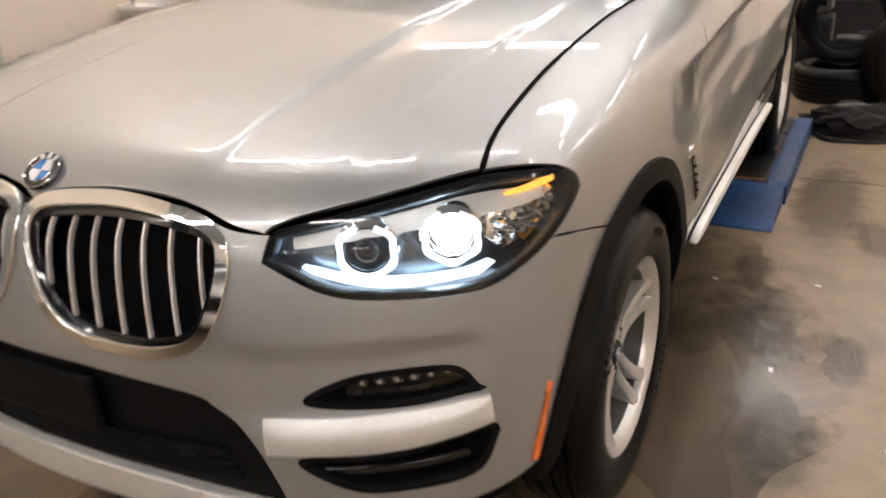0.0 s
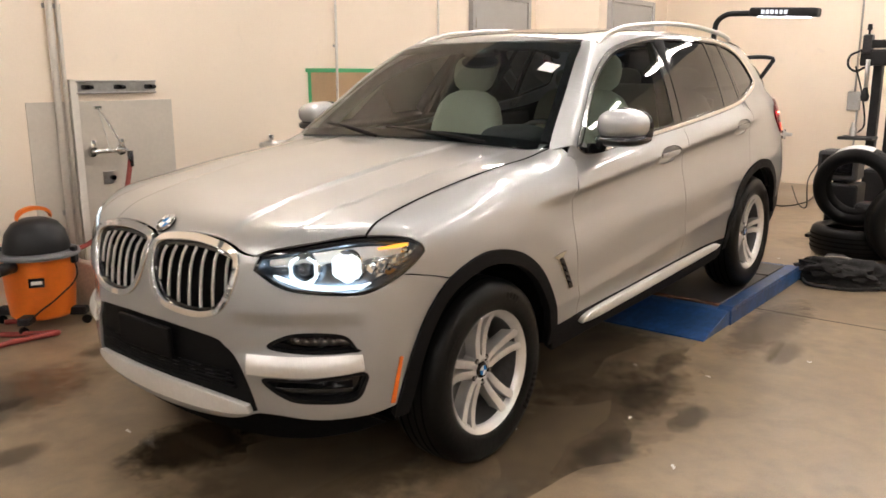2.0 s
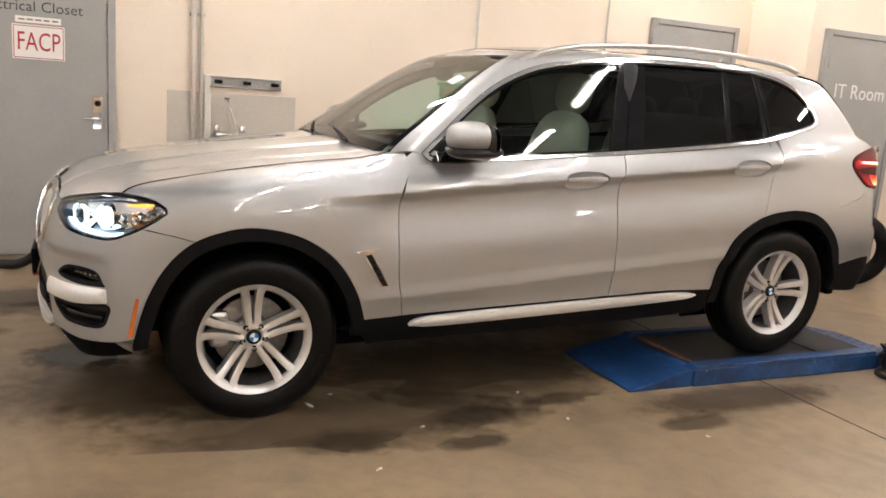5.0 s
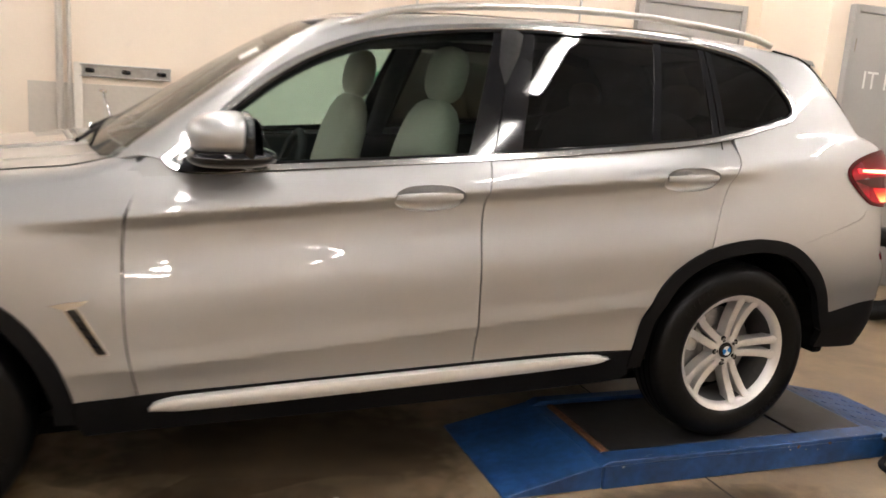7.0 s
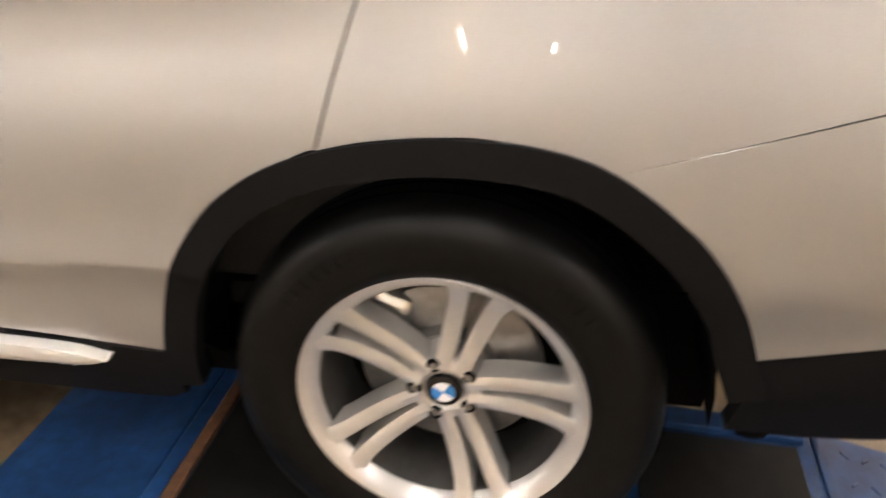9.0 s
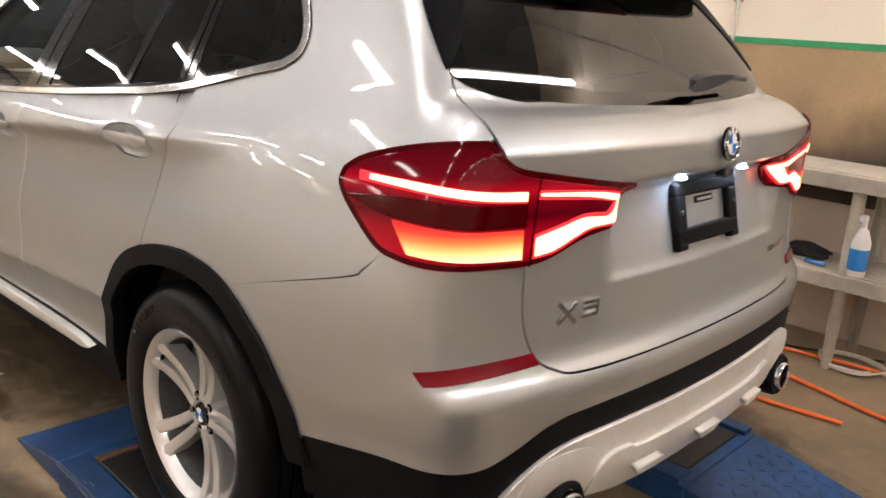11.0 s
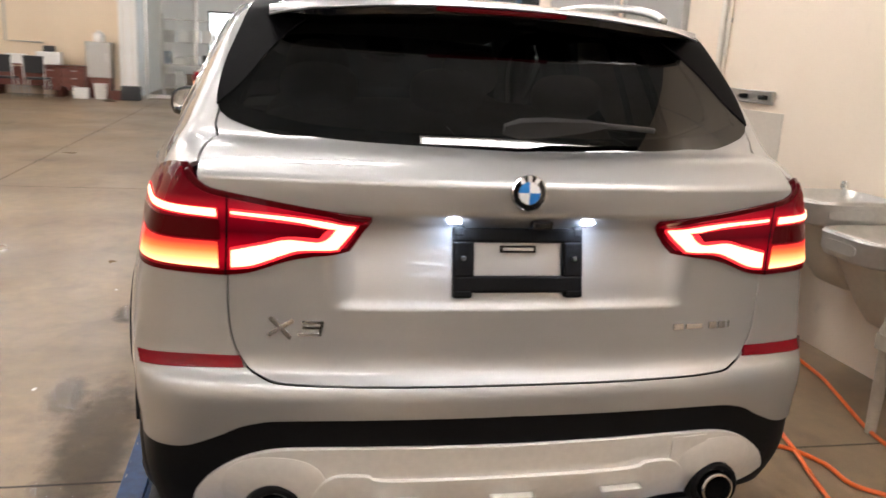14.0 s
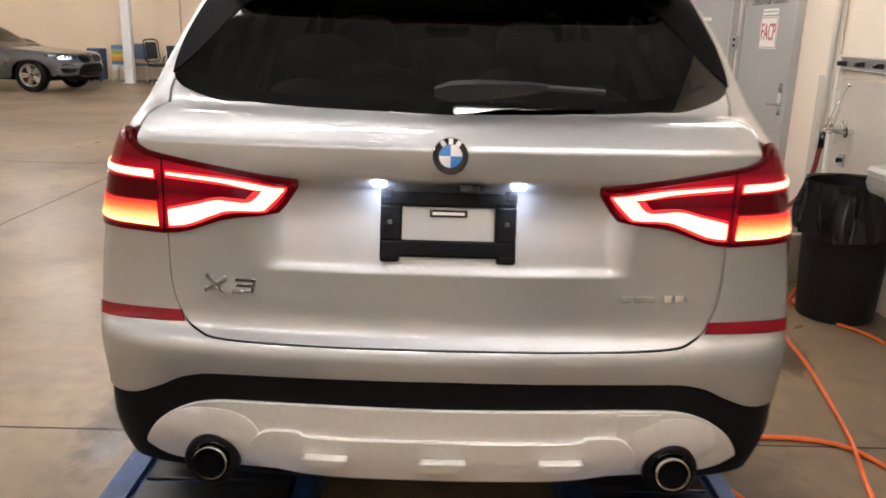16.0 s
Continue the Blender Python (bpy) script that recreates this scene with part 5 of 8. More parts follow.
# door handles across their scoops
for (x, z), cup in zip(HANDLES, cups):
    h = patch("door_handle", SIDE, shrink(cup, -.006), SILVER, car, .010, rim=0, lift=-.002, dome=-.028, both=True, label="body-coloured pull handle")
    p = SIDE.solid([(x, z)])[0]
    for s in (-1, 1):
        rows = []
        for k in range(13):
            t = k / 12 * 2 - 1
            hh = .0155 * (1 - .45 * t * t)
            bulge = .014 * (1 - t**4) + .004
            yy = -SIDE.solid([(x + .116 * t, z)])[0][1]
            rows.append([(x + .116 * t, s * (yy + bulge), z + .002 + hh * .35), (x + .116 * t, s * (yy + bulge * .72), z + .002 + hh), (x + .116 * t, s * (yy - .004), z + .002 + hh * .9), (x + .116 * t, s * (yy - .004), z + .002 - hh * .9), (x + .116 * t, s * (yy + bulge * .72), z + .002 - hh)])
        loft("handle_grip", rows, SILVER, car, sharp=50)
# vent behind the front wheel
vent = outline(SIDE, [(.430, .714), (.480, .721), (.538, .723)], [(.538, .723), (.508, .704)], [(.508, .704), (.588, .552)], [(.588, .552), (.550, .552)], [(.550, .552), (.466, .700)], [(.466, .700), (.430, .714)], ds=.008)
patch("fender_vent", SIDE, vent, CHROME, car, .015, rim=.006, lift=.006, both=True)
patch("vent_slot", SIDE, outline(SIDE, [(.478, .697), (.502, .700)], [(.502, .700), (.579, .557)], [(.579, .557), (.555, .557)], [(.555, .557), (.478, .697)], ds=.006), GLOSS_BLACK, car, .012, rim=.003, lift=.009, both=True)
for t in (.2, .4, .6, .8):
    box("vent_rib", (.022, .006, .006), (.490 + .077 * t, SIDE.solid([(.490 + .077 * t, .698 - .141 * t)])[0][1] - .011, .698 - .141 * t), BLACK_PLASTIC, car, .001, rot=(0, 25, 0))
p = SHIELD.solid([(-.50, 1.475)])[0]
patch("windscreen_sticker", SHIELD, outline(SHIELD, [(-.58, 1.47), (-.49, 1.487)], [(-.49, 1.487), (-.478, 1.452)], [(-.478, 1.452), (-.565, 1.437)], [(-.565, 1.437), (-.58, 1.47)]), STICKER, car, .02, rim=0, lift=.002)

# interior
CARPET = mat("cabin_black", (.010, .010, .0105), .8, grain=.3, scale=90)
HEADLINER = mat("headliner", (.42, .40, .36), .9, grain=.1)
box("dashboard", (.45, 1.45, .22), (.86, 0, 1.0), CARPET, car, .06)
ellipsoid("instrument_hood", (1.0, -.37, 1.13), (.28, .34, .12), CARPET, car)
tube("steering_wheel", [(1.20 + .06 * math.sin(a), -.37 + .18 * math.cos(a), 1.02 + .165 * math.sin(a)) for a in np.linspace(0, 2 * math.pi, 24)[:-1]], .016, CARPET, car, cyclic=True)
ellipsoid("steering_boss", (1.20, -.37, 1.02), (.06, .16, .13), CARPET, car)
box("cabin_floor", (2.4, 1.5, .06), (1.9, 0, .42), CARPET, car, .02)
for s in (-1, 1):
    box("door_lining", (2.2, .05, .60), (1.80, s * .80, .80), CARPET, car, .02)
    box("door_armrest", (.6, .08, .08), (1.45, s * .76, .86), LEATHER, car, .02)
    seat = new("front_seat")
    seat.parent = car
    tagged(seat, "beige leather front seat")
    back = .025 if s < 0 else -.15
    ellipsoid("cushion", (1.38 + back, s * .37, .68), (.56, .52, .22), LEATHER, seat, 3.2)
    ellipsoid("backrest", (1.69 + back, s * .37, 1.00), (.17, .50, .66), LEATHER, seat, 3.0, rot=(0, 17, 0))
    ellipsoid("headrest", (1.815 + back, s * .37, 1.412), (.13, .28, .225), LEATHER, seat, 2.6, rot=(0, 12, 0))
    for y in (-.05, .05):
        tube("headrest_post", [(1.78 + back, s * .37 + y, 1.27), (1.81 + back, s * .37 + y, 1.36)], .007, CHROME, seat, smooth_path=False)
bench = new("rear_bench")
bench.parent = car
tagged(bench, "beige leather rear bench")
ellipsoid("bench_cushion", (2.45, 0, .70), (.52, 1.32, .22), LEATHER, bench, 4)
ellipsoid("bench_back", (2.78, 0, 1.0), (.16, 1.32, .62), LEATHER, bench, 4, rot=(0, 18, 0))
for y in (-.42, 0, .42):
    ellipsoid("rear_headrest", (2.90, y, 1.33), (.10, .25, .15), LEATHER, bench, 2.6)
patch("headliner", ROOF, outline(ROOF, [(1.36, 0), (1.42, -.5)], [(1.42, -.5), (3.3, -.5)], [(3.3, -.5), (3.35, 0)], mirrored=True), HEADLINER, car, .15, rim=0, lift=-.05)
for s in (-1, 1):
    tube("roof_side_lining", [(q[0], s * (abs(q[1]) - .055), q[2] - .022) for q in on(CABIN, DLO_TOP)] + [(3.0, s * .60, 1.50)], .032, CARPET, car, n=8)
    tube("pillar_lining", [(1.85, s * .80, 1.10), (1.92, s * .72, 1.36), (1.99, s * .64, 1.56)], .05, CARPET, car, n=8)
ellipsoid("inside_mirror", (1.22, 0, 1.49), (.03, .24, .07), GLOSS_BLACK, car)
ellipsoid("sensor_box", (1.24, 0, 1.535), (.14, .20, .06), GLOSS_BLACK, car)
box("boot_lining", (.05, 1.2, .35), (3.0, 0, 1.02), CARPET, car, .01)


# ---- the room ----
WALL_Y, BACK_X, FAR_X, HALL_Y, TOP_Z = 2.575, 9.3, -16.8, -15.0, 4.6
ANNEX_X, BAY_Y = -22.0, -4.0


def wall_paint():
    """Cream paint: roller grain, broad unevenness and grey scuffs."""
    m = mat("wall_paint", (.81, .70, .575), .5, grain=.025, scale=140, bump=.06, blotch=.05, blotch_scale=.8)
    nt = m.node_tree
    b = nt.nodes["Principled BSDF"]
    link = b.inputs["Base Color"].links[0]
    src = link.from_socket
    co, scuff, ramp, mix = nt.nodes.new("ShaderNodeTexCoord"), nt.nodes.new("ShaderNodeTexNoise"), nt.nodes.new("ShaderNodeMapRange"), nt.nodes.new("ShaderNodeMix")
    mix.data_type = "RGBA"
    scuff.inputs["Scale"].default_value, scuff.inputs["Detail"].default_value, scuff.inputs["Distortion"].default_value = 3.1, 7, .6
    nt.links.new(co.outputs["Object"], scuff.inputs["Vector"])
    ramp.inputs[1].default_value, ramp.inputs[2].default_value, ramp.inputs[4].default_value = .66, .80, .45
    nt.links.new(scuff.outputs["Fac"], ramp.inputs[0])
    nt.links.new(ramp.outputs[0], mix.inputs[0])
    nt.links.new(src, mix.inputs[6])
    mix.inputs[7].default_value = (.42, .38, .33, 1)
    nt.links.new(mix.outputs[2], b.inputs["Base Color"])
    return m


def concrete_floor():
    """Sealed concrete: cloudy tone, dark oil and tyre stains, damp shining patches."""
    m = bpy.data.materials.new("sealed_concrete")
    m.use_nodes = True
    nt = m.node_tree
    b = nt.nodes["Principled BSDF"]
    co = nt.nodes.new("ShaderNodeTexCoord")

    def noise_tex(scale, detail=6, distort=0.0, lo=.3, hi=.7, a=0.0, c=1.0):
        t, r = nt.nodes.new("ShaderNodeTexNoise"), nt.nodes.new("ShaderNodeMapRange")
        t.inputs["Scale"].default_value, t.inputs["Detail"].default_value, t.inputs["Distortion"].default_value = scale, detail, distort
        nt.links.new(co.outputs["Object"], t.inputs["Vector"])
        r.inputs[1].default_value, r.inputs[2].default_value, r.inputs[3].default_value, r.inputs[4].default_value = lo, hi, a, c
        nt.links.new(t.outputs["Fac"], r.inputs[0])
        return r.outputs[0]

    def blend(fac, a, c):
        x = nt.nodes.new("ShaderNodeMix")
        x.data_type = "RGBA"
        nt.links.new(fac, x.inputs[0])
        for sock, v in ((x.inputs[6], a), (x.inputs[7], c)):
            if isinstance(v, tuple):
                sock.default_value = (*v, 1)
            else:
                nt.links.new(v, sock)
        return x.outputs[2]
    tone = blend(noise_tex(.55, 5), (.185, .126, .071), (.360, .256, .148))
    tone = blend(noise_tex(9, 8, .3, .35, .75, 0, .5), tone, (.125, .100, .072))
    tone = blend(noise_tex(1.7, 9, 1.0, .54, .80, 0, .65), tone, (.06, .048, .036))
    tone = blend(noise_tex(160, 4, 0, .45, .8, 0, .35), tone, (.32, .285, .235))
    nt.links.new(tone, b.inputs["Base Color"])
    nt.links.new(noise_tex(.8, 4, .2, .30, .70, .27, .42), b.inputs["Roughness"])
    bp = nt.nodes.new("ShaderNodeBump")
    bp.inputs["Strength"].default_value, bp.inputs["Distance"].default_value = .12, .003
    nt.links.new(noise_tex(22, 6), bp.inputs["Height"])
    nt.links.new(bp.outputs[0], b.inputs["Normal"])
    return m


WALL = wall_paint()
# Tan tone of the hall walls, with the hall's warmer light put in.
WALL_WARM = mat("tan_wall_paint", (.80, .645, .465), .55, grain=.03, scale=120, bump=.06, blotch=.06, blotch_scale=.7)
CONCRETE = concrete_floor()
CEILING = mat("ceiling_deck", (.24, .26, .285), .8, grain=.15, blotch=.2)
GREY_DOOR = mat("grey_door_paint", (.34, .335, .32), .35, grain=.03, blotch=.05)
TUBE_LIGHT = mat("fluorescent_tube", (.9, .9, .9), .5, emit=(1.0, .935, .895), glow=TUBE_GLOW)
WHITE_METAL = mat("white_metal", (.75, .75, .74), .4, grain=.03)
DAYLIGHT = mat("daylight_backdrop", (.9, .9, .9), .9, emit=(.92, .97, 1.0), glow=WINDOW_GLOW)
STEEL = mat("brushed_steel", (.55, .54, .52), .32, 1.0, grain=.12, scale=50)


def structure(ob, label, category):
    return tagged(ob, label, category, kind="structure")


def slab(name, lo, hi, material, label, category, bevel=0.0):
    size = [b - a for a, b in zip(lo, hi)]
    at = [(a + b) / 2 for a, b in zip(lo, hi)]
    return structure(from_bm(name, box_bm(size, at, bevel), material), label, category)


slab("floor", (ANNEX_X, HALL_Y, -.3), (BACK_X, WALL_Y + .4, 0), CONCRETE, "worn sealed concrete floor with oil stains", "floor")
slab("wall_north", (-3.6, WALL_Y, 0), (BACK_X, WALL_Y + .2, TOP_Z), WALL, "cream painted wall with grey scuffs", "wall")
NORTH_BAYS = ((-7.6, -4.2), (-12.0, -8.4), (-16.4, -12.8), (-20.8, -17.2))
slab("wall_north_sill", (ANNEX_X, WALL_Y, 0), (-3.6, WALL_Y + .2, .9), WALL, "cream painted wall under the windows", "wall")
slab("wall_north_head", (ANNEX_X, WALL_Y, 2.55), (-3.6, WALL_Y + .2, TOP_Z), WALL, "cream painted wall above the windows", "wall")
for x0, x1 in ((-4.2, -3.6), (-8.4, -7.6), (-12.8, -12.0), (-17.2, -16.4), (ANNEX_X, -20.8)):
    slab("wall_north_pier", (x0, WALL_Y, .9), (x1, WALL_Y + .2, 2.55), WALL, "cream painted pier between the windows", "wall")
slab("wall_east", (BACK_X, HALL_Y, 0), (BACK_X + .2, WALL_Y + .2, TOP_Z), WALL, "cream painted wall behind the machines", "wall")
slab("wall_south", (ANNEX_X, HALL_Y - .2, 0), (BACK_X + .2, HALL_Y, TOP_Z), WALL_WARM, "tan wall of the hall, warm light in its colour", "wall")
slab("wall_west", (FAR_X - .2, HALL_Y, 0), (FAR_X, BAY_Y, TOP_Z), WALL_WARM, "tan wall behind the desks, warm light in its colour", "wall")
slab("wall_closet", (5.74, 1.77, 0), (7.2, WALL_Y - .002, TOP_Z), WALL, "cream painted closet wall standing into the room", "wall")
slab("ceiling", (ANNEX_X, HALL_Y, TOP_Z), (BACK_X, WALL_Y + .4, TOP_Z + .2), CEILING, "dark ceiling deck above the lamps", "ceiling")
slab("wall_bay", (ANNEX_X, BAY_Y - .2, 0), (FAR_X - .2, BAY_Y, TOP_Z), WHITE_METAL, "white painted side wall of the daylight bay", "wall")
# west wall of the daylight bay with its window openings
for y0, y1, z0, z1 in ((BAY_Y, WALL_Y, 0, .75), (BAY_Y, WALL_Y, 3.1, TOP_Z), (BAY_Y, 1.15, 2.45, 3.1), (BAY_Y, -2.6, .75, 2.45), (-.95, -.75, .75, 2.45), (.85, 1.15, .75, 2.45), (1.15, 2.35, .75, 2.5), (2.35, WALL_Y, .75, 3.1)):
    slab("wall_bay_west", (ANNEX_X, y0, z0), (ANNEX_X + .2, y1, z1), WHITE_METAL, "white wall round the daylight windows", "wall")
FRAME_DARK = mat("window_bar_paint", (.05, .05, .055), .4, grain=.1)
PANE = glass("window_pane", (.93, .95, .95))
for k, (y0, y1, z0, z1) in enumerate(((-2.6, -.95, .75, 2.45), (-.75, .85, .75, 2.45), (1.15, 2.35, 2.5, 3.1))):
    w = thing("window_%d" % (k + 1), "daylight window with dark bars", "window", kind="structure")
    for z in (z0 + .03, (z0 + z1) / 2, z1 - .03) if k < 2 else (z0 + .03, z1 - .03):
        box("window_bar", (.08, y1 - y0, .06), (ANNEX_X + .1, (y0 + y1) / 2, z), FRAME_DARK, w)
    for y in (y0 + .03, (y0 + y1) / 2, y1 - .03):
        box("window_bar", (.07, .06, z1 - z0 - .12), (ANNEX_X + .1, y, (z0 + z1) / 2), FRAME_DARK, w)
    if k == 2:
        for i in range(9):
            box("blind_slat", (.03, y1 - y0 - .14, .004), (ANNEX_X + .17, (y0 + y1) / 2, z0 + .10 + .052 * i), WHITE_METAL, w, .001, rot=(0, 40, 0))
    box("pane", (.008, y1 - y0 - .06, z1 - z0 - .06), (ANNEX_X + .1, (y0 + y1) / 2, (z0 + z1) / 2), PANE, w, 0).visible_shadow = False
FRAME_BLUE = mat("blue_window_frame", (.10, .17, .25), .4, .3, grain=.1)
for k, (x0, x1) in enumerate(NORTH_BAYS):
    w = thing("window_%d" % (k + 4), "long daylight window with blue-grey frame", "window", kind="structure")
    for z in (.93, 2.52):
        box("window_bar", (x1 - x0, .08, .06), ((x0 + x1) / 2, WALL_Y + .08, z), FRAME_BLUE, w)
    for i in range(4):
        box("window_bar", (.06, .07, 1.53), (x0 + .03 + (x1 - x0 - .06) * i / 3, WALL_Y + .08, 1.725), FRAME_BLUE, w)
    box("pane", (x1 - x0 - .06, .008, 1.6), ((x0 + x1) / 2, WALL_Y + .08, 1.725), PANE, w, 0).visible_shadow = False
slab("backdrop", (ANNEX_X - 3, WALL_Y + 3, -2), (-1, WALL_Y + 3.1, 6), DAYLIGHT, "overcast daylight outside the long windows", "backdrop")
slab("backdrop", (ANNEX_X - 3.1, BAY_Y - 6, -2), (ANNEX_X - 3, WALL_Y + 6, 8), DAYLIGHT, "overcast daylight outside the windows", "backdrop")

def strip_light(length):
    lamp = thing("ceiling_light", "white fluorescent strip light hanging from the ceiling", "lamp", None, "ceiling lights")
    box("housing", (.15, length + .04, .05), (0, 0, .045), WHITE_METAL, lamp, .004)
    tube("lamp_diffuser", [(0, -length / 2, 0), (0, length / 2, 0)], .045, TUBE_LIGHT, lamp, smooth_path=False, n=10)
    for dy in (-.37, .37):
        tube("hanger", [(0, dy * length, .07), (0, dy * length, .75)], .004, WHITE_METAL, lamp, smooth_path=False, n=6)
    return lamp


def lamp_row(length, places):
    model = None
    for x, y in places:
        at = Matrix.Translation((x, y, TOP_Z - .75))
        if model is None:
            model = strip_light(length)
            model.matrix_basis = at
        else:
            copy_thing(model, at)


# The last two, out of view, are lengthened to brighten the north wall.
lamp_row(2.42, [(4.85, 1.28), (3.2, -1.33), (7.0, -1.33), (.7, 1.28), (-3.7, 1.28)])
# The tube at (7.0, 1.0) is an unseen extra added to light the tailgate.
lamp_row(1.35, [(3.2, -1.33 - 2.55 * k) for k in range(1, 6)] + [(x, -1.33 - 2.61 * k) for x in (.7, -3.7, -8.1, -12.5) for k in range(6)]
         + [(-8.1, 1.28), (-12.5, 1.28), (7.0, 1.0), (7.0, -3.9), (7.0, -6.5), (7.0, -9.1)])

# ---- blue drive-on plates under the rear wheels ----
BLUE_STEEL = mat("blue_steel", (.014, .060, .180), .42, grain=.30, scale=30, blotch=.45, blotch_scale=5, bump=.1)
ZINC_CHIP = mat("bare_primer", (.42, .40, .36), .6, grain=.3, scale=60)
BLACK_DECK = mat("black_deck", (.012, .0112, .0105), .42, grain=.6, scale=18, blotch=.7, bump=.2)
RUST = mat("rusty_edge", (.16, .07, .03), .8, grain=.4, scale=60, blotch=.4)


def prism(name, profile, y0, y1, material, parent=None, label="", bevel=.003):
    """A profile of (x, z) drawn out along y."""
    bm = bmesh.new()
    a = [bm.verts.new((x, y0, z)) for x, z in profile]
    b = [bm.verts.new((x, y1, z)) for x, z in profile]
    n = len(profile)
    bm.faces.new(a)
    bm.faces.new(b[::-1])
    for i in range(n):
        bm.faces.new((a[i], b[i], b[(i + 1) % n], a[(i + 1) % n]))
    if bevel:
        bmesh.ops.bevel(bm, geom=bm.edges[:], offset=bevel, segments=1, affect="EDGES")
    return from_bm(name, bm, material, parent, label)


for s in (-1, 1):
    ramp = thing("wheel_ramp", "worn blue steel drive-on ramp with black slip plate", "ramp", group="wheel ramps")
    y0, y1 = (-1.055, -.40) if s < 0 else (.40, .96)
    prism("ramp_body", [(2.28, .002), (3.66, .002), (3.66, .092), (2.28, .092)], y0, y1, BLUE_STEEL, ramp)
    prism("entry_slope", [(1.88, .002), (2.278, .002), (2.278, .092), (2.26, .092), (1.88, .010)], y0 + .01, y1, BLUE_STEEL, ramp)
    prism("exit_slope", [(3.662, .002), (4.08, .002), (4.08, .010), (3.68, .090), (3.662, .090)], y0, y1, BLUE_STEEL, ramp)
    prism("side_rail", [(2.26, .0925), (3.64, .0925), (3.64, .112), (2.30, .112)], y0, y0 + .085, BLUE_STEEL, ramp)
    prism("inner_rail", [(2.26, .0925), (3.64, .0925), (3.64, .112), (2.30, .112)], y1 - .06, y1, BLUE_STEEL, ramp)
    prism("slip_plate", [(2.36, .0925), (3.25, .0925), (3.25, .1035), (2.36, .1035)], y0 + .10, y1 - .08, BLACK_DECK, ramp)
    prism("rear_plate", [(3.27, .0925), (3.62, .0925), (3.62, .1035), (3.27, .1035)], y0 + .10, y1 - .08, BLACK_DECK, ramp)
    prism("plate_edge", [(2.325, .0925), (2.355, .0925), (2.355, .106), (2.325, .106)], y0 + .10, y1 - .08, RUST, ramp)
    for k in range(8):
        for j in range(7):
            x, y = 3.73 + .045 * k, y0 + .06 + (y1 - y0 - .12) * j / 6
            z = .090 - .08 * (x - 3.68) / .4
            b = box_bm((.026, .006, .003), (0, 0, 0), .001, Euler((0, radians(11), radians(45 if (k + j) % 2 else -45))))
            bmesh.ops.translate(b, vec=(x, y, z + .001), verts=b.verts)
            from_bm("tread_bar", b, BLUE_STEEL, ramp)
    # bare spots where tyres and jacks have chipped the enamel
    chips = random.Random(7 + s)
    for k in range(26):
        along = 2.32 + 1.3 * chips.random()
        size = .004 + .011 * chips.random()**2
        on_top = k % 3
        pts = [(size * q * math.cos(a), size * q * .6 * math.sin(a)) for a, q in ((.9 * i, chips.uniform(.6, 1.2)) for i in range(7))]
        if on_top:
            y = y0 + .003 + .016 * chips.random()
            verts = [(along + u, y + abs(v), .1124) for u, v in pts]
        else:
            z = .06 + .045 * chips.random()
            verts = [(along + u, y0 - .0006, min(z + v, .110)) for u, v in pts]
        part("paint_chip", verts, [tuple(range(7))], ZINC_CHIP if k % 4 else RUST, ramp, smooth=False)


# ---- things along the north wall ----
def letters(name, words, size, m, material, parent=None, depth=.001, spacing=1.0):
    """Raised lettering as a mesh, centred."""
    cu = bpy.data.curves.new("t", "FONT")
    cu.body, cu.size, cu.extrude, cu.align_x, cu.align_y = words, size, depth, "CENTER", "CENTER"
    cu.space_character = spacing
    cu.resolution_u = 3
    tmp = bpy.data.objects.new("t", cu)
    me = bpy.data.meshes.new_from_object(tmp)
    bpy.data.objects.remove(tmp)
    me.name = name
    me.transform(m)
    me.materials.clear()
    me.materials.append(material)
    ob = new(name, me)
    if parent is not None:
        ob.parent = parent
    return ob


def on_north(x, z, y=WALL_Y):
    """Letters standing upright on a wall that faces the car, read from it."""
    return Matrix.Translation((x, y, z)) @ Matrix.Rotation(radians(90), 4, "X")


RED_INK = mat("red_ink", (.45, .02, .03), .5, grain=.05)
DARK_INK = mat("dark_ink", (.05, .05, .05), .5, grain=.05)
PALE_INK = mat("pale_letters", (.72, .72, .70), .5, grain=.05)
SIGN_WHITE = mat("sign_white", (.82, .80, .76), .35, grain=.03)
ZINC = mat("zinc_steel", (.42, .41, .39), .38, .9, grain=.15, scale=40)
DULL_STEEL = mat("dull_steel", (.30, .27, .23), .5, .7, grain=.2)


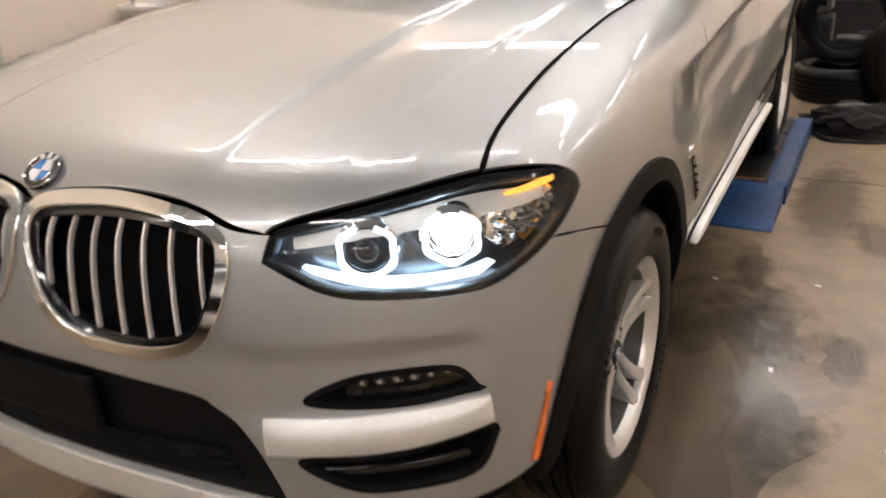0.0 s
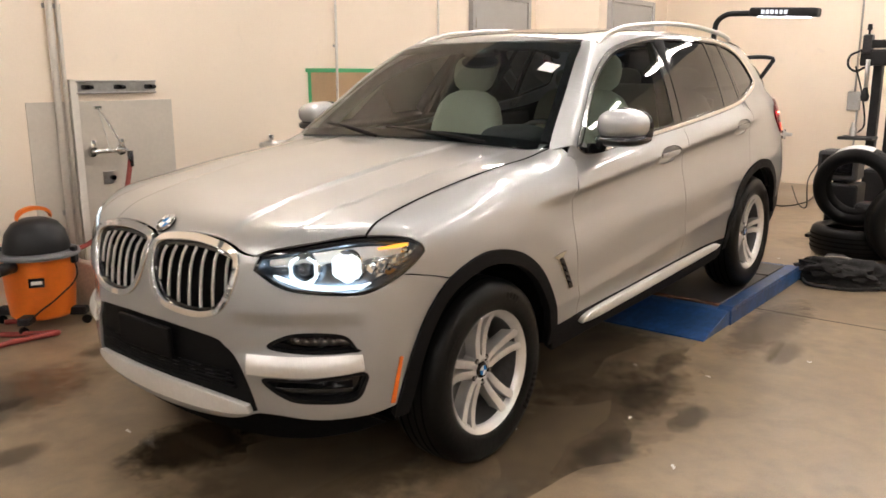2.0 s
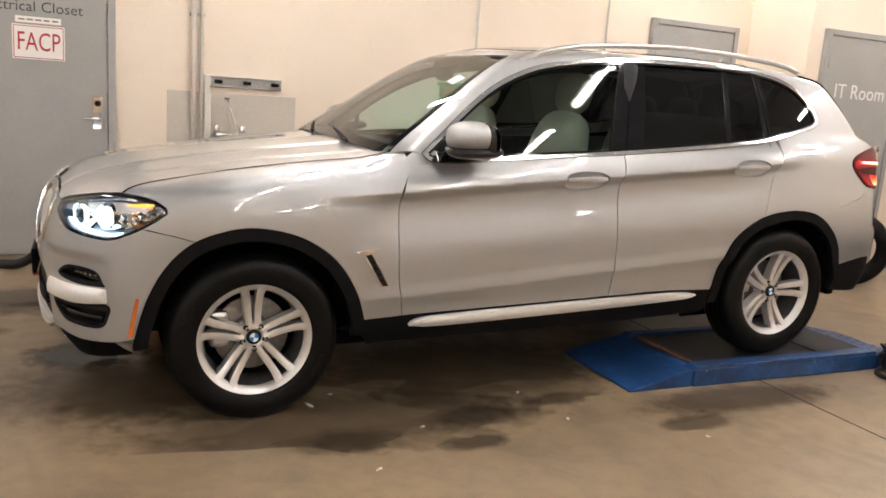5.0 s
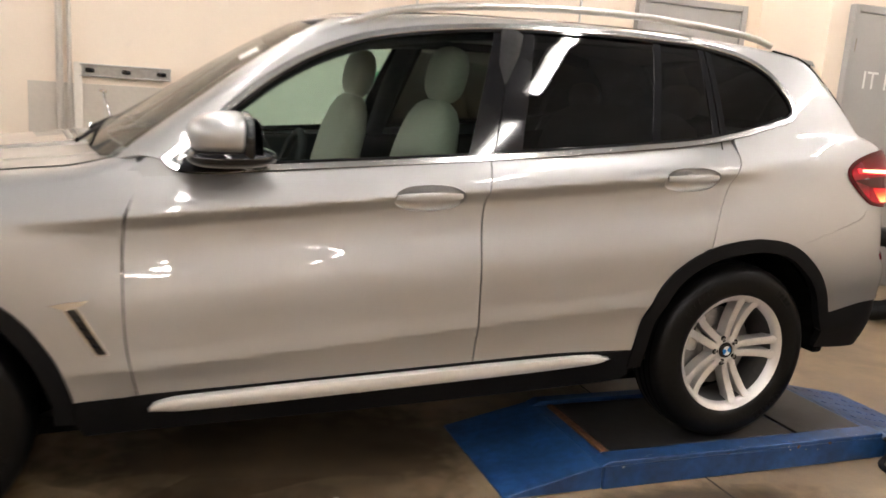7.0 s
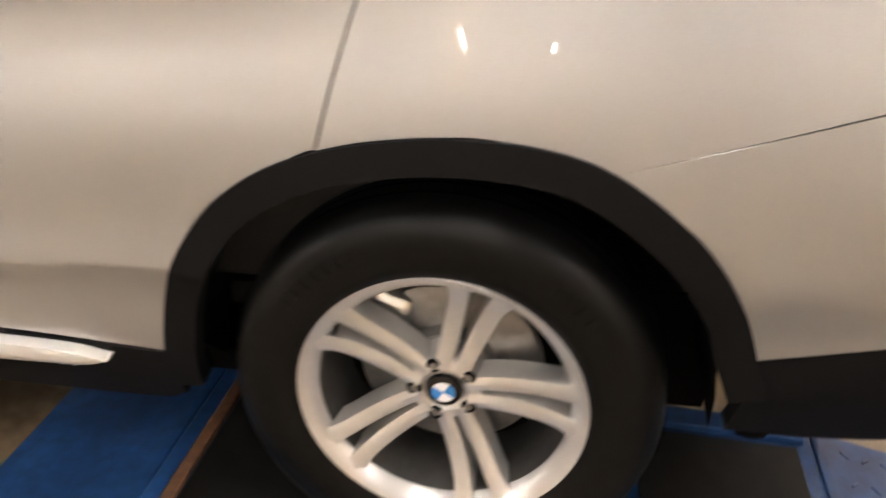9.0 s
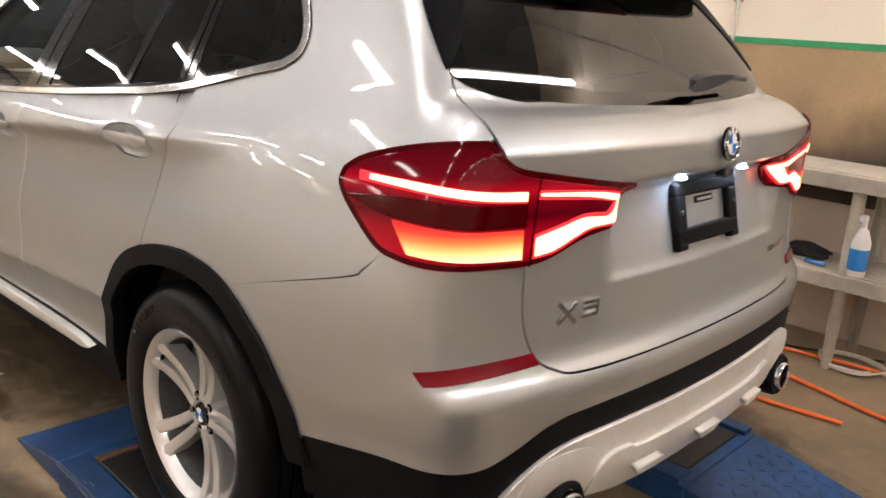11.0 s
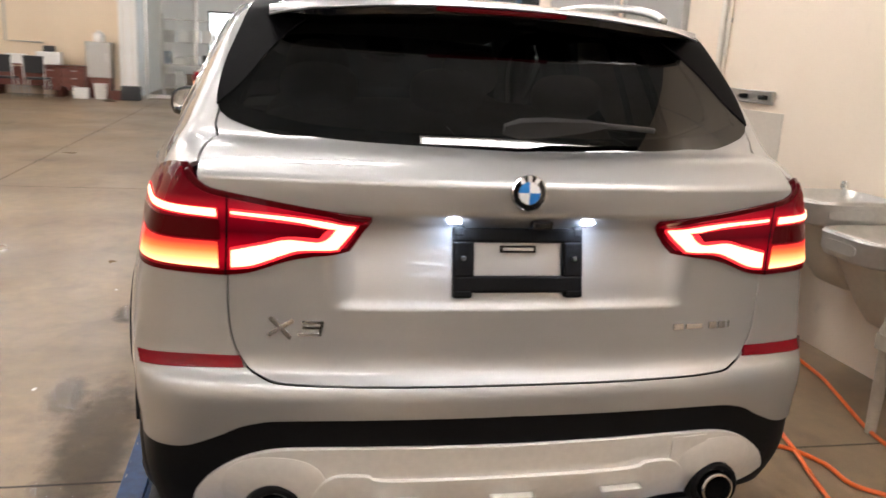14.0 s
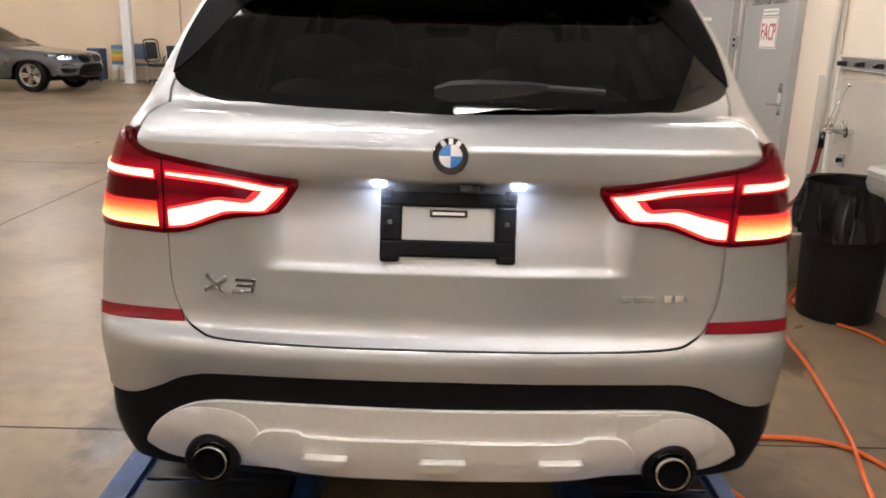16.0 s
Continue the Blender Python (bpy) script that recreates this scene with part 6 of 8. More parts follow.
def steel_door(name, label, x0, x1, top, y, lever_x, hinge_x, words=None, words_z=1.8, ink=DARK_INK, size=.085, ajar=0.0):
    """A painted steel door in its frame, on a wall that faces the car."""
    d = thing(name, label, "door", kind="structure")
    w = .055
    for nm, lo, hi in (("frame_post", x0 - w, x0), ("frame_post", x1, x1 + w)):
        box(nm, (hi - lo, .06, top + w), ((lo + hi) / 2, y - .028, (top + w) / 2), GREY_DOOR, d, .004)
    box("frame_head", (x1 - x0 - .002, .06, w), ((x0 + x1) / 2, y - .028, top + w / 2), GREY_DOOR, d, .004)
    m = Matrix.Translation((hinge_x, y - .022, 0)) @ Matrix.Rotation(ajar, 4, "Z") @ Matrix.Translation((-hinge_x, 0, 0))
    leaf = box("leaf", (x1 - x0 - .008, .044, top - .012), ((x0 + x1) / 2, 0, top / 2 + .002), GREY_DOOR, d, .003)
    leaf.data.transform(m)
    plate = box("lock_plate", (.065, .008, .24), (lever_x, -.026, 1.10), CHROME, leaf, .003)
    lever = tube("lever", [(lever_x, -.03, 1.06), (lever_x, -.07, 1.06), (lever_x - .11 * (1 if lever_x > (x0 + x1) / 2 else -1), -.072, 1.055)], .009, CHROME, leaf, smooth_path=False)
    knob = lathe("keypad", [(0, .01), (.02, .01), (.024, 0)], DULL_STEEL, leaf, "y", (lever_x, -.04, 1.17), 20)
    items = [plate, lever, knob]
    for z in (.25, 1.15, 2.0):
        items.append(tube("hinge", [(hinge_x, -.03, z - .05), (hinge_x, -.03, z + .05)], .009, DULL_STEEL, leaf, smooth_path=False, n=8))
    if words:
        items.append(letters("lettering", words, size, Matrix.Translation(((x0 + x1) / 2, -.0235, words_z)) @ Matrix.Rotation(radians(90), 4, "X"), ink, leaf))
    for o in items:
        o.data.transform(m)
    return d, leaf, m


_, leaf1, _ = steel_door("door_1", "grey painted steel closet door with lever lock", -1.53, -.50, 2.26, WALL_Y, -.575, -1.53, "Electrical Closet", 1.835, DARK_INK, .105)
sign = thing("door_sign", "white sign with red capital letters on the closet door", "sign")
SY = WALL_Y - .0455
box("sign_plate", (.345, .004, .245), (-.965, SY, 1.587), SIGN_WHITE, sign, .0015)
for dx, dz, w, h in ((0, .112, .325, .005), (0, -.112, .325, .005), (-.162, 0, .005, .224), (.162, 0, .005, .224)):
    box("sign_border", (w, .002, h), (-.965 + dx, SY - .0025, 1.587 + dz), RED_INK, sign, 0)
letters("lettering", "FACP", .150, on_north(-.965, 1.585, SY - .003) @ Matrix.Diagonal((.82, 1.25, 1, 1)), RED_INK, sign)
small = thing("small_label", "narrow white label with tiny unreadable print", "label")
box("label_plate", (.30, .003, .045), (-.965, SY, 1.745), SIGN_WHITE, small, .001)
for k in range(5):
    box("print_bar", (.04, .0015, .012), (-1.075 + .055 * k, SY - .002, 1.745), DULL_STEEL, small, 0)
_, leaf2, m2 = steel_door("door_2", "grey painted steel door standing ajar", -2.78, -1.84, 2.26, WALL_Y, -2.70, -1.84, None, ajar=radians(20))
for k in range(11):
    o = box("louvre", (.42, .012, .022), (-2.31, -.028, .32 + .04 * k), GREY_DOOR, leaf2, .002, rot=(35, 0, 0))
    o.data.transform(m2)
for k in range(6):
    o = box("print_bar", (.05, .002, .03), (-2.45 + .06 * k, -.024, 1.70), PALE_INK, leaf2, 0)
    o.data.transform(m2)
steel_door("door_3", "grey painted steel door behind the car", 4.52, 5.50, 2.26, WALL_Y, 5.40, 4.52)
steel_door("door_4", "grey painted steel door with pale lettering", 5.98, 6.97, 2.26, 1.77, 6.85, 5.98, "IT Room", 1.73, PALE_INK, .20)

switch = thing("wall_switch", "steel switch box beside the doors", "switch")
box("switch_box", (.07, .05, .12), (-1.69, WALL_Y - .025, 1.50), ZINC, switch, .004)
for z in (1.475, 1.525):
    box("toggle", (.02, .015, .03), (-1.69, WALL_Y - .055, z), GLOSS_BLACK, switch, .003)

ext = thing("fire_extinguisher", "red fire extinguisher with a yellow tag on the wall", "extinguisher")
RED_PAINT = mat("red_paint", (.55, .02, .015), .25, coat=.6, grain=.05)
YELLOW = mat("yellow_tag", (.80, .52, .03), .6, grain=.05)
lathe("cylinder", [(0, 0), (.075, 0), (.08, .012), (.08, .33), (.07, .37), (.035, .40), (.03, .42)], RED_PAINT, ext, "z", (-1.74, WALL_Y - .10, .70), 32)
lathe("valve", [(.0, .08), (.018, .08), (.022, .05), (.022, .0)], GLOSS_BLACK, ext, "z", (-1.74, WALL_Y - .10, 1.10), 16)
box("squeeze_grip", (.10, .02, .018), (-1.77, WALL_Y - .10, 1.19), GLOSS_BLACK, ext, .005, rot=(0, 12, 0))
tube("nozzle_hose", [(-1.70, WALL_Y - .12, 1.14), (-1.65, WALL_Y - .14, 1.12), (-1.64, WALL_Y - .15, .98), (-1.65, WALL_Y - .16, .85)], .009, GLOSS_BLACK, ext)
box("inspection_tag", (.07, .003, .13), (-1.74, WALL_Y - .185, 1.06), YELLOW, ext, .001, rot=(-12, 0, 8))
box("label_panel", (.09, .003, .12), (-1.72, WALL_Y - .182, .88), SIGN_WHITE, ext, .001)
box("wall_bracket", (.05, .05, .03), (-1.74, WALL_Y - .025, 1.02), GLOSS_BLACK, ext, .004)

# conduits and wall pipes
PIPE_PAINT = mat("pipe_paint", (.70, .66, .59), .5, grain=.05)
for nm, x, r, top in (("wall_pipe", .125, .022, TOP_Z), ("wall_pipe", .185, .014, TOP_Z)):
    p = thing(nm, "cream painted pipe running up the wall", "pipe", group="wall pipes")
    tube("pipe_run", [(x, WALL_Y - r - .004, .02), (x, WALL_Y - r - .004, top - .01)], r, PIPE_PAINT, p, smooth_path=False, n=14)
    for z in (.6, 1.9, 3.2):
        box("pipe_clip", (r * 3, .012, .03), (x, WALL_Y - .008, z), ZINC, p, .002)
trim = thing("corner_trim", "cream painted channel beside the hook rail", "trim")
box("channel", (.05, .03, 1.44), (.235, WALL_Y - .016, .73), PIPE_PAINT, trim, .004)
EMT = mat("conduit_steel", (.62, .60, .55), .4, .5, grain=.08)
for x, pts in ((2.57, [(2.57, .95), (2.57, 2.30), (2.53, 2.46), (2.40, 2.52), (.9, 2.56)]), (3.95, [(3.95, .9), (3.95, 3.8), (3.95, TOP_Z - .02)])):
    c = thing("conduit", "thin steel conduit clipped to the wall", "conduit", group="conduits")
    tube("conduit_run", [(a, WALL_Y - .018, b) for a, b in pts], .011, EMT, c, n=10)
    box("conduit_strap", (.05, .012, .02), (x, WALL_Y - .008, 1.72), ZINC, c, .002)

# hook rail, splash panel, tap and hose
rail = thing("hook_rail", "steel mop rail with three black holders", "rail")
prof = box("rail_plate", (.575, .02, .082), (.535, WALL_Y - .012, 1.40), ZINC, rail, .004)
box("rail_lip", (.575, .03, .012), (.535, WALL_Y - .018, 1.437), ZINC, rail, .003)
box("rail_lip", (.575, .03, .010), (.535, WALL_Y - .018, 1.362), ZINC, rail, .003)
for x in (.31, .535, .76):
    h = box("mop_holder", (.055, .045, .032), (x, WALL_Y - .045, 1.40), GLOSS_BLACK, rail, .008)
    lathe("holder_roller", [(0, .012), (.012, .012), (.014, 0), (.014, -.02)], RUBBER, h, "x", (x + .02, WALL_Y - .07, 1.40), 12)
PANEL_GREY = mat("splash_panel", (.55, .50, .43), .42, grain=.04, blotch=.08, blotch_scale=2)
box("splash_panel", (1.02, .006, 1.06), (.44, WALL_Y - .004, .78), PANEL_GREY, tagged(thing("splash_board", "dull beige splash board fixed to the wall", "panel"), ""), .002)
tap = thing("service_tap", "chrome wall tap with brace and red hose spout", "tap")
for x in (.31, .51):
    lathe("tap_flange", [(0, .05), (.018, .05), (.02, .03), (.034, .008), (.036, 0)], CHROME, tap, "y", (x, WALL_Y - .055, .985), 20)
    lathe("tap_handle", [(.0, .05), (.012, .05), (.02, .035), (.018, .0)], CHROME, tap, "z", (x, WALL_Y - .07, 1.01), 12)
    tube("tap_inlet", [(x, WALL_Y - .02, .985), (x, WALL_Y - .09, .985)], .014, CHROME, tap, smooth_path=False)
tube("tap_body", [(.31, WALL_Y - .09, .985), (.51, WALL_Y - .09, .985)], .017, CHROME, tap, smooth_path=False)
tube("spout", [(.41, WALL_Y - .09, .985), (.44, WALL_Y - .14, .995), (.48, WALL_Y - .18, .99), (.495, WALL_Y - .19, .94)], .012, CHROME, tap)
tube("brace", [(.39, WALL_Y - .02, 1.265), (.47, WALL_Y - .17, 1.0)], .006, CHROME, tap, smooth_path=False)
tube("brace_wire", [(.39, WALL_Y - .02, 1.265), (.41, WALL_Y - .09, 1.0)], .003, STEEL, tap, smooth_path=False)
box("brace_anchor", (.05, .02, .02), (.39, WALL_Y - .012, 1.268), CHROME, tap, .004)
outlet = thing("wall_bracket", "small steel bracket with black knob under the tap", "bracket")
box("bracket_plate", (.07, .012, .085), (.425, WALL_Y - .012, .80), ZINC, outlet, .003)
lathe("bracket_knob", [(0, .03), (.015, .03), (.018, 0)], GLOSS_BLACK, outlet, "y", (.445, WALL_Y - .05, .80), 14)
HOSE_RED = mat("red_hose_rubber", (.28, .045, .035), .45, grain=.15, scale=60)
hose = thing("red_hose", "dull red rubber hose hanging from the tap", "hose")
tube("hose_run", [(.495, WALL_Y - .19, .95), (.475, WALL_Y - .19, .84), (.44, WALL_Y - .19, .72), (.37, WALL_Y - .19, .60), (.26, WALL_Y - .20, .49), (.15, WALL_Y - .22, .42), (.02, WALL_Y - .26, .38), (-.10, WALL_Y - .28, .20), (-.20, WALL_Y - .25, .018), (-.42, WALL_Y - .20, .018)], .016, HOSE_RED, hose, n=12)
tube("hose_cuff", [(.495, WALL_Y - .19, .985), (.494, WALL_Y - .19, .88)], .020, GLOSS_BLACK, hose, smooth_path=False)
BASIN = mat("terrazzo_basin", (.50, .42, .33), .5, grain=.2, scale=70, blotch=.15)
mop = thing("mop_sink", "beige floor basin against the wall", "sink")
for lo, hi in (((.02, 1.98, 0), (.56, 2.04, .33)), ((.02, 2.042, 0), (.08, 2.565, .33)), ((.50, 2.042, 0), (.56, 2.565, .33)), ((.082, 2.042, 0), (.498, 2.565, .10))):
    box("basin_side", [b - a for a, b in zip(lo, hi)], [(a + b) / 2 for a, b in zip(lo, hi)], BASIN, mop, .012)

# orange wet vacuum
ORANGE = mat("orange_plastic", (.78, .17, .015), .38, grain=.05, blotch=.08)
CHARCOAL = mat("charcoal_plastic", (.010, .010, .011), .42, spec=.3, grain=.2, scale=120)
GREY_PLASTIC = mat("grey_plastic", (.17, .17, .175), .5, grain=.1)
vac = thing("wet_vacuum", "orange workshop vacuum with a black motor head", "vacuum", Matrix.Translation((-.25, 2.22, 0)))
drum = lathe("drum", [(0, .065), (.165, .065), (.180, .08), (.192, .20), (.205, .42), (.207, .44), (.0, .44)], ORANGE, vac, n=40)
lathe("lid_rim", [(.0, .47), (.23, .455), (.238, .445), (.236, .43), (.212, .425)], GREY_PLASTIC, vac, n=40)
lathe("motor_head", [(.0, .655), (.07, .65), (.125, .625), (.165, .57), (.182, .50), (.185, .462)], CHARCOAL, vac, n=32)
loft("handle", [[(math.cos(a) * .10 + 0, -.02, .645 + .055 * math.sin(a) + d) for d in (0,)] + [(math.cos(a) * .10, .02, .645 + .055 * math.sin(a)), (math.cos(a) * .10, .02, .667 + .055 * math.sin(a)), (math.cos(a) * .10, -.02, .667 + .055 * math.sin(a))] for a in np.linspace(math.pi, 0, 9)], ORANGE, vac)
box("latch", (.05, .03, .10), (.14, -.165, .43), CHARCOAL, vac, .006, rot=(0, 0, 40))
box("latch", (.05, .03, .10), (-.16, .15, .43), CHARCOAL, vac, .006, rot=(0, 0, 45))
tube("hose_port", [(-.18, -.08, .40), (-.30, -.14, .40)], .036, CHARCOAL, vac, smooth_path=False, n=16)
box("vac_badge", (.085, .006, .055), (-.10, -.172, .30), GLOSS_BLACK, vac, .002, rot=(0, 0, -30))
box("badge_bar", (.06, .004, .02), (-.101, -.176, .30), SIGN_WHITE, vac, .001, rot=(0, 0, -30))
for k in range(4):
    a = radians(40 + 90 * k)
    foot = box("caster_arm", (.10, .07, .05), (.215 * math.cos(a), .215 * math.sin(a), .085), CHARCOAL, vac, .012, rot=(0, 0, 40 + 90 * k))
    lathe("caster_wheel", [(0, -.012), (.026, -.012), (.028, 0), (.026, .012), (0, .012)], RUBBER, foot, "y", (.255 * math.cos(a), .255 * math.sin(a), .0285), 16)
tube("vac_cord", [(.15, -.12, .44), (.13, -.19, .30), (0, -.205, .20), (-.12, -.20, .13), (-.2, -.18, .06)], .005, CHARCOAL, vac)
vh = thing("vacuum_hose", "black ribbed vacuum hose on the floor", "hose")
tube("hose_run", [(-.55, 2.08, .40), (-.72, 2.0, .36), (-.9, 1.98, .2), (-1.1, 2.05, .045), (-1.4, 2.2, .04)], .034, CHARCOAL, vh, n=14)
rh = thing("red_hose", "dull red rubber hose lying on the floor", "hose")
tube("hose_run", [(-.62, 2.25, .018), (-.50, 2.10, .018), (-.40, 2.0, .018), (-.32, 1.92, .018), (-.60, 1.95, .018), (-1.0, 1.85, .018)], .016, HOSE_RED, rh, n=10)

# cans, tubs and bench
BAG = mat("bin_liner", (.008, .008, .009), .16, spec=.6, grain=.3, scale=8)


def liner(name, at, r0, r1, h, material, parent, seed, folds=.012):
    """A crumpled bag skirt round a rim."""
    rnd = random.Random(seed)
    ph = [rnd.uniform(0, 6.28) for _ in range(6)]
    rows = []
    for i in range(9):
        t = i / 8
        row = []
        for k in range(56):
            a = 2 * math.pi * k / 56
            w = sum(math.sin((5 + 4 * j) * a + ph[j] + 2.2 * t * (j - 2)) for j in range(5)) / 5
            r = r0 + (r1 - r0) * t + folds * w * (1 + 1.5 * t)
            row.append((at[0] + r * math.cos(a), at[1] + r * math.sin(a), at[2] - h * t + .012 * math.sin(3 * a + ph[5]) * t))
        rows.append(row)
    return part(name, [v for r in rows for v in r], [(i * 56 + k, i * 56 + (k + 1) % 56, (i + 1) * 56 + (k + 1) % 56, (i + 1) * 56 + k) for i in range(8) for k in range(56)], material, parent)


bin_ = thing("rubbish_bin", "tall black plastic bin with a crumpled black liner", "bin", Matrix.Translation((1.16, 2.29, 0)))
lathe("bin_body", [(0, .004), (.205, .004), (.21, .02), (.245, .74), (.25, .76), (.24, .76), (.2, .03), (0, .03)], GLOSS_BLACK, bin_, n=40).data.materials[0] = CHARCOAL
liner("bin_liner", (0, 0, .79), .252, .272, .30, BAG, bin_, 3, .022)
lathe("liner_mouth", [(.252, .79), (.238, .782), (.215, .5), (0, .45)], BAG, bin_, n=40)
pail = thing("steel_drum", "small black steel drum with a lid", "drum", Matrix.Translation((.72, 2.02, 0)))
lathe("drum_body", [(0, .003), (.14, .003), (.145, .01), (.145, .12), (.148, .125), (.145, .13), (.145, .25), (.148, .255), (.145, .26), (.145, .375), (.15, .385), (.146, .39)], GLOSS_BLACK, pail, n=36)
lathe("drum_lid", [(.146, .390), (.14, .382), (.06, .380), (.05, .386), (0, .386)], STEEL, pail, n=36)
TUB = mat("fountain_steel", (.58, .56, .53), .34, .75, grain=.06, blotch=.10, blotch_scale=6)
APRON = mat("fountain_apron_paint", (.56, .50, .41), .45, grain=.05, blotch=.08)


def rounded(w, d, z, y0=0.0, n=40, power=4.0):
    """A ring of points: a rounded rectangle w wide and d deep at the height z."""
    out = []
    for k in range(n):
        a = 2 * math.pi * k / n
        c, q = math.cos(a), math.sin(a)
        out.append((w / 2 * math.copysign(abs(c)**(2 / power), c), y0 + d / 2 * math.copysign(abs(q)**(2 / power), q), z))
    return out


for x, z in ((1.87, .955), (2.31, .845)):
    t = thing("drinking_fountain", "stainless steel wall drinking fountain with a beige apron", "fountain", Matrix.Translation((x, WALL_Y - .27, 0)), "drinking fountains")
    loft("basin", [rounded(w, d, z + h) for w, d, h in ((.36, .44, -.130), (.42, .50, -.118), (.445, .525, -.090), (.45, .53, -.028), (.455, .535, -.022), (.455, .535, -.012), (.445, .525, -.008), (.44, .52, .0), (.41, .49, .004), (.395, .475, -.002), (.36, .44, -.03), (.26, .32, -.06), (.05, .06, -.072))], TUB, t, sharp=35)
    for y0, w, d in ((-.2645, .22, .012),):
        loft("push_bar", [[(px, y0 - .006 * k, pz) for px, _, pz in [(w / 2 * math.copysign(abs(math.cos(a))**.4, math.cos(a)), 0, z - .060 + .026 * math.copysign(abs(math.sin(a))**.6, math.sin(a))) for a in np.linspace(0, 2 * math.pi, 28, endpoint=False)]] for k in (0, 1, 1.6)], TUB, t)
    for sx in (-1, 1):
        o = loft("side_push_bar", [[(sx * (.2245 + .005 * k), .13 * math.copysign(abs(math.cos(a))**.4, math.cos(a)) - .06, z - .060 + .024 * math.copysign(abs(math.sin(a))**.6, math.sin(a))) for a in np.linspace(0, 2 * math.pi, 28, endpoint=False)] for k in (0, 1, 1.6)], TUB, t)
    tube("bubbler", [(-.13, .16, z - .03), (-.13, .16, z + .035), (-.115, .14, z + .05)], .013, CHROME, t)
    lathe("bubbler_guard", [(0, .065), (.016, .06), (.022, .04), (.022, .022)], CHROME, t, "z", (-.13, .16, z), 16)
    lathe("drain", [(0, .002), (.028, .002), (.032, 0)], STEEL, t, "z", (0, 0, z - .072), 20)
    loft("apron", [rounded(w, d, z + h, .27 - d / 2 - .002) for w, d, h in ((.38, .46, -.128), (.36, .40, -.22), (.33, .30, -.38), (.31, .22, -.47), (.29, .20, -.48))], APRON, t, sharp=30)

WOODISH = mat("shelf_resin", (.43, .38, .31), .55, grain=.10, scale=25, blotch=.2, blotch_scale=4)
bench2 = thing("shelf_bench", "dusty grey slatted plastic shelf bench", "shelf")
BX0, BX1, BY0, BY1 = 2.62, 4.25, 2.06, 2.50
for z in (.945, .475):
    box("shelf_apron", (BX1 - BX0, .025, .075), ((BX0 + BX1) / 2, BY0, z - .035), WOODISH, bench2, .006)
    box("shelf_apron", (BX1 - BX0, .025, .075), ((BX0 + BX1) / 2, BY1, z - .035), WOODISH, bench2, .006)
    for x in (BX0, BX1):
        box("shelf_end", (.025, BY1 - BY0 - .026, .075), (x + (.0125 if x == BX0 else -.0125), (BY0 + BY1) / 2, z - .035), WOODISH, bench2, .006)
    for k in range(9):
        y = BY0 + .03 + (BY1 - BY0 - .06) * k / 8
        box("shelf_slat", (BX1 - BX0 - .06, .034, .016), ((BX0 + BX1) / 2, y, z), WOODISH, bench2, .004)
for x in (BX0 + .03, 3.52, BX1 - .03):
    for y in (BY0 + .03, BY1 - .03):
        lathe("shelf_leg", [(0, 0), (.024, 0), (.030, .40), (.040, .43), (.040, .50), (.028, .52), (.030, .86), (.036, .90), (0, .90)], WOODISH, bench2, "z", (x, y, .002), 14)
CARD = mat("cardboard", (.42, .28, .155), .75, grain=.08, scale=60, blotch=.22, blotch_scale=1.6)
nt_c = CARD.node_tree
co_c, sep_c, wob_c, add_c, ramp_c, mix_c = (nt_c.nodes.new("ShaderNode" + k) for k in ("TexCoord", "SeparateXYZ", "TexNoise", "Math", "MapRange", "Mix"))
mix_c.data_type = "RGBA"
wob_c.inputs["Scale"].default_value, wob_c.inputs["Detail"].default_value = 2.4, 7
add_c.operation = "MULTIPLY_ADD"
add_c.inputs[1].default_value = .55
nt_c.links.new(co_c.outputs["Object"], wob_c.inputs["Vector"])
nt_c.links.new(co_c.outputs["Object"], sep_c.inputs[0])
nt_c.links.new(wob_c.outputs["Fac"], add_c.inputs[0])
nt_c.links.new(sep_c.outputs["Z"], add_c.inputs[2])
ramp_c.inputs[1].default_value, ramp_c.inputs[2].default_value, ramp_c.inputs[3].default_value, ramp_c.inputs[4].default_value = 1.20, 1.52, .93, 0.0
nt_c.links.new(add_c.outputs[0], ramp_c.inputs[0])
nt_c.links.new(ramp_c.outputs[0], mix_c.inputs[0])
nt_c.links.new(nt_c.nodes["Principled BSDF"].inputs["Base Color"].links[0].from_socket, mix_c.inputs[6])
mix_c.inputs[7].default_value = (.035, .024, .018, 1)      # scorch along the bench
nt_c.links.new(mix_c.outputs[2], nt_c.nodes["Principled BSDF"].inputs["Base Color"])
GREEN = mat("green_tape", (.035, .30, .11), .5, grain=.1)
card = thing("cardboard_shield", "brown cardboard sheet edged with green tape, sooted low down", "cardboard")
box("board", (2.05, .006, .80), (3.28, WALL_Y - .005, 1.12), CARD, card, .001)
for nm, sz, at in (("tape", (2.12, .003, .034), (3.28, WALL_Y - .0105, 1.515)), ("tape", (.034, .003, .80), (2.262, WALL_Y - .0105, 1.10)), ("tape", (.034, .003, .80), (4.30, WALL_Y - .0105, 1.10)), ("tape", (.6, .003, .034), (2.55, WALL_Y - .0105, .735))):
    box(nm, sz, at, GREEN, card, .0008)
bottle = thing("spray_bottle", "white spray bottle with a blue label", "bottle", Matrix.Translation((3.56, 2.10, .483)) )
lathe("bottle_body", [(0, 0), (.042, 0), (.046, .01), (.046, .16), (.03, .21), (.014, .23), (.014, .26), (0, .26)], SIGN_WHITE, bottle, n=24)
lathe("bottle_label", [(.0465, .03), (.047, .032), (.047, .13), (.0465, .132)], BLUE_ENAMEL, bottle, n=24)
box("trigger", (.03, .05, .03), (0, -.015, .275), SIGN_WHITE, bottle, .006)
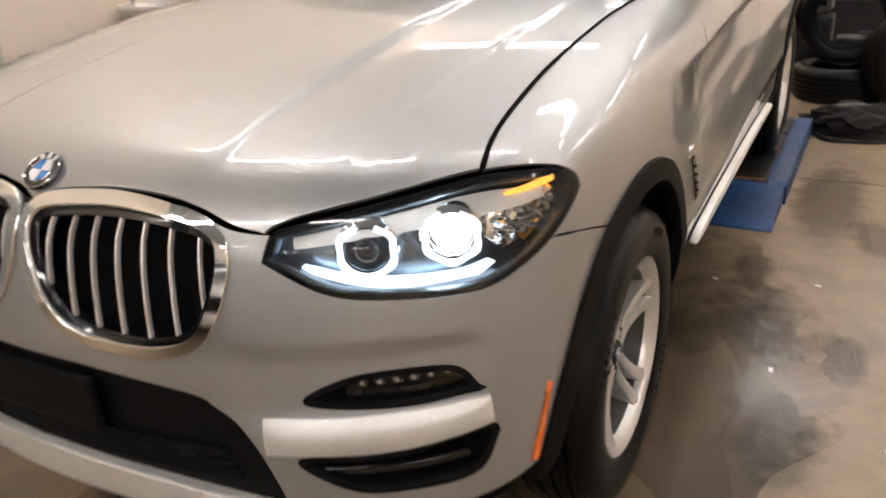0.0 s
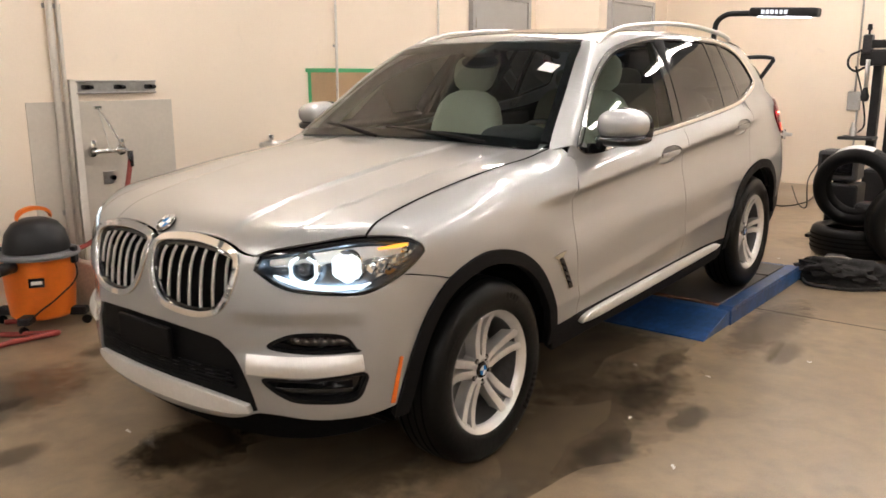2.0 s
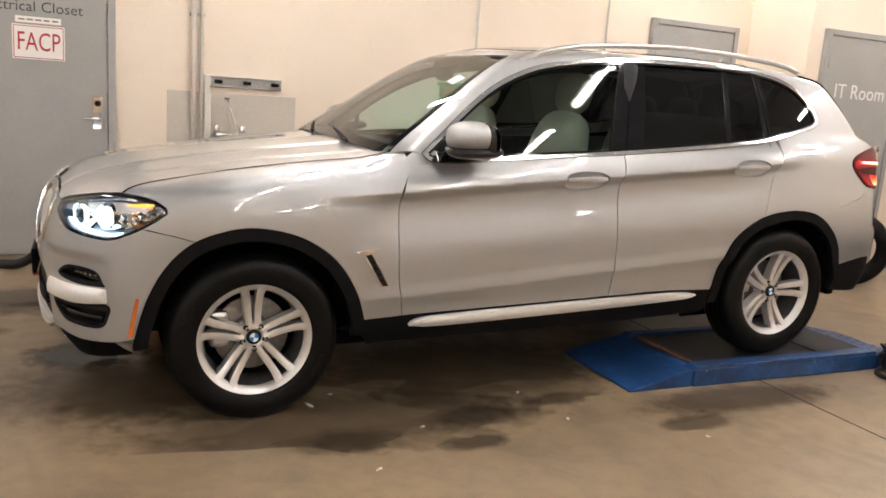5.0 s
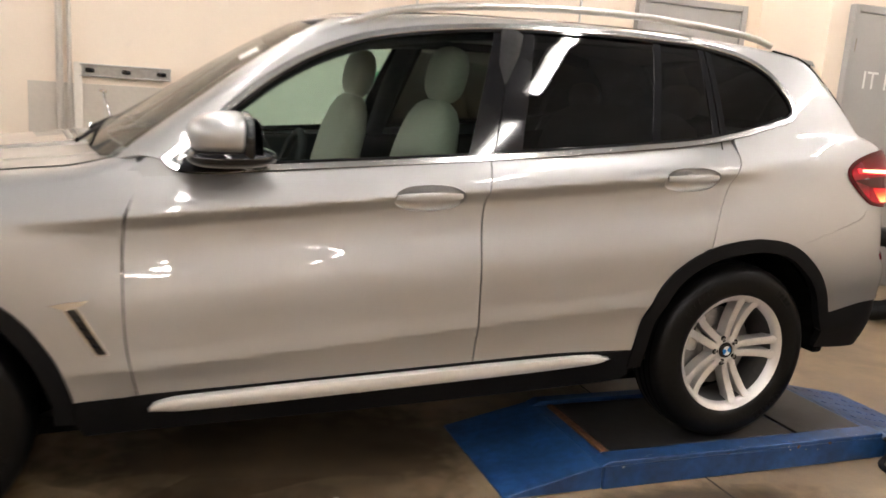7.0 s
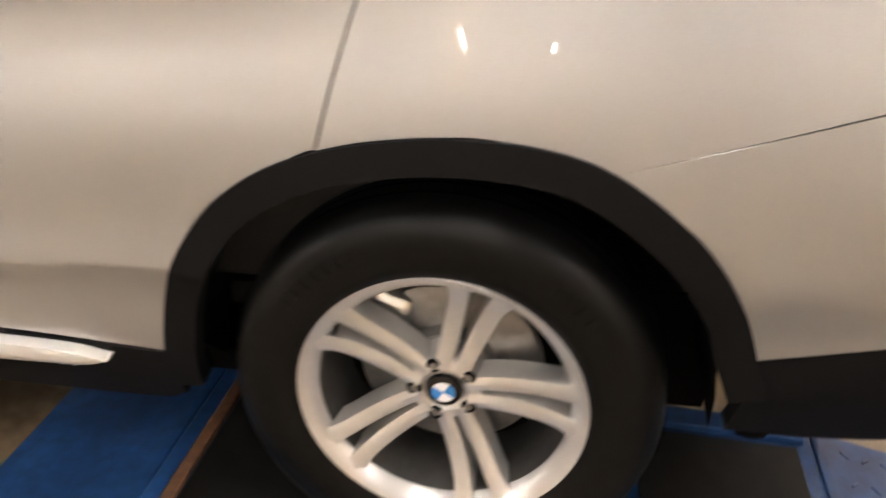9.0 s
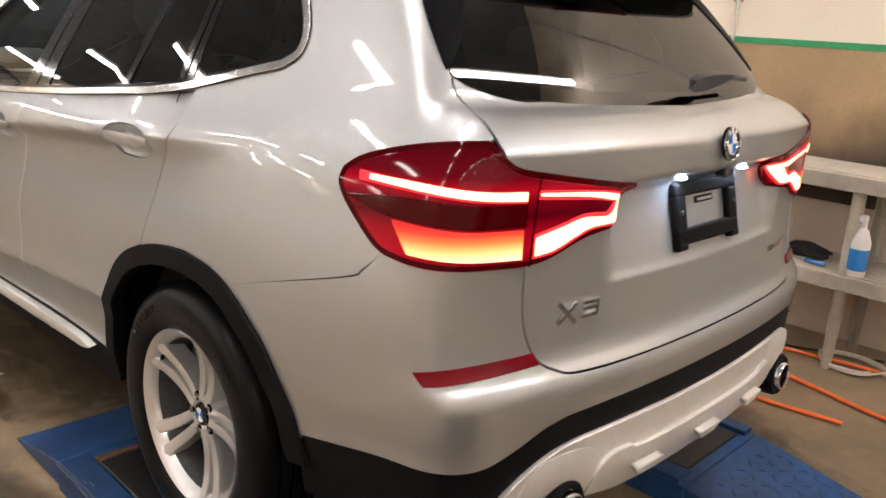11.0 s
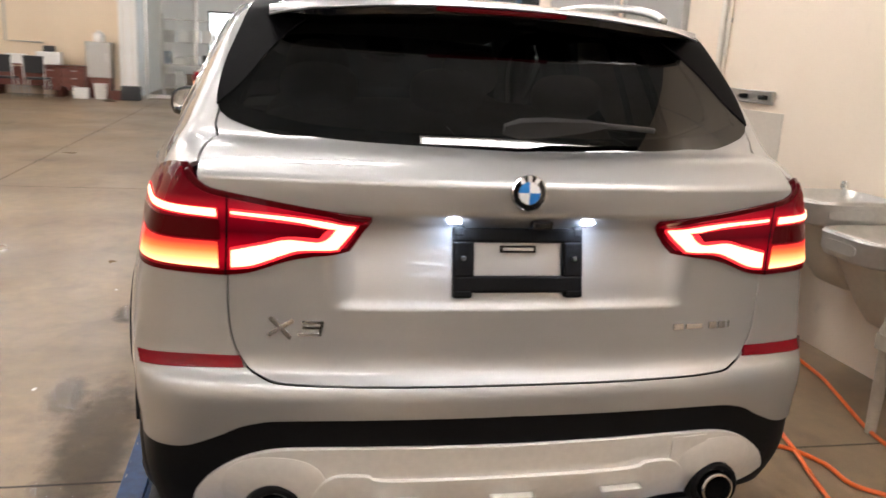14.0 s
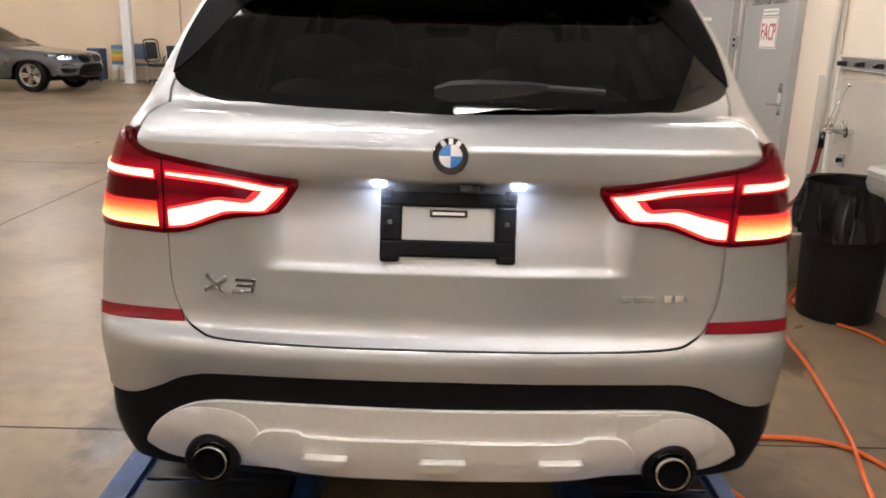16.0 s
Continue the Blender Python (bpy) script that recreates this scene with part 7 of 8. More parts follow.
gun = thing("nozzle_bottle", "white bottle with blue collar lying on the shelf", "bottle", Matrix.Translation((2.98, 2.22, .525)) @ Matrix.Rotation(radians(90), 4, "Y") @ Matrix.Rotation(radians(18), 4, "X"))
lathe("bottle_body", [(0, -.09), (.036, -.09), (.04, -.07), (.035, .05), (.020, .075), (.018, .10), (0, .10)], SIGN_WHITE, gun, n=20)
lathe("collar", [(.0185, .076), (.023, .078), (.023, .098), (.0185, .10)], BLUE_ENAMEL, gun, n=20)
tube("nozzle", [(0, 0, .10), (0, 0, .17), (.01, 0, .23)], .007, STEEL, gun)
rag = thing("work_glove", "crumpled dark work rag on the shelf", "rag")
CLOTH = mat("dark_cloth", (.022, .021, .021), .9, spec=.2, grain=.3, scale=60, bump=.4)


def heap(name, at, size, material, parent, seed, rough=.3, n=28):
    """A crumpled soft heap that rests on its support."""
    bm = bmesh.new()
    bmesh.ops.create_icosphere(bm, subdivisions=4, radius=1)
    off = Vector((seed * 7.3, seed * 3.1, seed))
    for v in bm.verts:
        k = 1 + rough * noise.noise(v.co * 1.8 + off) + rough * .5 * noise.noise(v.co * 4.5 + off)
        c = v.co * k
        v.co = Vector((c.x * size[0] / 2, c.y * size[1] / 2, max(0, (c.z + .55) / 1.5 * size[2])))
    bmesh.ops.translate(bm, vec=at, verts=bm.verts)
    return from_bm(name, bm, material, parent, "", True, 70)


heap("cloth", (3.28, 2.28, .484), (.22, .14, .06), CLOTH, rag, 4)
tool = thing("blow_gun", "slim blue and steel air tool on the shelf", "tool")
tube("tool_body", [(3.32, 2.13, .495), (3.42, 2.11, .495)], .011, BLUE_ENAMEL, tool, smooth_path=False)
tube("tool_tip", [(3.24, 2.145, .495), (3.32, 2.13, .495)], .004, STEEL, tool, smooth_path=False)
brush = thing("scrub_brush", "black scrub brush with wooden block on the shelf", "brush", Matrix.Translation((2.86, 2.15, .955)))
box("brush_bristles", (.06, .16, .05), (0, 0, .026), CLOTH, brush, .006)
box("brush_block", (.06, .17, .025), (0, 0, .064), WOODISH, brush, .006)
box("brush_cap", (.065, .18, .03), (0, 0, .092), GLOSS_BLACK, brush, .01)
tube("brush_rod", [(.0, .06, .10), (.01, .07, .26)], .005, STEEL, brush, smooth_path=False)

# cords on the floor
CORD_ORANGE = mat("orange_cord", (.85, .16, .03), .45, grain=.06)
c1 = thing("extension_cord", "bright orange extension cord lying on the floor", "cord")
tube("cord_run", [(.72, 2.25, .012), (1.05, 2.06, .012), (1.5, 1.86, .012), (1.95, 1.79, .012), (2.4, 1.70, .012), (2.75, 1.62, .012), (3.07, 1.52, .012), (3.4, 1.45, .012), (3.8, 1.5, .012)], .010, CORD_ORANGE, c1, n=8)
c2 = thing("extension_cord", "bright orange extension cord looping under the car", "cord")
tube("cord_run", [(2.95, .98, .012), (2.78, 1.08, .012), (2.70, 1.28, .012), (2.74, 1.55, .012), (2.90, 1.66, .012), (3.08, 1.67, .012), (3.25, 1.82, .012), (3.5, 1.80, .012), (3.9, 1.70, .012), (4.3, 1.72, .012)], .010, CORD_ORANGE, c2, n=8)
c3 = thing("extension_cord", "bright orange extension cord running to the bin", "cord")
tube("cord_run", [(.72, 2.42, .30), (.78, 2.40, .10), (.80, 2.30, .014), (1.0, 2.12, .012), (1.3, 2.20, .012), (1.59, 2.33, .012), (2.0, 2.29, .012), (2.24, 2.22, .012), (2.73, 2.07, .012), (3.11, 2.10, .012), (3.45, 2.18, .012), (3.9, 2.25, .012)], .010, CORD_ORANGE, c3, n=8)
c4 = thing("extension_cord", "orange cord loop on the floor behind the ramp", "cord")
tube("cord_run", [(3.10, 1.02, .012), (3.33, 1.14, .012), (3.42, 1.30, .012), (3.33, 1.50, .012), (3.20, 1.56, .012)], .010, CORD_ORANGE, c4, n=8)
c5 = thing("black_cord", "thin black power cord on the floor", "cord")
tube("cord_run", [(2.95, 2.35, .012), (3.05, 2.18, .008), (3.3, 2.22, .008), (3.5, 2.32, .008), (3.7, 2.4, .008)], .006, GLOSS_BLACK, c5, n=8)
c6 = thing("pale_cord", "coil of pale cable on the floor under the bench", "cord")
tube("cord_run", [(3.6 + (.15 + .02 * math.sin(3 * a)) * math.cos(a), 2.20 + .13 * math.sin(a), .010 + .002 * a) for a in np.linspace(0, 12, 40)], .006, PIPE_PAINT, c6, n=8)


# ---- machines and tyres by the east wall ----
def machine_tyre(name, label, m, r=.335, w=.235, group="loose tyres", sticker=None):
    """A loose tyre, hollow, its axis along local z."""
    t = thing(name, label, "tyre", m, group)
    h = w / 2
    lathe("carcass", [(r * .66, h * .80), (r * .70, h * .94), (r * .80, h), (r * .90, h * .96), (r * .965, h * .82), (r * .992, h * .6), (r, h * .2), (r, -h * .2), (r * .992, -h * .6), (r * .965, -h * .82), (r * .90, -h * .96), (r * .80, -h), (r * .70, -h * .94), (r * .66, -h * .80),
                      (r * .68, -h * .72), (r * .90, -h * .7), (r * .95, 0), (r * .90, h * .7), (r * .68, h * .72), (r * .66, h * .80)], RUBBER, t, n=64, sharp=60)
    for z in (-h * .45, -h * .15, h * .15, h * .45):
        lathe("tread_groove", [(r * 1.001, z - .005), (r * 1.003, z), (r * 1.001, z + .005)], DARK, t, n=56)
    if sticker:
        a0, a1 = sticker
        verts, faces = [], []
        for k in range(9):
            a = radians(a0 + (a1 - a0) * k / 8)
            for z in (-h * .62, h * .62):
                verts.append((r * 1.004 * math.cos(a), r * 1.004 * math.sin(a), z))
        faces = [(2 * k, 2 * k + 2, 2 * k + 3, 2 * k + 1) for k in range(8)]
        part("paper_label", verts, faces, STICKER, t, "white paper label")
    return t


RX = lambda a: Matrix.Rotation(radians(a), 4, "X")
RY = lambda a: Matrix.Rotation(radians(a), 4, "Y")
RZ = lambda a: Matrix.Rotation(radians(a), 4, "Z")
AT = lambda *p: Matrix.Translation(p)
machine_tyre("tyre", "black tyre lying flat on the floor", AT(4.88, -1.14, .123), .335, .24)
machine_tyre("tyre", "black tyre with a paper label leaning on another tyre", AT(4.80, -1.14, .575) @ RY(82), .325, .225, sticker=(150, 200))
machine_tyre("tyre", "black tyre with a white label standing on edge", AT(4.62, -1.60, .335) @ RZ(24) @ RY(90), .335, .24, sticker=(150, 205))
machine_tyre("tyre", "black worn tyre standing on edge before the balancer", AT(5.62, .86, .335) @ RZ(41) @ RY(88), .335, .22)
MACHINE = mat("machine_black", (.010, .010, .011), .45, spec=.22, grain=.3, scale=40, blotch=.3, blotch_scale=6)
MACHINE_GREY = mat("machine_panel_grey", (.03, .03, .032), .5, spec=.3, grain=.25, blotch=.25, blotch_scale=5)
bag = thing("tool_bag", "limp black canvas tool bag on the floor", "bag")
heap("bag_body", (3.80, -1.33, .002), (.36, .60, .17), CLOTH, bag, 11, .55)
heap("bag_flap", (3.72, -1.22, .075), (.22, .34, .10), CLOTH, bag, 17, .6)
tube("bag_strap", [(3.66, -1.08, .02), (3.55, -1.16, .012), (3.56, -1.40, .012), (3.68, -1.58, .02)], .012, CLOTH, bag)
tube("bag_zip", [(3.74, -1.10, .165), (3.76, -1.3, .19), (3.78, -1.52, .165)], .005, DULL_STEEL, bag)

bal = thing("wheel_balancer", "black wheel balancer with a hooked lamp arm and guard", "balancer")
BX, = (6.75,)
prism("cabinet", [(BX - .22, .02), (BX + .36, .02), (BX + .36, .98), (BX + .10, 1.04), (BX - .16, .98)], .30, .98, MACHINE, bal, bevel=.02)
box("weight_tray", (.46, .62, .05), (BX - .02, .62, 1.03), MACHINE_GREY, bal, .015)
box("foot_plate", (.62, .85, .03), (BX + .05, .60, .016), MACHINE, bal, .006)
lathe("shaft", [(0, -.36), (.018, -.36), (.022, -.30), (.045, -.28), (.05, -.16), (.09, -.14), (.10, -.10), (.06, -.08), (.06, .05)], STEEL, bal, "y", (BX - .04, .30, .84), 24)
tube("quick_nut_handle", [(BX - .10, .03, .80), (BX + .02, .03, .88)], .011, MACHINE, bal, smooth_path=False)
tube("quick_nut_handle", [(BX - .10, .03, .88), (BX + .02, .03, .80)], .011, MACHINE, bal, smooth_path=False)
# the guard: a hood of sheet on a bent tube
rows = []
for k in range(13):
    t = k / 12
    a = radians(20 + 140 * t)
    yy, zz = .70 - .36 * math.cos(math.pi - a), 1.10 + .53 * math.sin(a)
    rows.append([(BX - .26, yy, zz), (BX - .24, yy, zz + .02), (BX + .30, yy, zz + .02), (BX + .30, yy, zz)])
loft("guard_hood", rows, MACHINE, bal)
loft("guard_side", [[(BX - .25, y, z) for y, z in ((.36, 1.30), (.45, 1.56), (.62, 1.625), (.85, 1.55), (.98, 1.36), (.93, 1.16), (.62, 1.08), (.45, 1.12))], [(BX - .235, y, z) for y, z in ((.36, 1.30), (.45, 1.56), (.62, 1.625), (.85, 1.55), (.98, 1.36), (.93, 1.16), (.62, 1.08), (.45, 1.12))]], MACHINE, bal)
tube("guard_bar", [(BX - .24, .62, 1.63), (BX - .24, .30, 1.65), (BX - .24, .14, 1.63), (BX - .24, .16, 1.57), (BX - .24, .30, 1.36), (BX - .24, .42, 1.17)], .022, MACHINE, bal)
tube("lamp_arm", [(BX, .88, 1.00), (BX, .88, 1.55), (BX, .87, 1.92), (BX, .84, 2.05), (BX, .74, 2.115), (BX, .62, 2.12), (BX, .40, 2.115)], .030, MACHINE, bal, n=14)
lampbar = from_bm("lamp_bar", box_bm((.16, .70, .09), (0, 0, 0), .02), MACHINE, bal)
lampbar.data.transform(AT(BX, .13, 2.11) @ RX(3))
lens = from_bm("lamp_strip", box_bm((.10, .52, .012), (0, 0, -.047), .003), mat("white_lamp_strip", (.9, .92, 1), .4, emit=(.85, .92, 1), glow=9.0), lampbar)
lens.data.transform(AT(BX, .13, 2.11) @ RX(3))
# Pale maker bars, given a faint glow of their own.
PALE_BAR = mat("pale_print", (.85, .88, .95), .5, emit=(.85, .9, 1), glow=.5)
for k, w in enumerate((.035, .035, .035, .026, .03, .035)):
    o = box("maker_bar", (.002, w, .040), (-.0815, .20 - .047 * k, .0), PALE_BAR, lampbar, .0005)
    o.data.transform(AT(BX, .13, 2.11) @ RX(3))
tube("mains_cable", [(BX + .2, .30, .5), (BX + .25, .20, .12), (BX + .3, .1, .012), (BX + .8, -.05, .012), (BX + 1.9, .10, .012)], .007, MACHINE, bal)

tc = thing("tyre_changer", "black tyre changer with twin columns and a swing arm", "tyre changer")
TX = 7.25
box("base_cabinet", (.75, .62, .50), (TX, -1.05, .252), MACHINE, tc, .03)
lathe("turntable", [(0, .02), (.26, .02), (.28, 0), (.28, -.05), (.10, -.06), (.10, -.14)], MACHINE_GREY, tc, "z", (TX - .12, -1.05, .62), 40)
for y, w, z1 in ((-.70, .09, 1.66), (-.90, .15, 1.80)):
    box("column", (.12, w, z1 - .5), (TX + .12, y, .5 + (z1 - .5) / 2), MACHINE, tc, .012)
box("cross_head", (.20, .30, .17), (TX + .10, -.68, 1.64), MACHINE, tc, .02)
box("swing_arm", (.10, .62, .085), (TX + .05, -.86, 1.78), MACHINE, tc, .012)
box("arm_clamp", (.14, .09, .20), (TX + .05, -.59, 1.78), MACHINE_GREY, tc, .02)
lathe("clamp_knob", [(0, .06), (.022, .055), (.026, 0), (.012, -.01), (.012, -.05)], MACHINE, tc, "z", (TX + .05, -.59, 1.93), 16)
tube("tool_shaft", [(TX - .02, -.62, 1.62), (TX - .02, -.62, 1.30)], .022, STEEL, tc, smooth_path=False)
lathe("tool_head", [(0, 0), (.035, .01), (.045, .06), (.03, .10), (.02, .16)], MACHINE, tc, "z", (TX - .02, -.62, 1.18), 18)
tube("air_pipe", [(TX, -.55, 1.72), (TX - .02, -.44, 1.66), (TX - .02, -.43, 1.56), (TX, -.50, 1.50), (TX + .04, -.58, 1.54)], .012, MACHINE, tc)
tube("air_pipe", [(TX, -.50, 1.55), (TX - .04, -.60, 1.25), (TX, -.64, .95), (TX + .02, -.58, .85)], .009, MACHINE, tc)
lathe("air_filter", [(0, 0), (.03, 0), (.034, .02), (.034, .10), (.02, .12), (.02, .16), (0, .16)], STEEL, tc, "z", (TX - .02, -.54, .80), 18)
box("tool_shelf", (.30, .34, .03), (TX - .05, -.60, .80), MACHINE_GREY, tc, .006)
box("bead_press", (.10, .10, .60), (TX + .28, -1.10, 1.28), MACHINE, tc, .02)
box("control_pedals", (.16, .40, .06), (TX - .48, -1.0, .06), MACHINE_GREY, tc, .015)
kit = thing("equipment_stand", "black tool stand with a screen box on top", "stand")
box("stand_body", (.34, .26, .50), (5.62, -.88, .252), MACHINE, kit, .02)
box("stand_head", (.30, .34, .27), (5.62, -.82, .66), MACHINE_GREY, kit, .03)
box("screen", (.006, .26, .18), (5.467, -.82, .67), GLOSS_BLACK, kit, .002)
box("stand_neck", (.12, .12, .06), (5.62, -.84, .518), MACHINE, kit, .004)
box("stand_foot", (.42, .40, .03), (5.60, -.82, .016), MACHINE, kit, .008)
tube("stand_cable", [(5.6, -.65, .70), (6.0, -.45, .45), (6.6, -.30, .10), (7.4, .0, .012), (8.9, .5, .012)], .006, MACHINE, kit)
case = thing("hard_case", "black hard plastic case standing behind the tyres", "case")
box("case_shell", (.22, .46, .38), (5.30, -1.28, .192), MACHINE, case, .03)
box("case_handle", (.03, .14, .03), (5.30, -1.28, .40), MACHINE_GREY, case, .01)
box("case_latch", (.012, .05, .06), (5.186, -1.18, .26), STEEL, case, .004)
elec = thing("socket_box", "grey metal socket box on the cream wall", "socket")
box("box_body", (.07, .15, .24), (BACK_X - .037, -.075, 1.13), ZINC, elec, .008)
box("box_cover", (.008, .11, .10), (BACK_X - .076, -.075, 1.16), GREY_DOOR, elec, .003)
tube("box_pipe", [(BACK_X - .03, -.075, 1.25), (BACK_X - .03, -.075, 3.9)], .012, ZINC, elec, smooth_path=False)
tube("box_pipe", [(BACK_X - .03, -.12, 1.01), (BACK_X - .03, -.12, .50)], .012, ZINC, elec, smooth_path=False)


# ---- other cars in the hall ----
WHITE_PAINT = mat("white_car_paint", (.78, .79, .80), .25, 0, coat=1.0, grain=.02)
TAN_PAINT = paint("bronze_paint", (.36, .27, .19), .7, .34)
SLATE_PAINT = paint("slate_paint", (.055, .057, .062), .5, .36)
DARK_RIM = mat("dark_wheel", (.05, .05, .052), .28, .7, coat=.6, grain=.1)
SKIP = {"sidewall_mark", "lettering_bar", "badge", "plate_bracket", "windscreen_sticker", "roundel", "plate_lamp", "camera_housing", "headrest_post", "valve"}


def other_car(label, m, swap, only=None, squeeze=None):
    """A parked car of its own: the same kind of panels with other paint, wheels and height."""
    root = thing("car", label, "car", m, "parked cars")
    swap = {k.name: v for k, v in swap.items()}
    done = {}

    def grow(src, dst, shaped):
        for ch in list(src.children):
            kind = ch.name.split(".")[0]
            if kind in SKIP:
                continue
            if ch.type == "EMPTY":
                o = new(kind)
                o.matrix_basis = ch.matrix_basis
            else:
                material = ch.data.materials[0]
                use = (only or {}).get(kind, swap.get(material.name, material))
                key = (ch.data.name, use.name)
                if key not in done:
                    me = ch.data
                    if use is not material or (squeeze and not shaped):
                        me = me.copy()
                        me.materials[0] = use
                        if squeeze and not shaped:
                            co = np.empty(len(me.vertices) * 3)
                            me.vertices.foreach_get("co", co)
                            co = squeeze(co.reshape(-1, 3))
                            me.vertices.foreach_set("co", co.ravel())
                            me.update()
                    done[key] = me
                o = new(kind, done[key])
            o.parent = dst
            if "label" in ch:
                o["label"] = ch["label"]
            if not ch.data and kind != "wheel" and squeeze:
                pass
            grow(ch, o, shaped or kind == "wheel")
    grow(car, root, False)
    return root


def saloon(co):
    """Lowers the body above the wheels and lengthens the nose, as on a low saloon."""
    c = co.copy()
    z = c[:, 2]
    c[:, 2] = np.where(z > .55, .55 + (z - .55) * .79, z)
    return c


def sedan(co):
    """A low three-box saloon: flat bonnet, cabin set back, short deck."""
    c = co.copy()
    x, z = c[:, 0].copy(), c[:, 2].copy()
    k = .66 + .13 * step(x, .35, 1.5)
    c[:, 2] = np.where(z > .52, .52 + (z - .52) * k, z)
    c[:, 0] = x + .30 * step(z, 1.05, 1.30) * (1 - step(x, 2.2, 3.2)) - .10 * (1 - step(x, -.6, -.2))
    return c


def lower(co):
    """Lowers the body a little, as on a compact SUV."""
    c = co.copy()
    z = c[:, 2]
    c[:, 2] = np.where(z > .5, .5 + (z - .5) * .87, z)
    return c


UNLIT = {RED_GLOW: LENS_RED_DARK, ORANGE_GLOW: LENS_RED_DARK, WHITE_GLOW: CHROME, RING_GLOW: CHROME, AMBER_GLOW: AMBER}
other_car("white saloon parked nose to nose with the silver car", AT(-3.72, .25, 0) @ RZ(180), {SILVER: WHITE_PAINT, SATIN: GLOSS_BLACK, **UNLIT}, {"roof_rail": WHITE_PAINT, "front_arch_moulding": WHITE_PAINT, "rear_arch_moulding": WHITE_PAINT, "sill_trim": WHITE_PAINT}, saloon)
other_car("bronze SUV with black roof, arches and wheels", AT(-8.45, 1.70, 0) @ RZ(-90) @ Matrix.Diagonal((.92, .97, 1, 1)), {SILVER: TAN_PAINT, RIM_SILVER: DARK_RIM, **UNLIT}, {"roof": GLOSS_BLACK, "roof_frame": GLOSS_BLACK, "quarter_window": PRIVACY}, lower)
other_car("slate grey saloon with silver wheels and red calipers", AT(-13.11, -8.83, 0) @ RZ(264), {SILVER: SLATE_PAINT, RIM_SILVER: STEEL, BRIGHT_STRIP: SLATE_PAINT, SATIN: GLOSS_BLACK, RED_GLOW: LENS_RED_DARK, ORANGE_GLOW: LENS_RED_DARK}, {"roof_rail": SLATE_PAINT, "front_arch_moulding": SLATE_PAINT, "rear_arch_moulding": SLATE_PAINT, "sill_trim": SLATE_PAINT, "skid_plate": GLOSS_BLACK, "bumper_blade": SLATE_PAINT, "side_marker": SLATE_PAINT, "brake_caliper": RED_PAINT, "grille_ring": GLOSS_BLACK, "amber_light_bar": RING_GLOW}, sedan)

# ---- the office corner of the hall ----
RED_WOOD = mat("red_brown_wood", (.14, .035, .02), .4, grain=.25, scale=12, blotch=.2)
CHAIR_BLACK = mat("chair_black", (.02, .02, .022), .6, grain=.3, scale=80)
PAPER = mat("paper_white", (.78, .76, .72), .6, grain=.05)
BLUE_CLOTH = mat("blue_grey_cloth", (.11, .16, .22), .8, grain=.2, scale=60)
post = thing("column", "white painted square steel column", "column", kind="structure")
box("column_shaft", (.22, .22, TOP_Z - .01), (-15.6, -8.05, TOP_Z / 2), WHITE_METAL, post, .01)
box("column_foot", (.34, .34, .02), (-15.6, -8.05, .012), WHITE_METAL, post, .004)
sg = thing("column_sign", "small red sign with pale bars fixed on the column", "sign")
box("sign_plate", (.012, .40, .25), (-15.48, -8.00, 2.66), mat("sign_red", (.55, .03, .04), .4, grain=.05), sg, .002)
for k in range(3):
    box("sign_bar", (.003, .26 - .05 * k, .02), (-15.473, -8.00, 2.72 - .06 * k), SIGN_WHITE, sg, .0005)


def desk(at, w, d, label):
    t = thing("desk", label, "desk", AT(*at), "office desks")
    box("desktop", (d, w, .035), (0, 0, .742), RED_WOOD, t, .005)
    for s in (-1, 1):
        box("side_panel", (d - .06, .03, .72), (0, s * (w / 2 - .03), .362), RED_WOOD, t, .004)
    box("modesty_panel", (.025, w - .10, .45), (d / 2 - .06, 0, .48), RED_WOOD, t, .004)
    box("drawer_unit", (d - .12, .40, .55), (-.04, w / 2 - .26, .44), RED_WOOD, t, .006)
    for z in (.28, .46, .64):
        box("drawer_pull", (.012, .12, .015), (d / 2 - .045, w / 2 - .26, z), STEEL, t, .003)


def office_chair(at, turn, label, mesh_back):
    t = thing("office_chair", label, "chair", AT(*at) @ RZ(turn), "office chairs")
    ellipsoid("seat", (0, 0, .47), (.48, .50, .09), CHAIR_BLACK, t, 3.5)
    if mesh_back:
        tube("back_frame", [(-.22, -.21, .58), (-.25, -.23, .85), (-.27, -.20, 1.08), (-.27, .20, 1.08), (-.25, .23, .85), (-.22, .21, .58)], .016, CHAIR_BLACK, t, cyclic=True)
        box("back_mesh", (.008, .36, .42), (-.252, 0, .83), CHAIR_BLACK, t, .002, rot=(0, -6, 0))
    else:
        ellipsoid("backrest", (-.24, 0, .84), (.10, .44, .50), CHAIR_BLACK, t, 3.5, rot=(0, -8, 0))
    tube("gas_column", [(0, 0, .10), (0, 0, .44)], .026, STEEL, t, smooth_path=False)
    for k in range(5):
        a = radians(72 * k)
        tube("base_arm", [(0, 0, .11), (.27 * math.cos(a), .27 * math.sin(a), .075)], .018, CHAIR_BLACK, t, smooth_path=False)
        lathe("castor", [(0, -.012), (.024, -.012), (.027, 0), (.024, .012), (0, .012)], CHAIR_BLACK, t, "y", (.28 * math.cos(a), .28 * math.sin(a), .029), 14)
    for s in (-1, 1):
        tube("armrest", [(-.12, s * .24, .48), (-.10, s * .28, .66), (.14, s * .28, .67)], .016, CHAIR_BLACK, t)


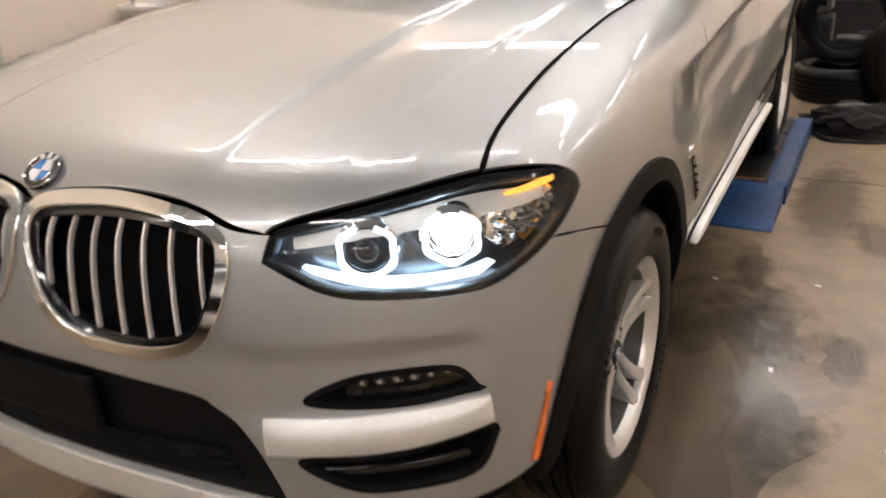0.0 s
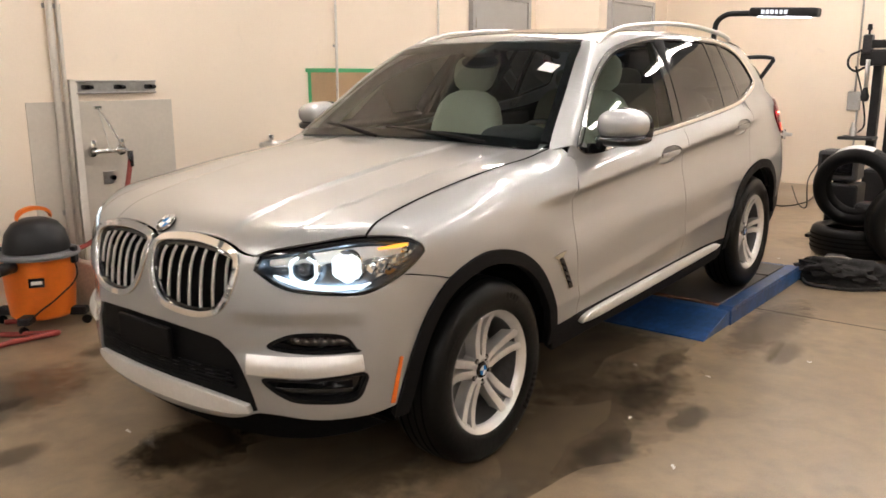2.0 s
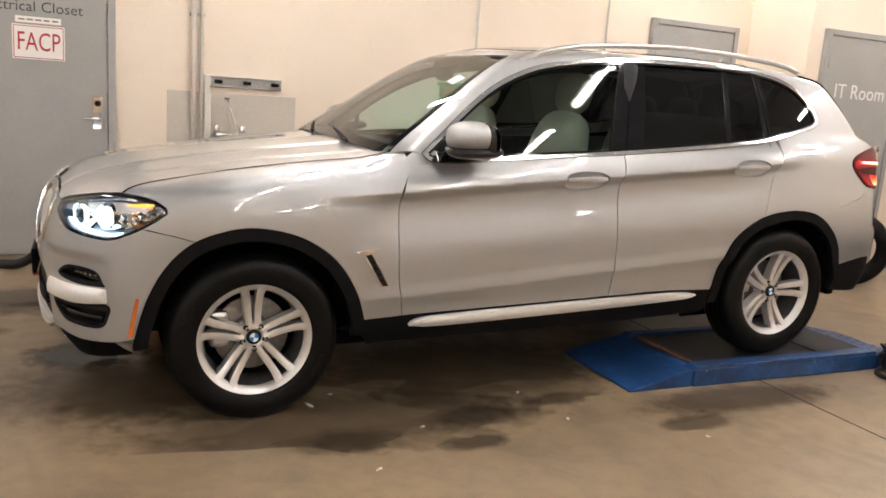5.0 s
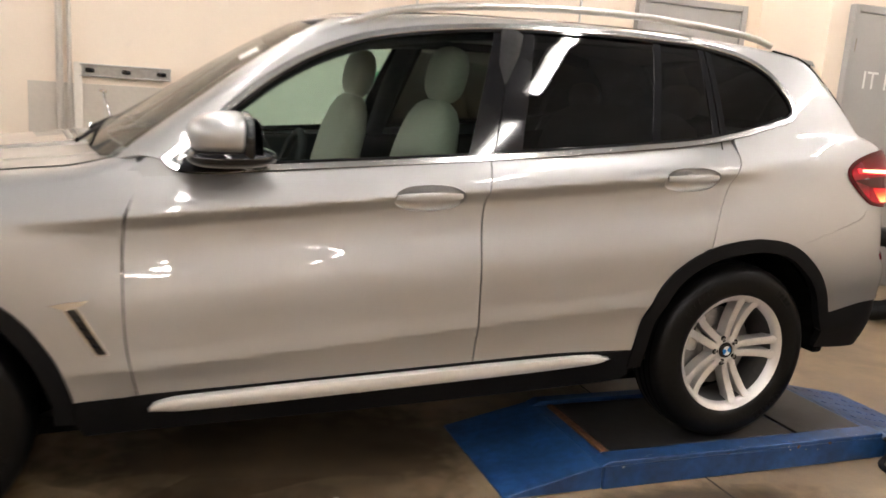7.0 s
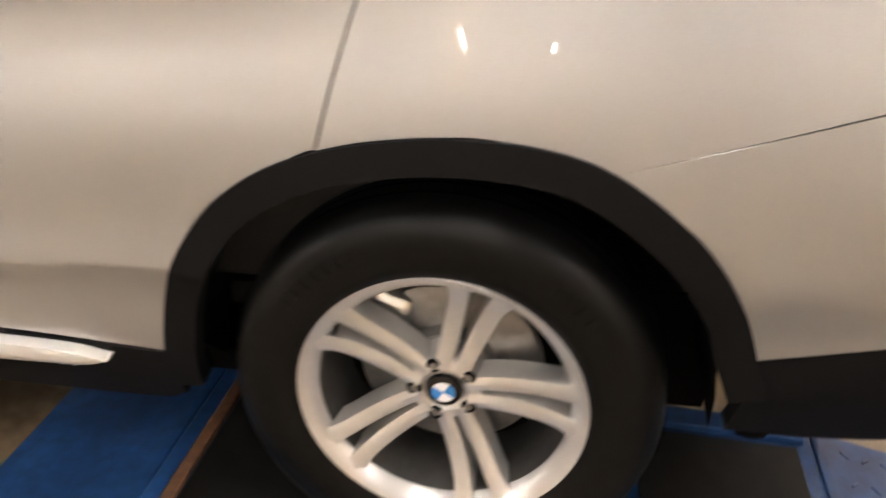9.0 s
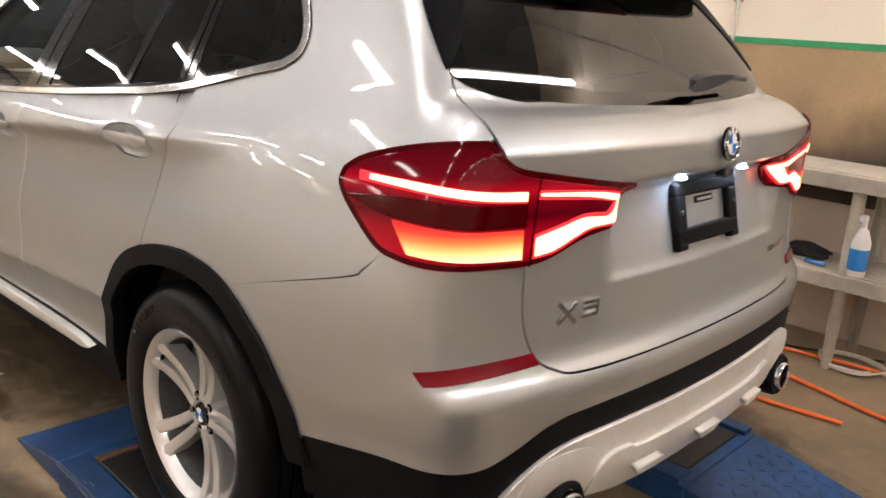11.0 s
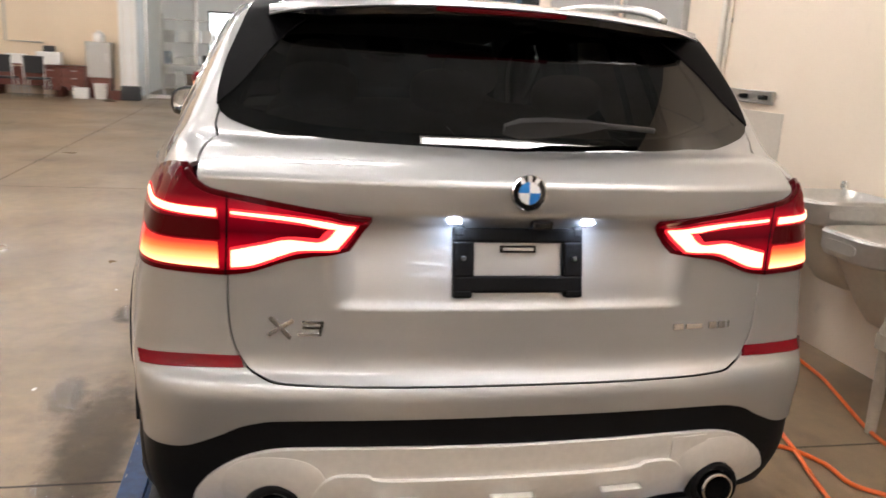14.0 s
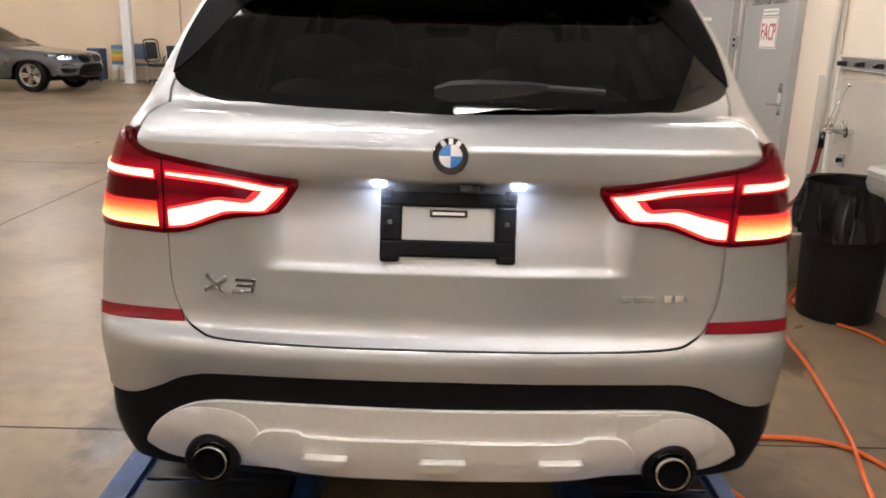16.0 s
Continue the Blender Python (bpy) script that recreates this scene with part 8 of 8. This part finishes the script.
def side_chair(at, turn, cloth, label):
    t = thing("side_chair", label, "chair", AT(*at) @ RZ(turn), "side chairs")
    box("seat", (.44, .46, .05), (0, 0, .45), cloth, t, .02)
    box("backrest", (.04, .46, .40), (-.22, 0, .78), cloth, t, .02, rot=(0, -8, 0))
    for s in (-1, 1):
        tube("leg", [(.20, s * .23, .006), (.19, s * .23, .43)], .012, WHITE_METAL, t, smooth_path=False)
        tube("leg", [(-.22, s * .23, .006), (-.20, s * .23, .45), (-.25, s * .23, .92)], .012, WHITE_METAL, t, smooth_path=False)


desk((-16.25, -6.35, 0), 1.5, .75, "dark red wooden desk against the wall")
desk((-16.25, -5.42, 0), .70, .72, "narrow dark red wooden desk against the wall")
office_chair((-15.75, -7.35, 0), 60, "black mesh-backed office chair beside the desk", True)
side_chair((-15.5, -6.05, 0), 180, CHAIR_BLACK, "black chair with pale legs in front of the desk")
side_chair((-15.5, -6.75, 0), 180, CHAIR_BLACK, "black chair with pale legs in front of the desk")
side_chair((-16.2, -8.0, 0), 0, BLUE_CLOTH, "blue-grey cloth chair against the wall")
mon = thing("desk_clutter", "white paper tray with black gadgets on the desk", "office clutter")
box("paper_tray", (.30, .55, .30), (-16.35, -5.95, .912), PAPER, mon, .01)
box("gadget", (.20, .26, .14), (-16.35, -5.95, 1.135), CHAIR_BLACK, mon, .03)
bx = thing("box_stack", "white parts box standing on the desk", "box")
box("carton", (.35, .40, .22), (-16.3, -6.7, .872), PAPER, bx, .005)
STACK = ((.80, .78, .76), (.10, .30, .45), (.70, .33, .03), (.75, .60, .08), (.35, .40, .16), (.10, .22, .40))
stand = thing("carton_stand", "low white steel stand under the cartons", "stand")
box("stand_top", (.42, .40, .03), (-16.3, -8.53, .315), WHITE_METAL, stand, .004)
for x in (-16.48, -16.12):
    for y in (-8.70, -8.36):
        box("stand_leg", (.03, .03, .296), (x, y, .150), WHITE_METAL, stand, .003)
for k, c in enumerate(STACK):
    f = thing("binder_box", "coloured flat carton in a stack by the wall", "carton", group="carton stack")
    box("carton", (.38, .35, .097), (-16.3, -8.53, .380 + .100 * k), mat("carton_colour", c, .5, grain=.05), f, .005)
rug = thing("blue_trolley", "blue steel trolley beside the carton stack", "trolley")
box("trolley_body", (.45, .34, .80), (-15.9, -9.00, .45), BLUE_STEEL, rug, .02)
for y in (-9.13, -8.87):
    lathe("trolley_wheel", [(0, -.015), (.045, -.015), (.048, 0), (.045, .015), (0, .015)], RUBBER, rug, "y", (-15.75, y, .049), 16)
cool = thing("cabinet_cooler", "grey metal cabinet with a dark base in the corner", "cabinet")
box("cabinet_body", (.45, .58, .86), (-16.4, -4.80, .93), ZINC, cool, .012)
box("cabinet_base", (.42, .54, .495), (-16.4, -4.80, .25), RED_WOOD, cool, .006)
box("cabinet_grip", (.02, .03, .20), (-16.165, -4.60, 1.0), STEEL, cool, .004)
jug = thing("water_jug", "white plastic water jug on the cabinet", "jug", AT(-16.4, -4.80, 1.362))
lathe("jug_body", [(0, 0), (.13, 0), (.14, .02), (.14, .16), (.10, .22), (.03, .25), (.03, .29), (0, .29)], SIGN_WHITE, jug, n=28)
pail2 = thing("white_bucket", "white plastic bucket with a handle on the floor", "bucket", AT(-15.9, -4.72, 0))
lathe("bucket_body", [(0, .003), (.13, .003), (.16, .36), (.168, .37), (.155, .37), (.12, .02), (0, .02)], SIGN_WHITE, pail2, n=28)
tube("bucket_handle", [(0, -.165, .34), (.10, -.12, .27), (.13, 0, .25), (.10, .12, .27), (0, .165, .34)], .004, STEEL, pail2)
for y, c, s in ((-5.15, PAPER, .26), (-4.30, RED_WOOD, .22), (-4.0, CHAIR_BLACK, .34)):
    k = thing("floor_box", "small box standing on the floor by the wall", "box", group="floor boxes")
    box("carton", (s, s * 1.3, s), (-15.85, y, s / 2 + .002), c, k, .01)
pipe2 = thing("conduit", "grey steel conduit running along the hall wall", "conduit", group="conduits")
tube("conduit_run", [(FAR_X + .02, -7.05, 4.5), (FAR_X + .02, -7.05, 1.28), (FAR_X + .02, -6.2, 1.27)], .020, ZINC, pipe2, smooth_path=False)
# glazed door and steel shelving at the mouth of the bay
gd = thing("glazed_door", "aluminium glazed door standing in the bay mouth", "door", kind="structure")
for y in (-3.72, -2.50):
    box("door_post", (.06, .07, 2.6), (-16.55, y, 1.302), ZINC, gd, .004)
for z in (.08, 2.55):
    box("door_rail", (.05, 1.14, .10), (-16.55, -3.11, z), ZINC, gd, .004)
box("pane", (.008, 1.14, 2.36), (-16.55, -3.11, 1.31), PANE, gd, 0).visible_shadow = False
edge = thing("curtain_edge", "white folded plastic strip curtain", "curtain")
for k in range(4):
    box("curtain_strip", (.03, .10, 3.2), (-16.35 - .04 * (k % 2), -4.28 + .105 * k, 1.602), SIGN_WHITE, edge, .008)
rk = thing("storage_rack", "grey steel rack full of boxes and parts", "rack")
for y in (-3.55, -2.15):
    for x in (-18.6, -18.1):
        box("upright", (.04, .04, 2.2), (x, y, 1.102), ZINC, rk, .003)
for z in (.25, .85, 1.45, 2.05):
    box("rack_shelf", (.52, 1.42, .03), (-18.35, -2.85, z), ZINC, rk, .003)
rnd = random.Random(12)
for z in (.266, .866, 1.466):
    y = -3.50
    while y < -2.35:
        w, h = rnd.uniform(.16, .34), rnd.uniform(.16, .42)
        c = rnd.choice((PAPER, CHAIR_BLACK, BLUE_CLOTH, ZINC, CARD, GREY_DOOR))
        o = thing("parts_box", "storage box standing on the steel rack", "box", group="rack boxes")
        box("carton", (.36, w, h), (-18.35, y + w / 2, z + h / 2), c, o, .008)
        y += w + rnd.uniform(.02, .1)
board = thing("closed_sign", "white sign with red capitals on the glass", "sign")
box("sign_plate", (.01, .75, .32), (-16.5, .65, 2.15), SIGN_WHITE, board, .002)
for k, wd in enumerate(("AREA", "CLOSED")):
    letters("lettering", wd, .15, Matrix.Translation((-16.494, .65, 2.225 - .15 * k)) @ RZ(90) @ RX(90), RED_INK, board)
for y in (.32, .98):
    tube("sign_wire", [(-16.5, y, 2.31), (-16.5, y, TOP_Z)], .003, ZINC, board, smooth_path=False, n=6)


# ---- marks and litter on the floor ----
def spill(name, colour, rough, full):
    """A spill that thins out raggedly towards its edge."""
    m = mat(name, colour, rough, grain=.3, scale=14)
    nt = m.node_tree
    co, off, dist, wob, add, ramp = (nt.nodes.new("ShaderNode" + k) for k in ("TexCoord", "VectorMath", "VectorMath", "TexNoise", "Math", "MapRange"))
    off.operation, dist.operation, add.operation = "SUBTRACT", "LENGTH", "MULTIPLY_ADD"
    off.inputs[1].default_value = (.5, .5, 0)
    wob.inputs["Scale"].default_value, wob.inputs["Detail"].default_value, wob.inputs["Roughness"].default_value = 9, 9, .65
    nt.links.new(co.outputs["Generated"], off.inputs[0])
    flat = nt.nodes.new("ShaderNodeVectorMath")
    flat.operation = "MULTIPLY"
    flat.inputs[1].default_value = (1, 1, 0)
    nt.links.new(off.outputs[0], flat.inputs[0])
    nt.links.new(flat.outputs[0], dist.inputs[0])
    nt.links.new(co.outputs["Object"], wob.inputs["Vector"])
    nt.links.new(wob.outputs["Fac"], add.inputs[0])
    add.inputs[1].default_value = .75
    far = nt.nodes.new("ShaderNodeMath")
    far.operation = "MULTIPLY"
    far.inputs[1].default_value = 1.6
    nt.links.new(dist.outputs["Value"], far.inputs[0])
    nt.links.new(far.outputs[0], add.inputs[2])
    ramp.inputs[1].default_value, ramp.inputs[2].default_value, ramp.inputs[3].default_value, ramp.inputs[4].default_value = .74, 1.02, full, 0
    nt.links.new(add.outputs[0], ramp.inputs[0])
    nt.links.new(ramp.outputs[0], nt.nodes["Principled BSDF"].inputs["Alpha"])
    return m


OIL = spill("oil_film", (.035, .024, .014), .06, .92)
STAIN = spill("floor_stain", (.05, .037, .025), .20, .42)


def puddle(name, label, x, y, rx, ry, seed, material, z=.0012):
    """A flat spill with a ragged edge."""
    t = thing(name, label, "stain", AT(x, y, 0))
    r = random.Random(seed)
    ph = [r.uniform(0, 6.28) for _ in range(7)]
    verts = [(0, 0, z)]
    for k in range(72):
        a = 2 * math.pi * k / 72
        w = 1 + sum(math.sin((2 + j * 1.0) * a + ph[j]) * .16 / (1 + .5 * j) for j in range(7))
        verts.append((rx * w * math.cos(a), ry * w * math.sin(a), z))
    part("film", verts, [(0, k, k % 72 + 1) for k in range(1, 73)], material, t)


puddle("oil_puddle", "dark wet oil stain on the concrete before the bumper", -.64, .08, .34, .30, 3, OIL)
for k, (x, y, rx, ry) in enumerate(((1.02, -1.12, .20, .07), (.86, -1.40, .10, .05), (1.45, -1.02, .14, .05), (.30, -1.25, .15, .07), (-1.15, .55, .10, .05), (-1.3, .9, .12, .06), (-.2, 1.5, .16, .08), (2.0, -1.45, .18, .05), (-1.0, 1.1, .07, .04), (1.7, 1.7, .22, .1))):
    puddle("floor_stain", "dull brown stain soaked into the concrete", x, y, rx * 2.0, ry * 2.0, 20 + k, STAIN, .0012)
# Damp patches round the car; their dark colour also paints its shade.
DAMP_SHADE = spill("damp_film", (.040, .029, .019), .17, .50)
for k, (x, y, rx, ry) in enumerate(((.45, -.98, 1.25, .42), (-.40, -.45, .75, .65), (1.25, -.45, 1.2, .6), (-1.0, 1.2, .8, .4), (3.2, .9, .9, .6), (2.4, -1.25, .7, .25))):
    puddle("damp_patch", "thin dark damp film on the concrete, with the car's shade painted in", x, y, rx, ry, 40 + k, DAMP_SHADE, .0008)
rnd = random.Random(5)
for k, (x, y) in enumerate(((1.30, -.91), (1.37, -1.27), (-.76, .40), (.37, -1.52), (.27, -.86), (.39, -.74), (.26, -.83), (.68, -1.19), (1.9, -1.6), (4.3, -.72), (-1.2, .75))):
    t = thing("paper_scrap", "small torn white scrap lying on the floor", "litter", AT(x, y, .002) @ RZ(rnd.uniform(0, 360)), "paper scraps")
    n = 9
    verts = [(0, 0, .004)] + [(rnd.uniform(.6, 1.3) * .016 * math.cos(6.283 * i / n), rnd.uniform(.6, 1.2) * .010 * math.sin(6.283 * i / n), rnd.uniform(0, .008)) for i in range(n)]
    part("scrap", verts, [(0, i, i % n + 1) for i in range(1, n + 1)], PAPER, t, smooth=False)
JOINT = mat("joint_dirt", (.05, .042, .034), .8, grain=.3)
for nm, lo, hi in (("floor_joint", (2.742, -15, .0005), (2.752, 2.5, .0014)), ("floor_joint", (-3.32, -15, .0005), (-3.31, 2.5, .0014)), ("floor_joint", (-16, -3.402, .0005), (9, -3.392, .0014))):
    slab(nm, lo, hi, JOINT, "narrow dirty saw cut in the concrete", "joint")
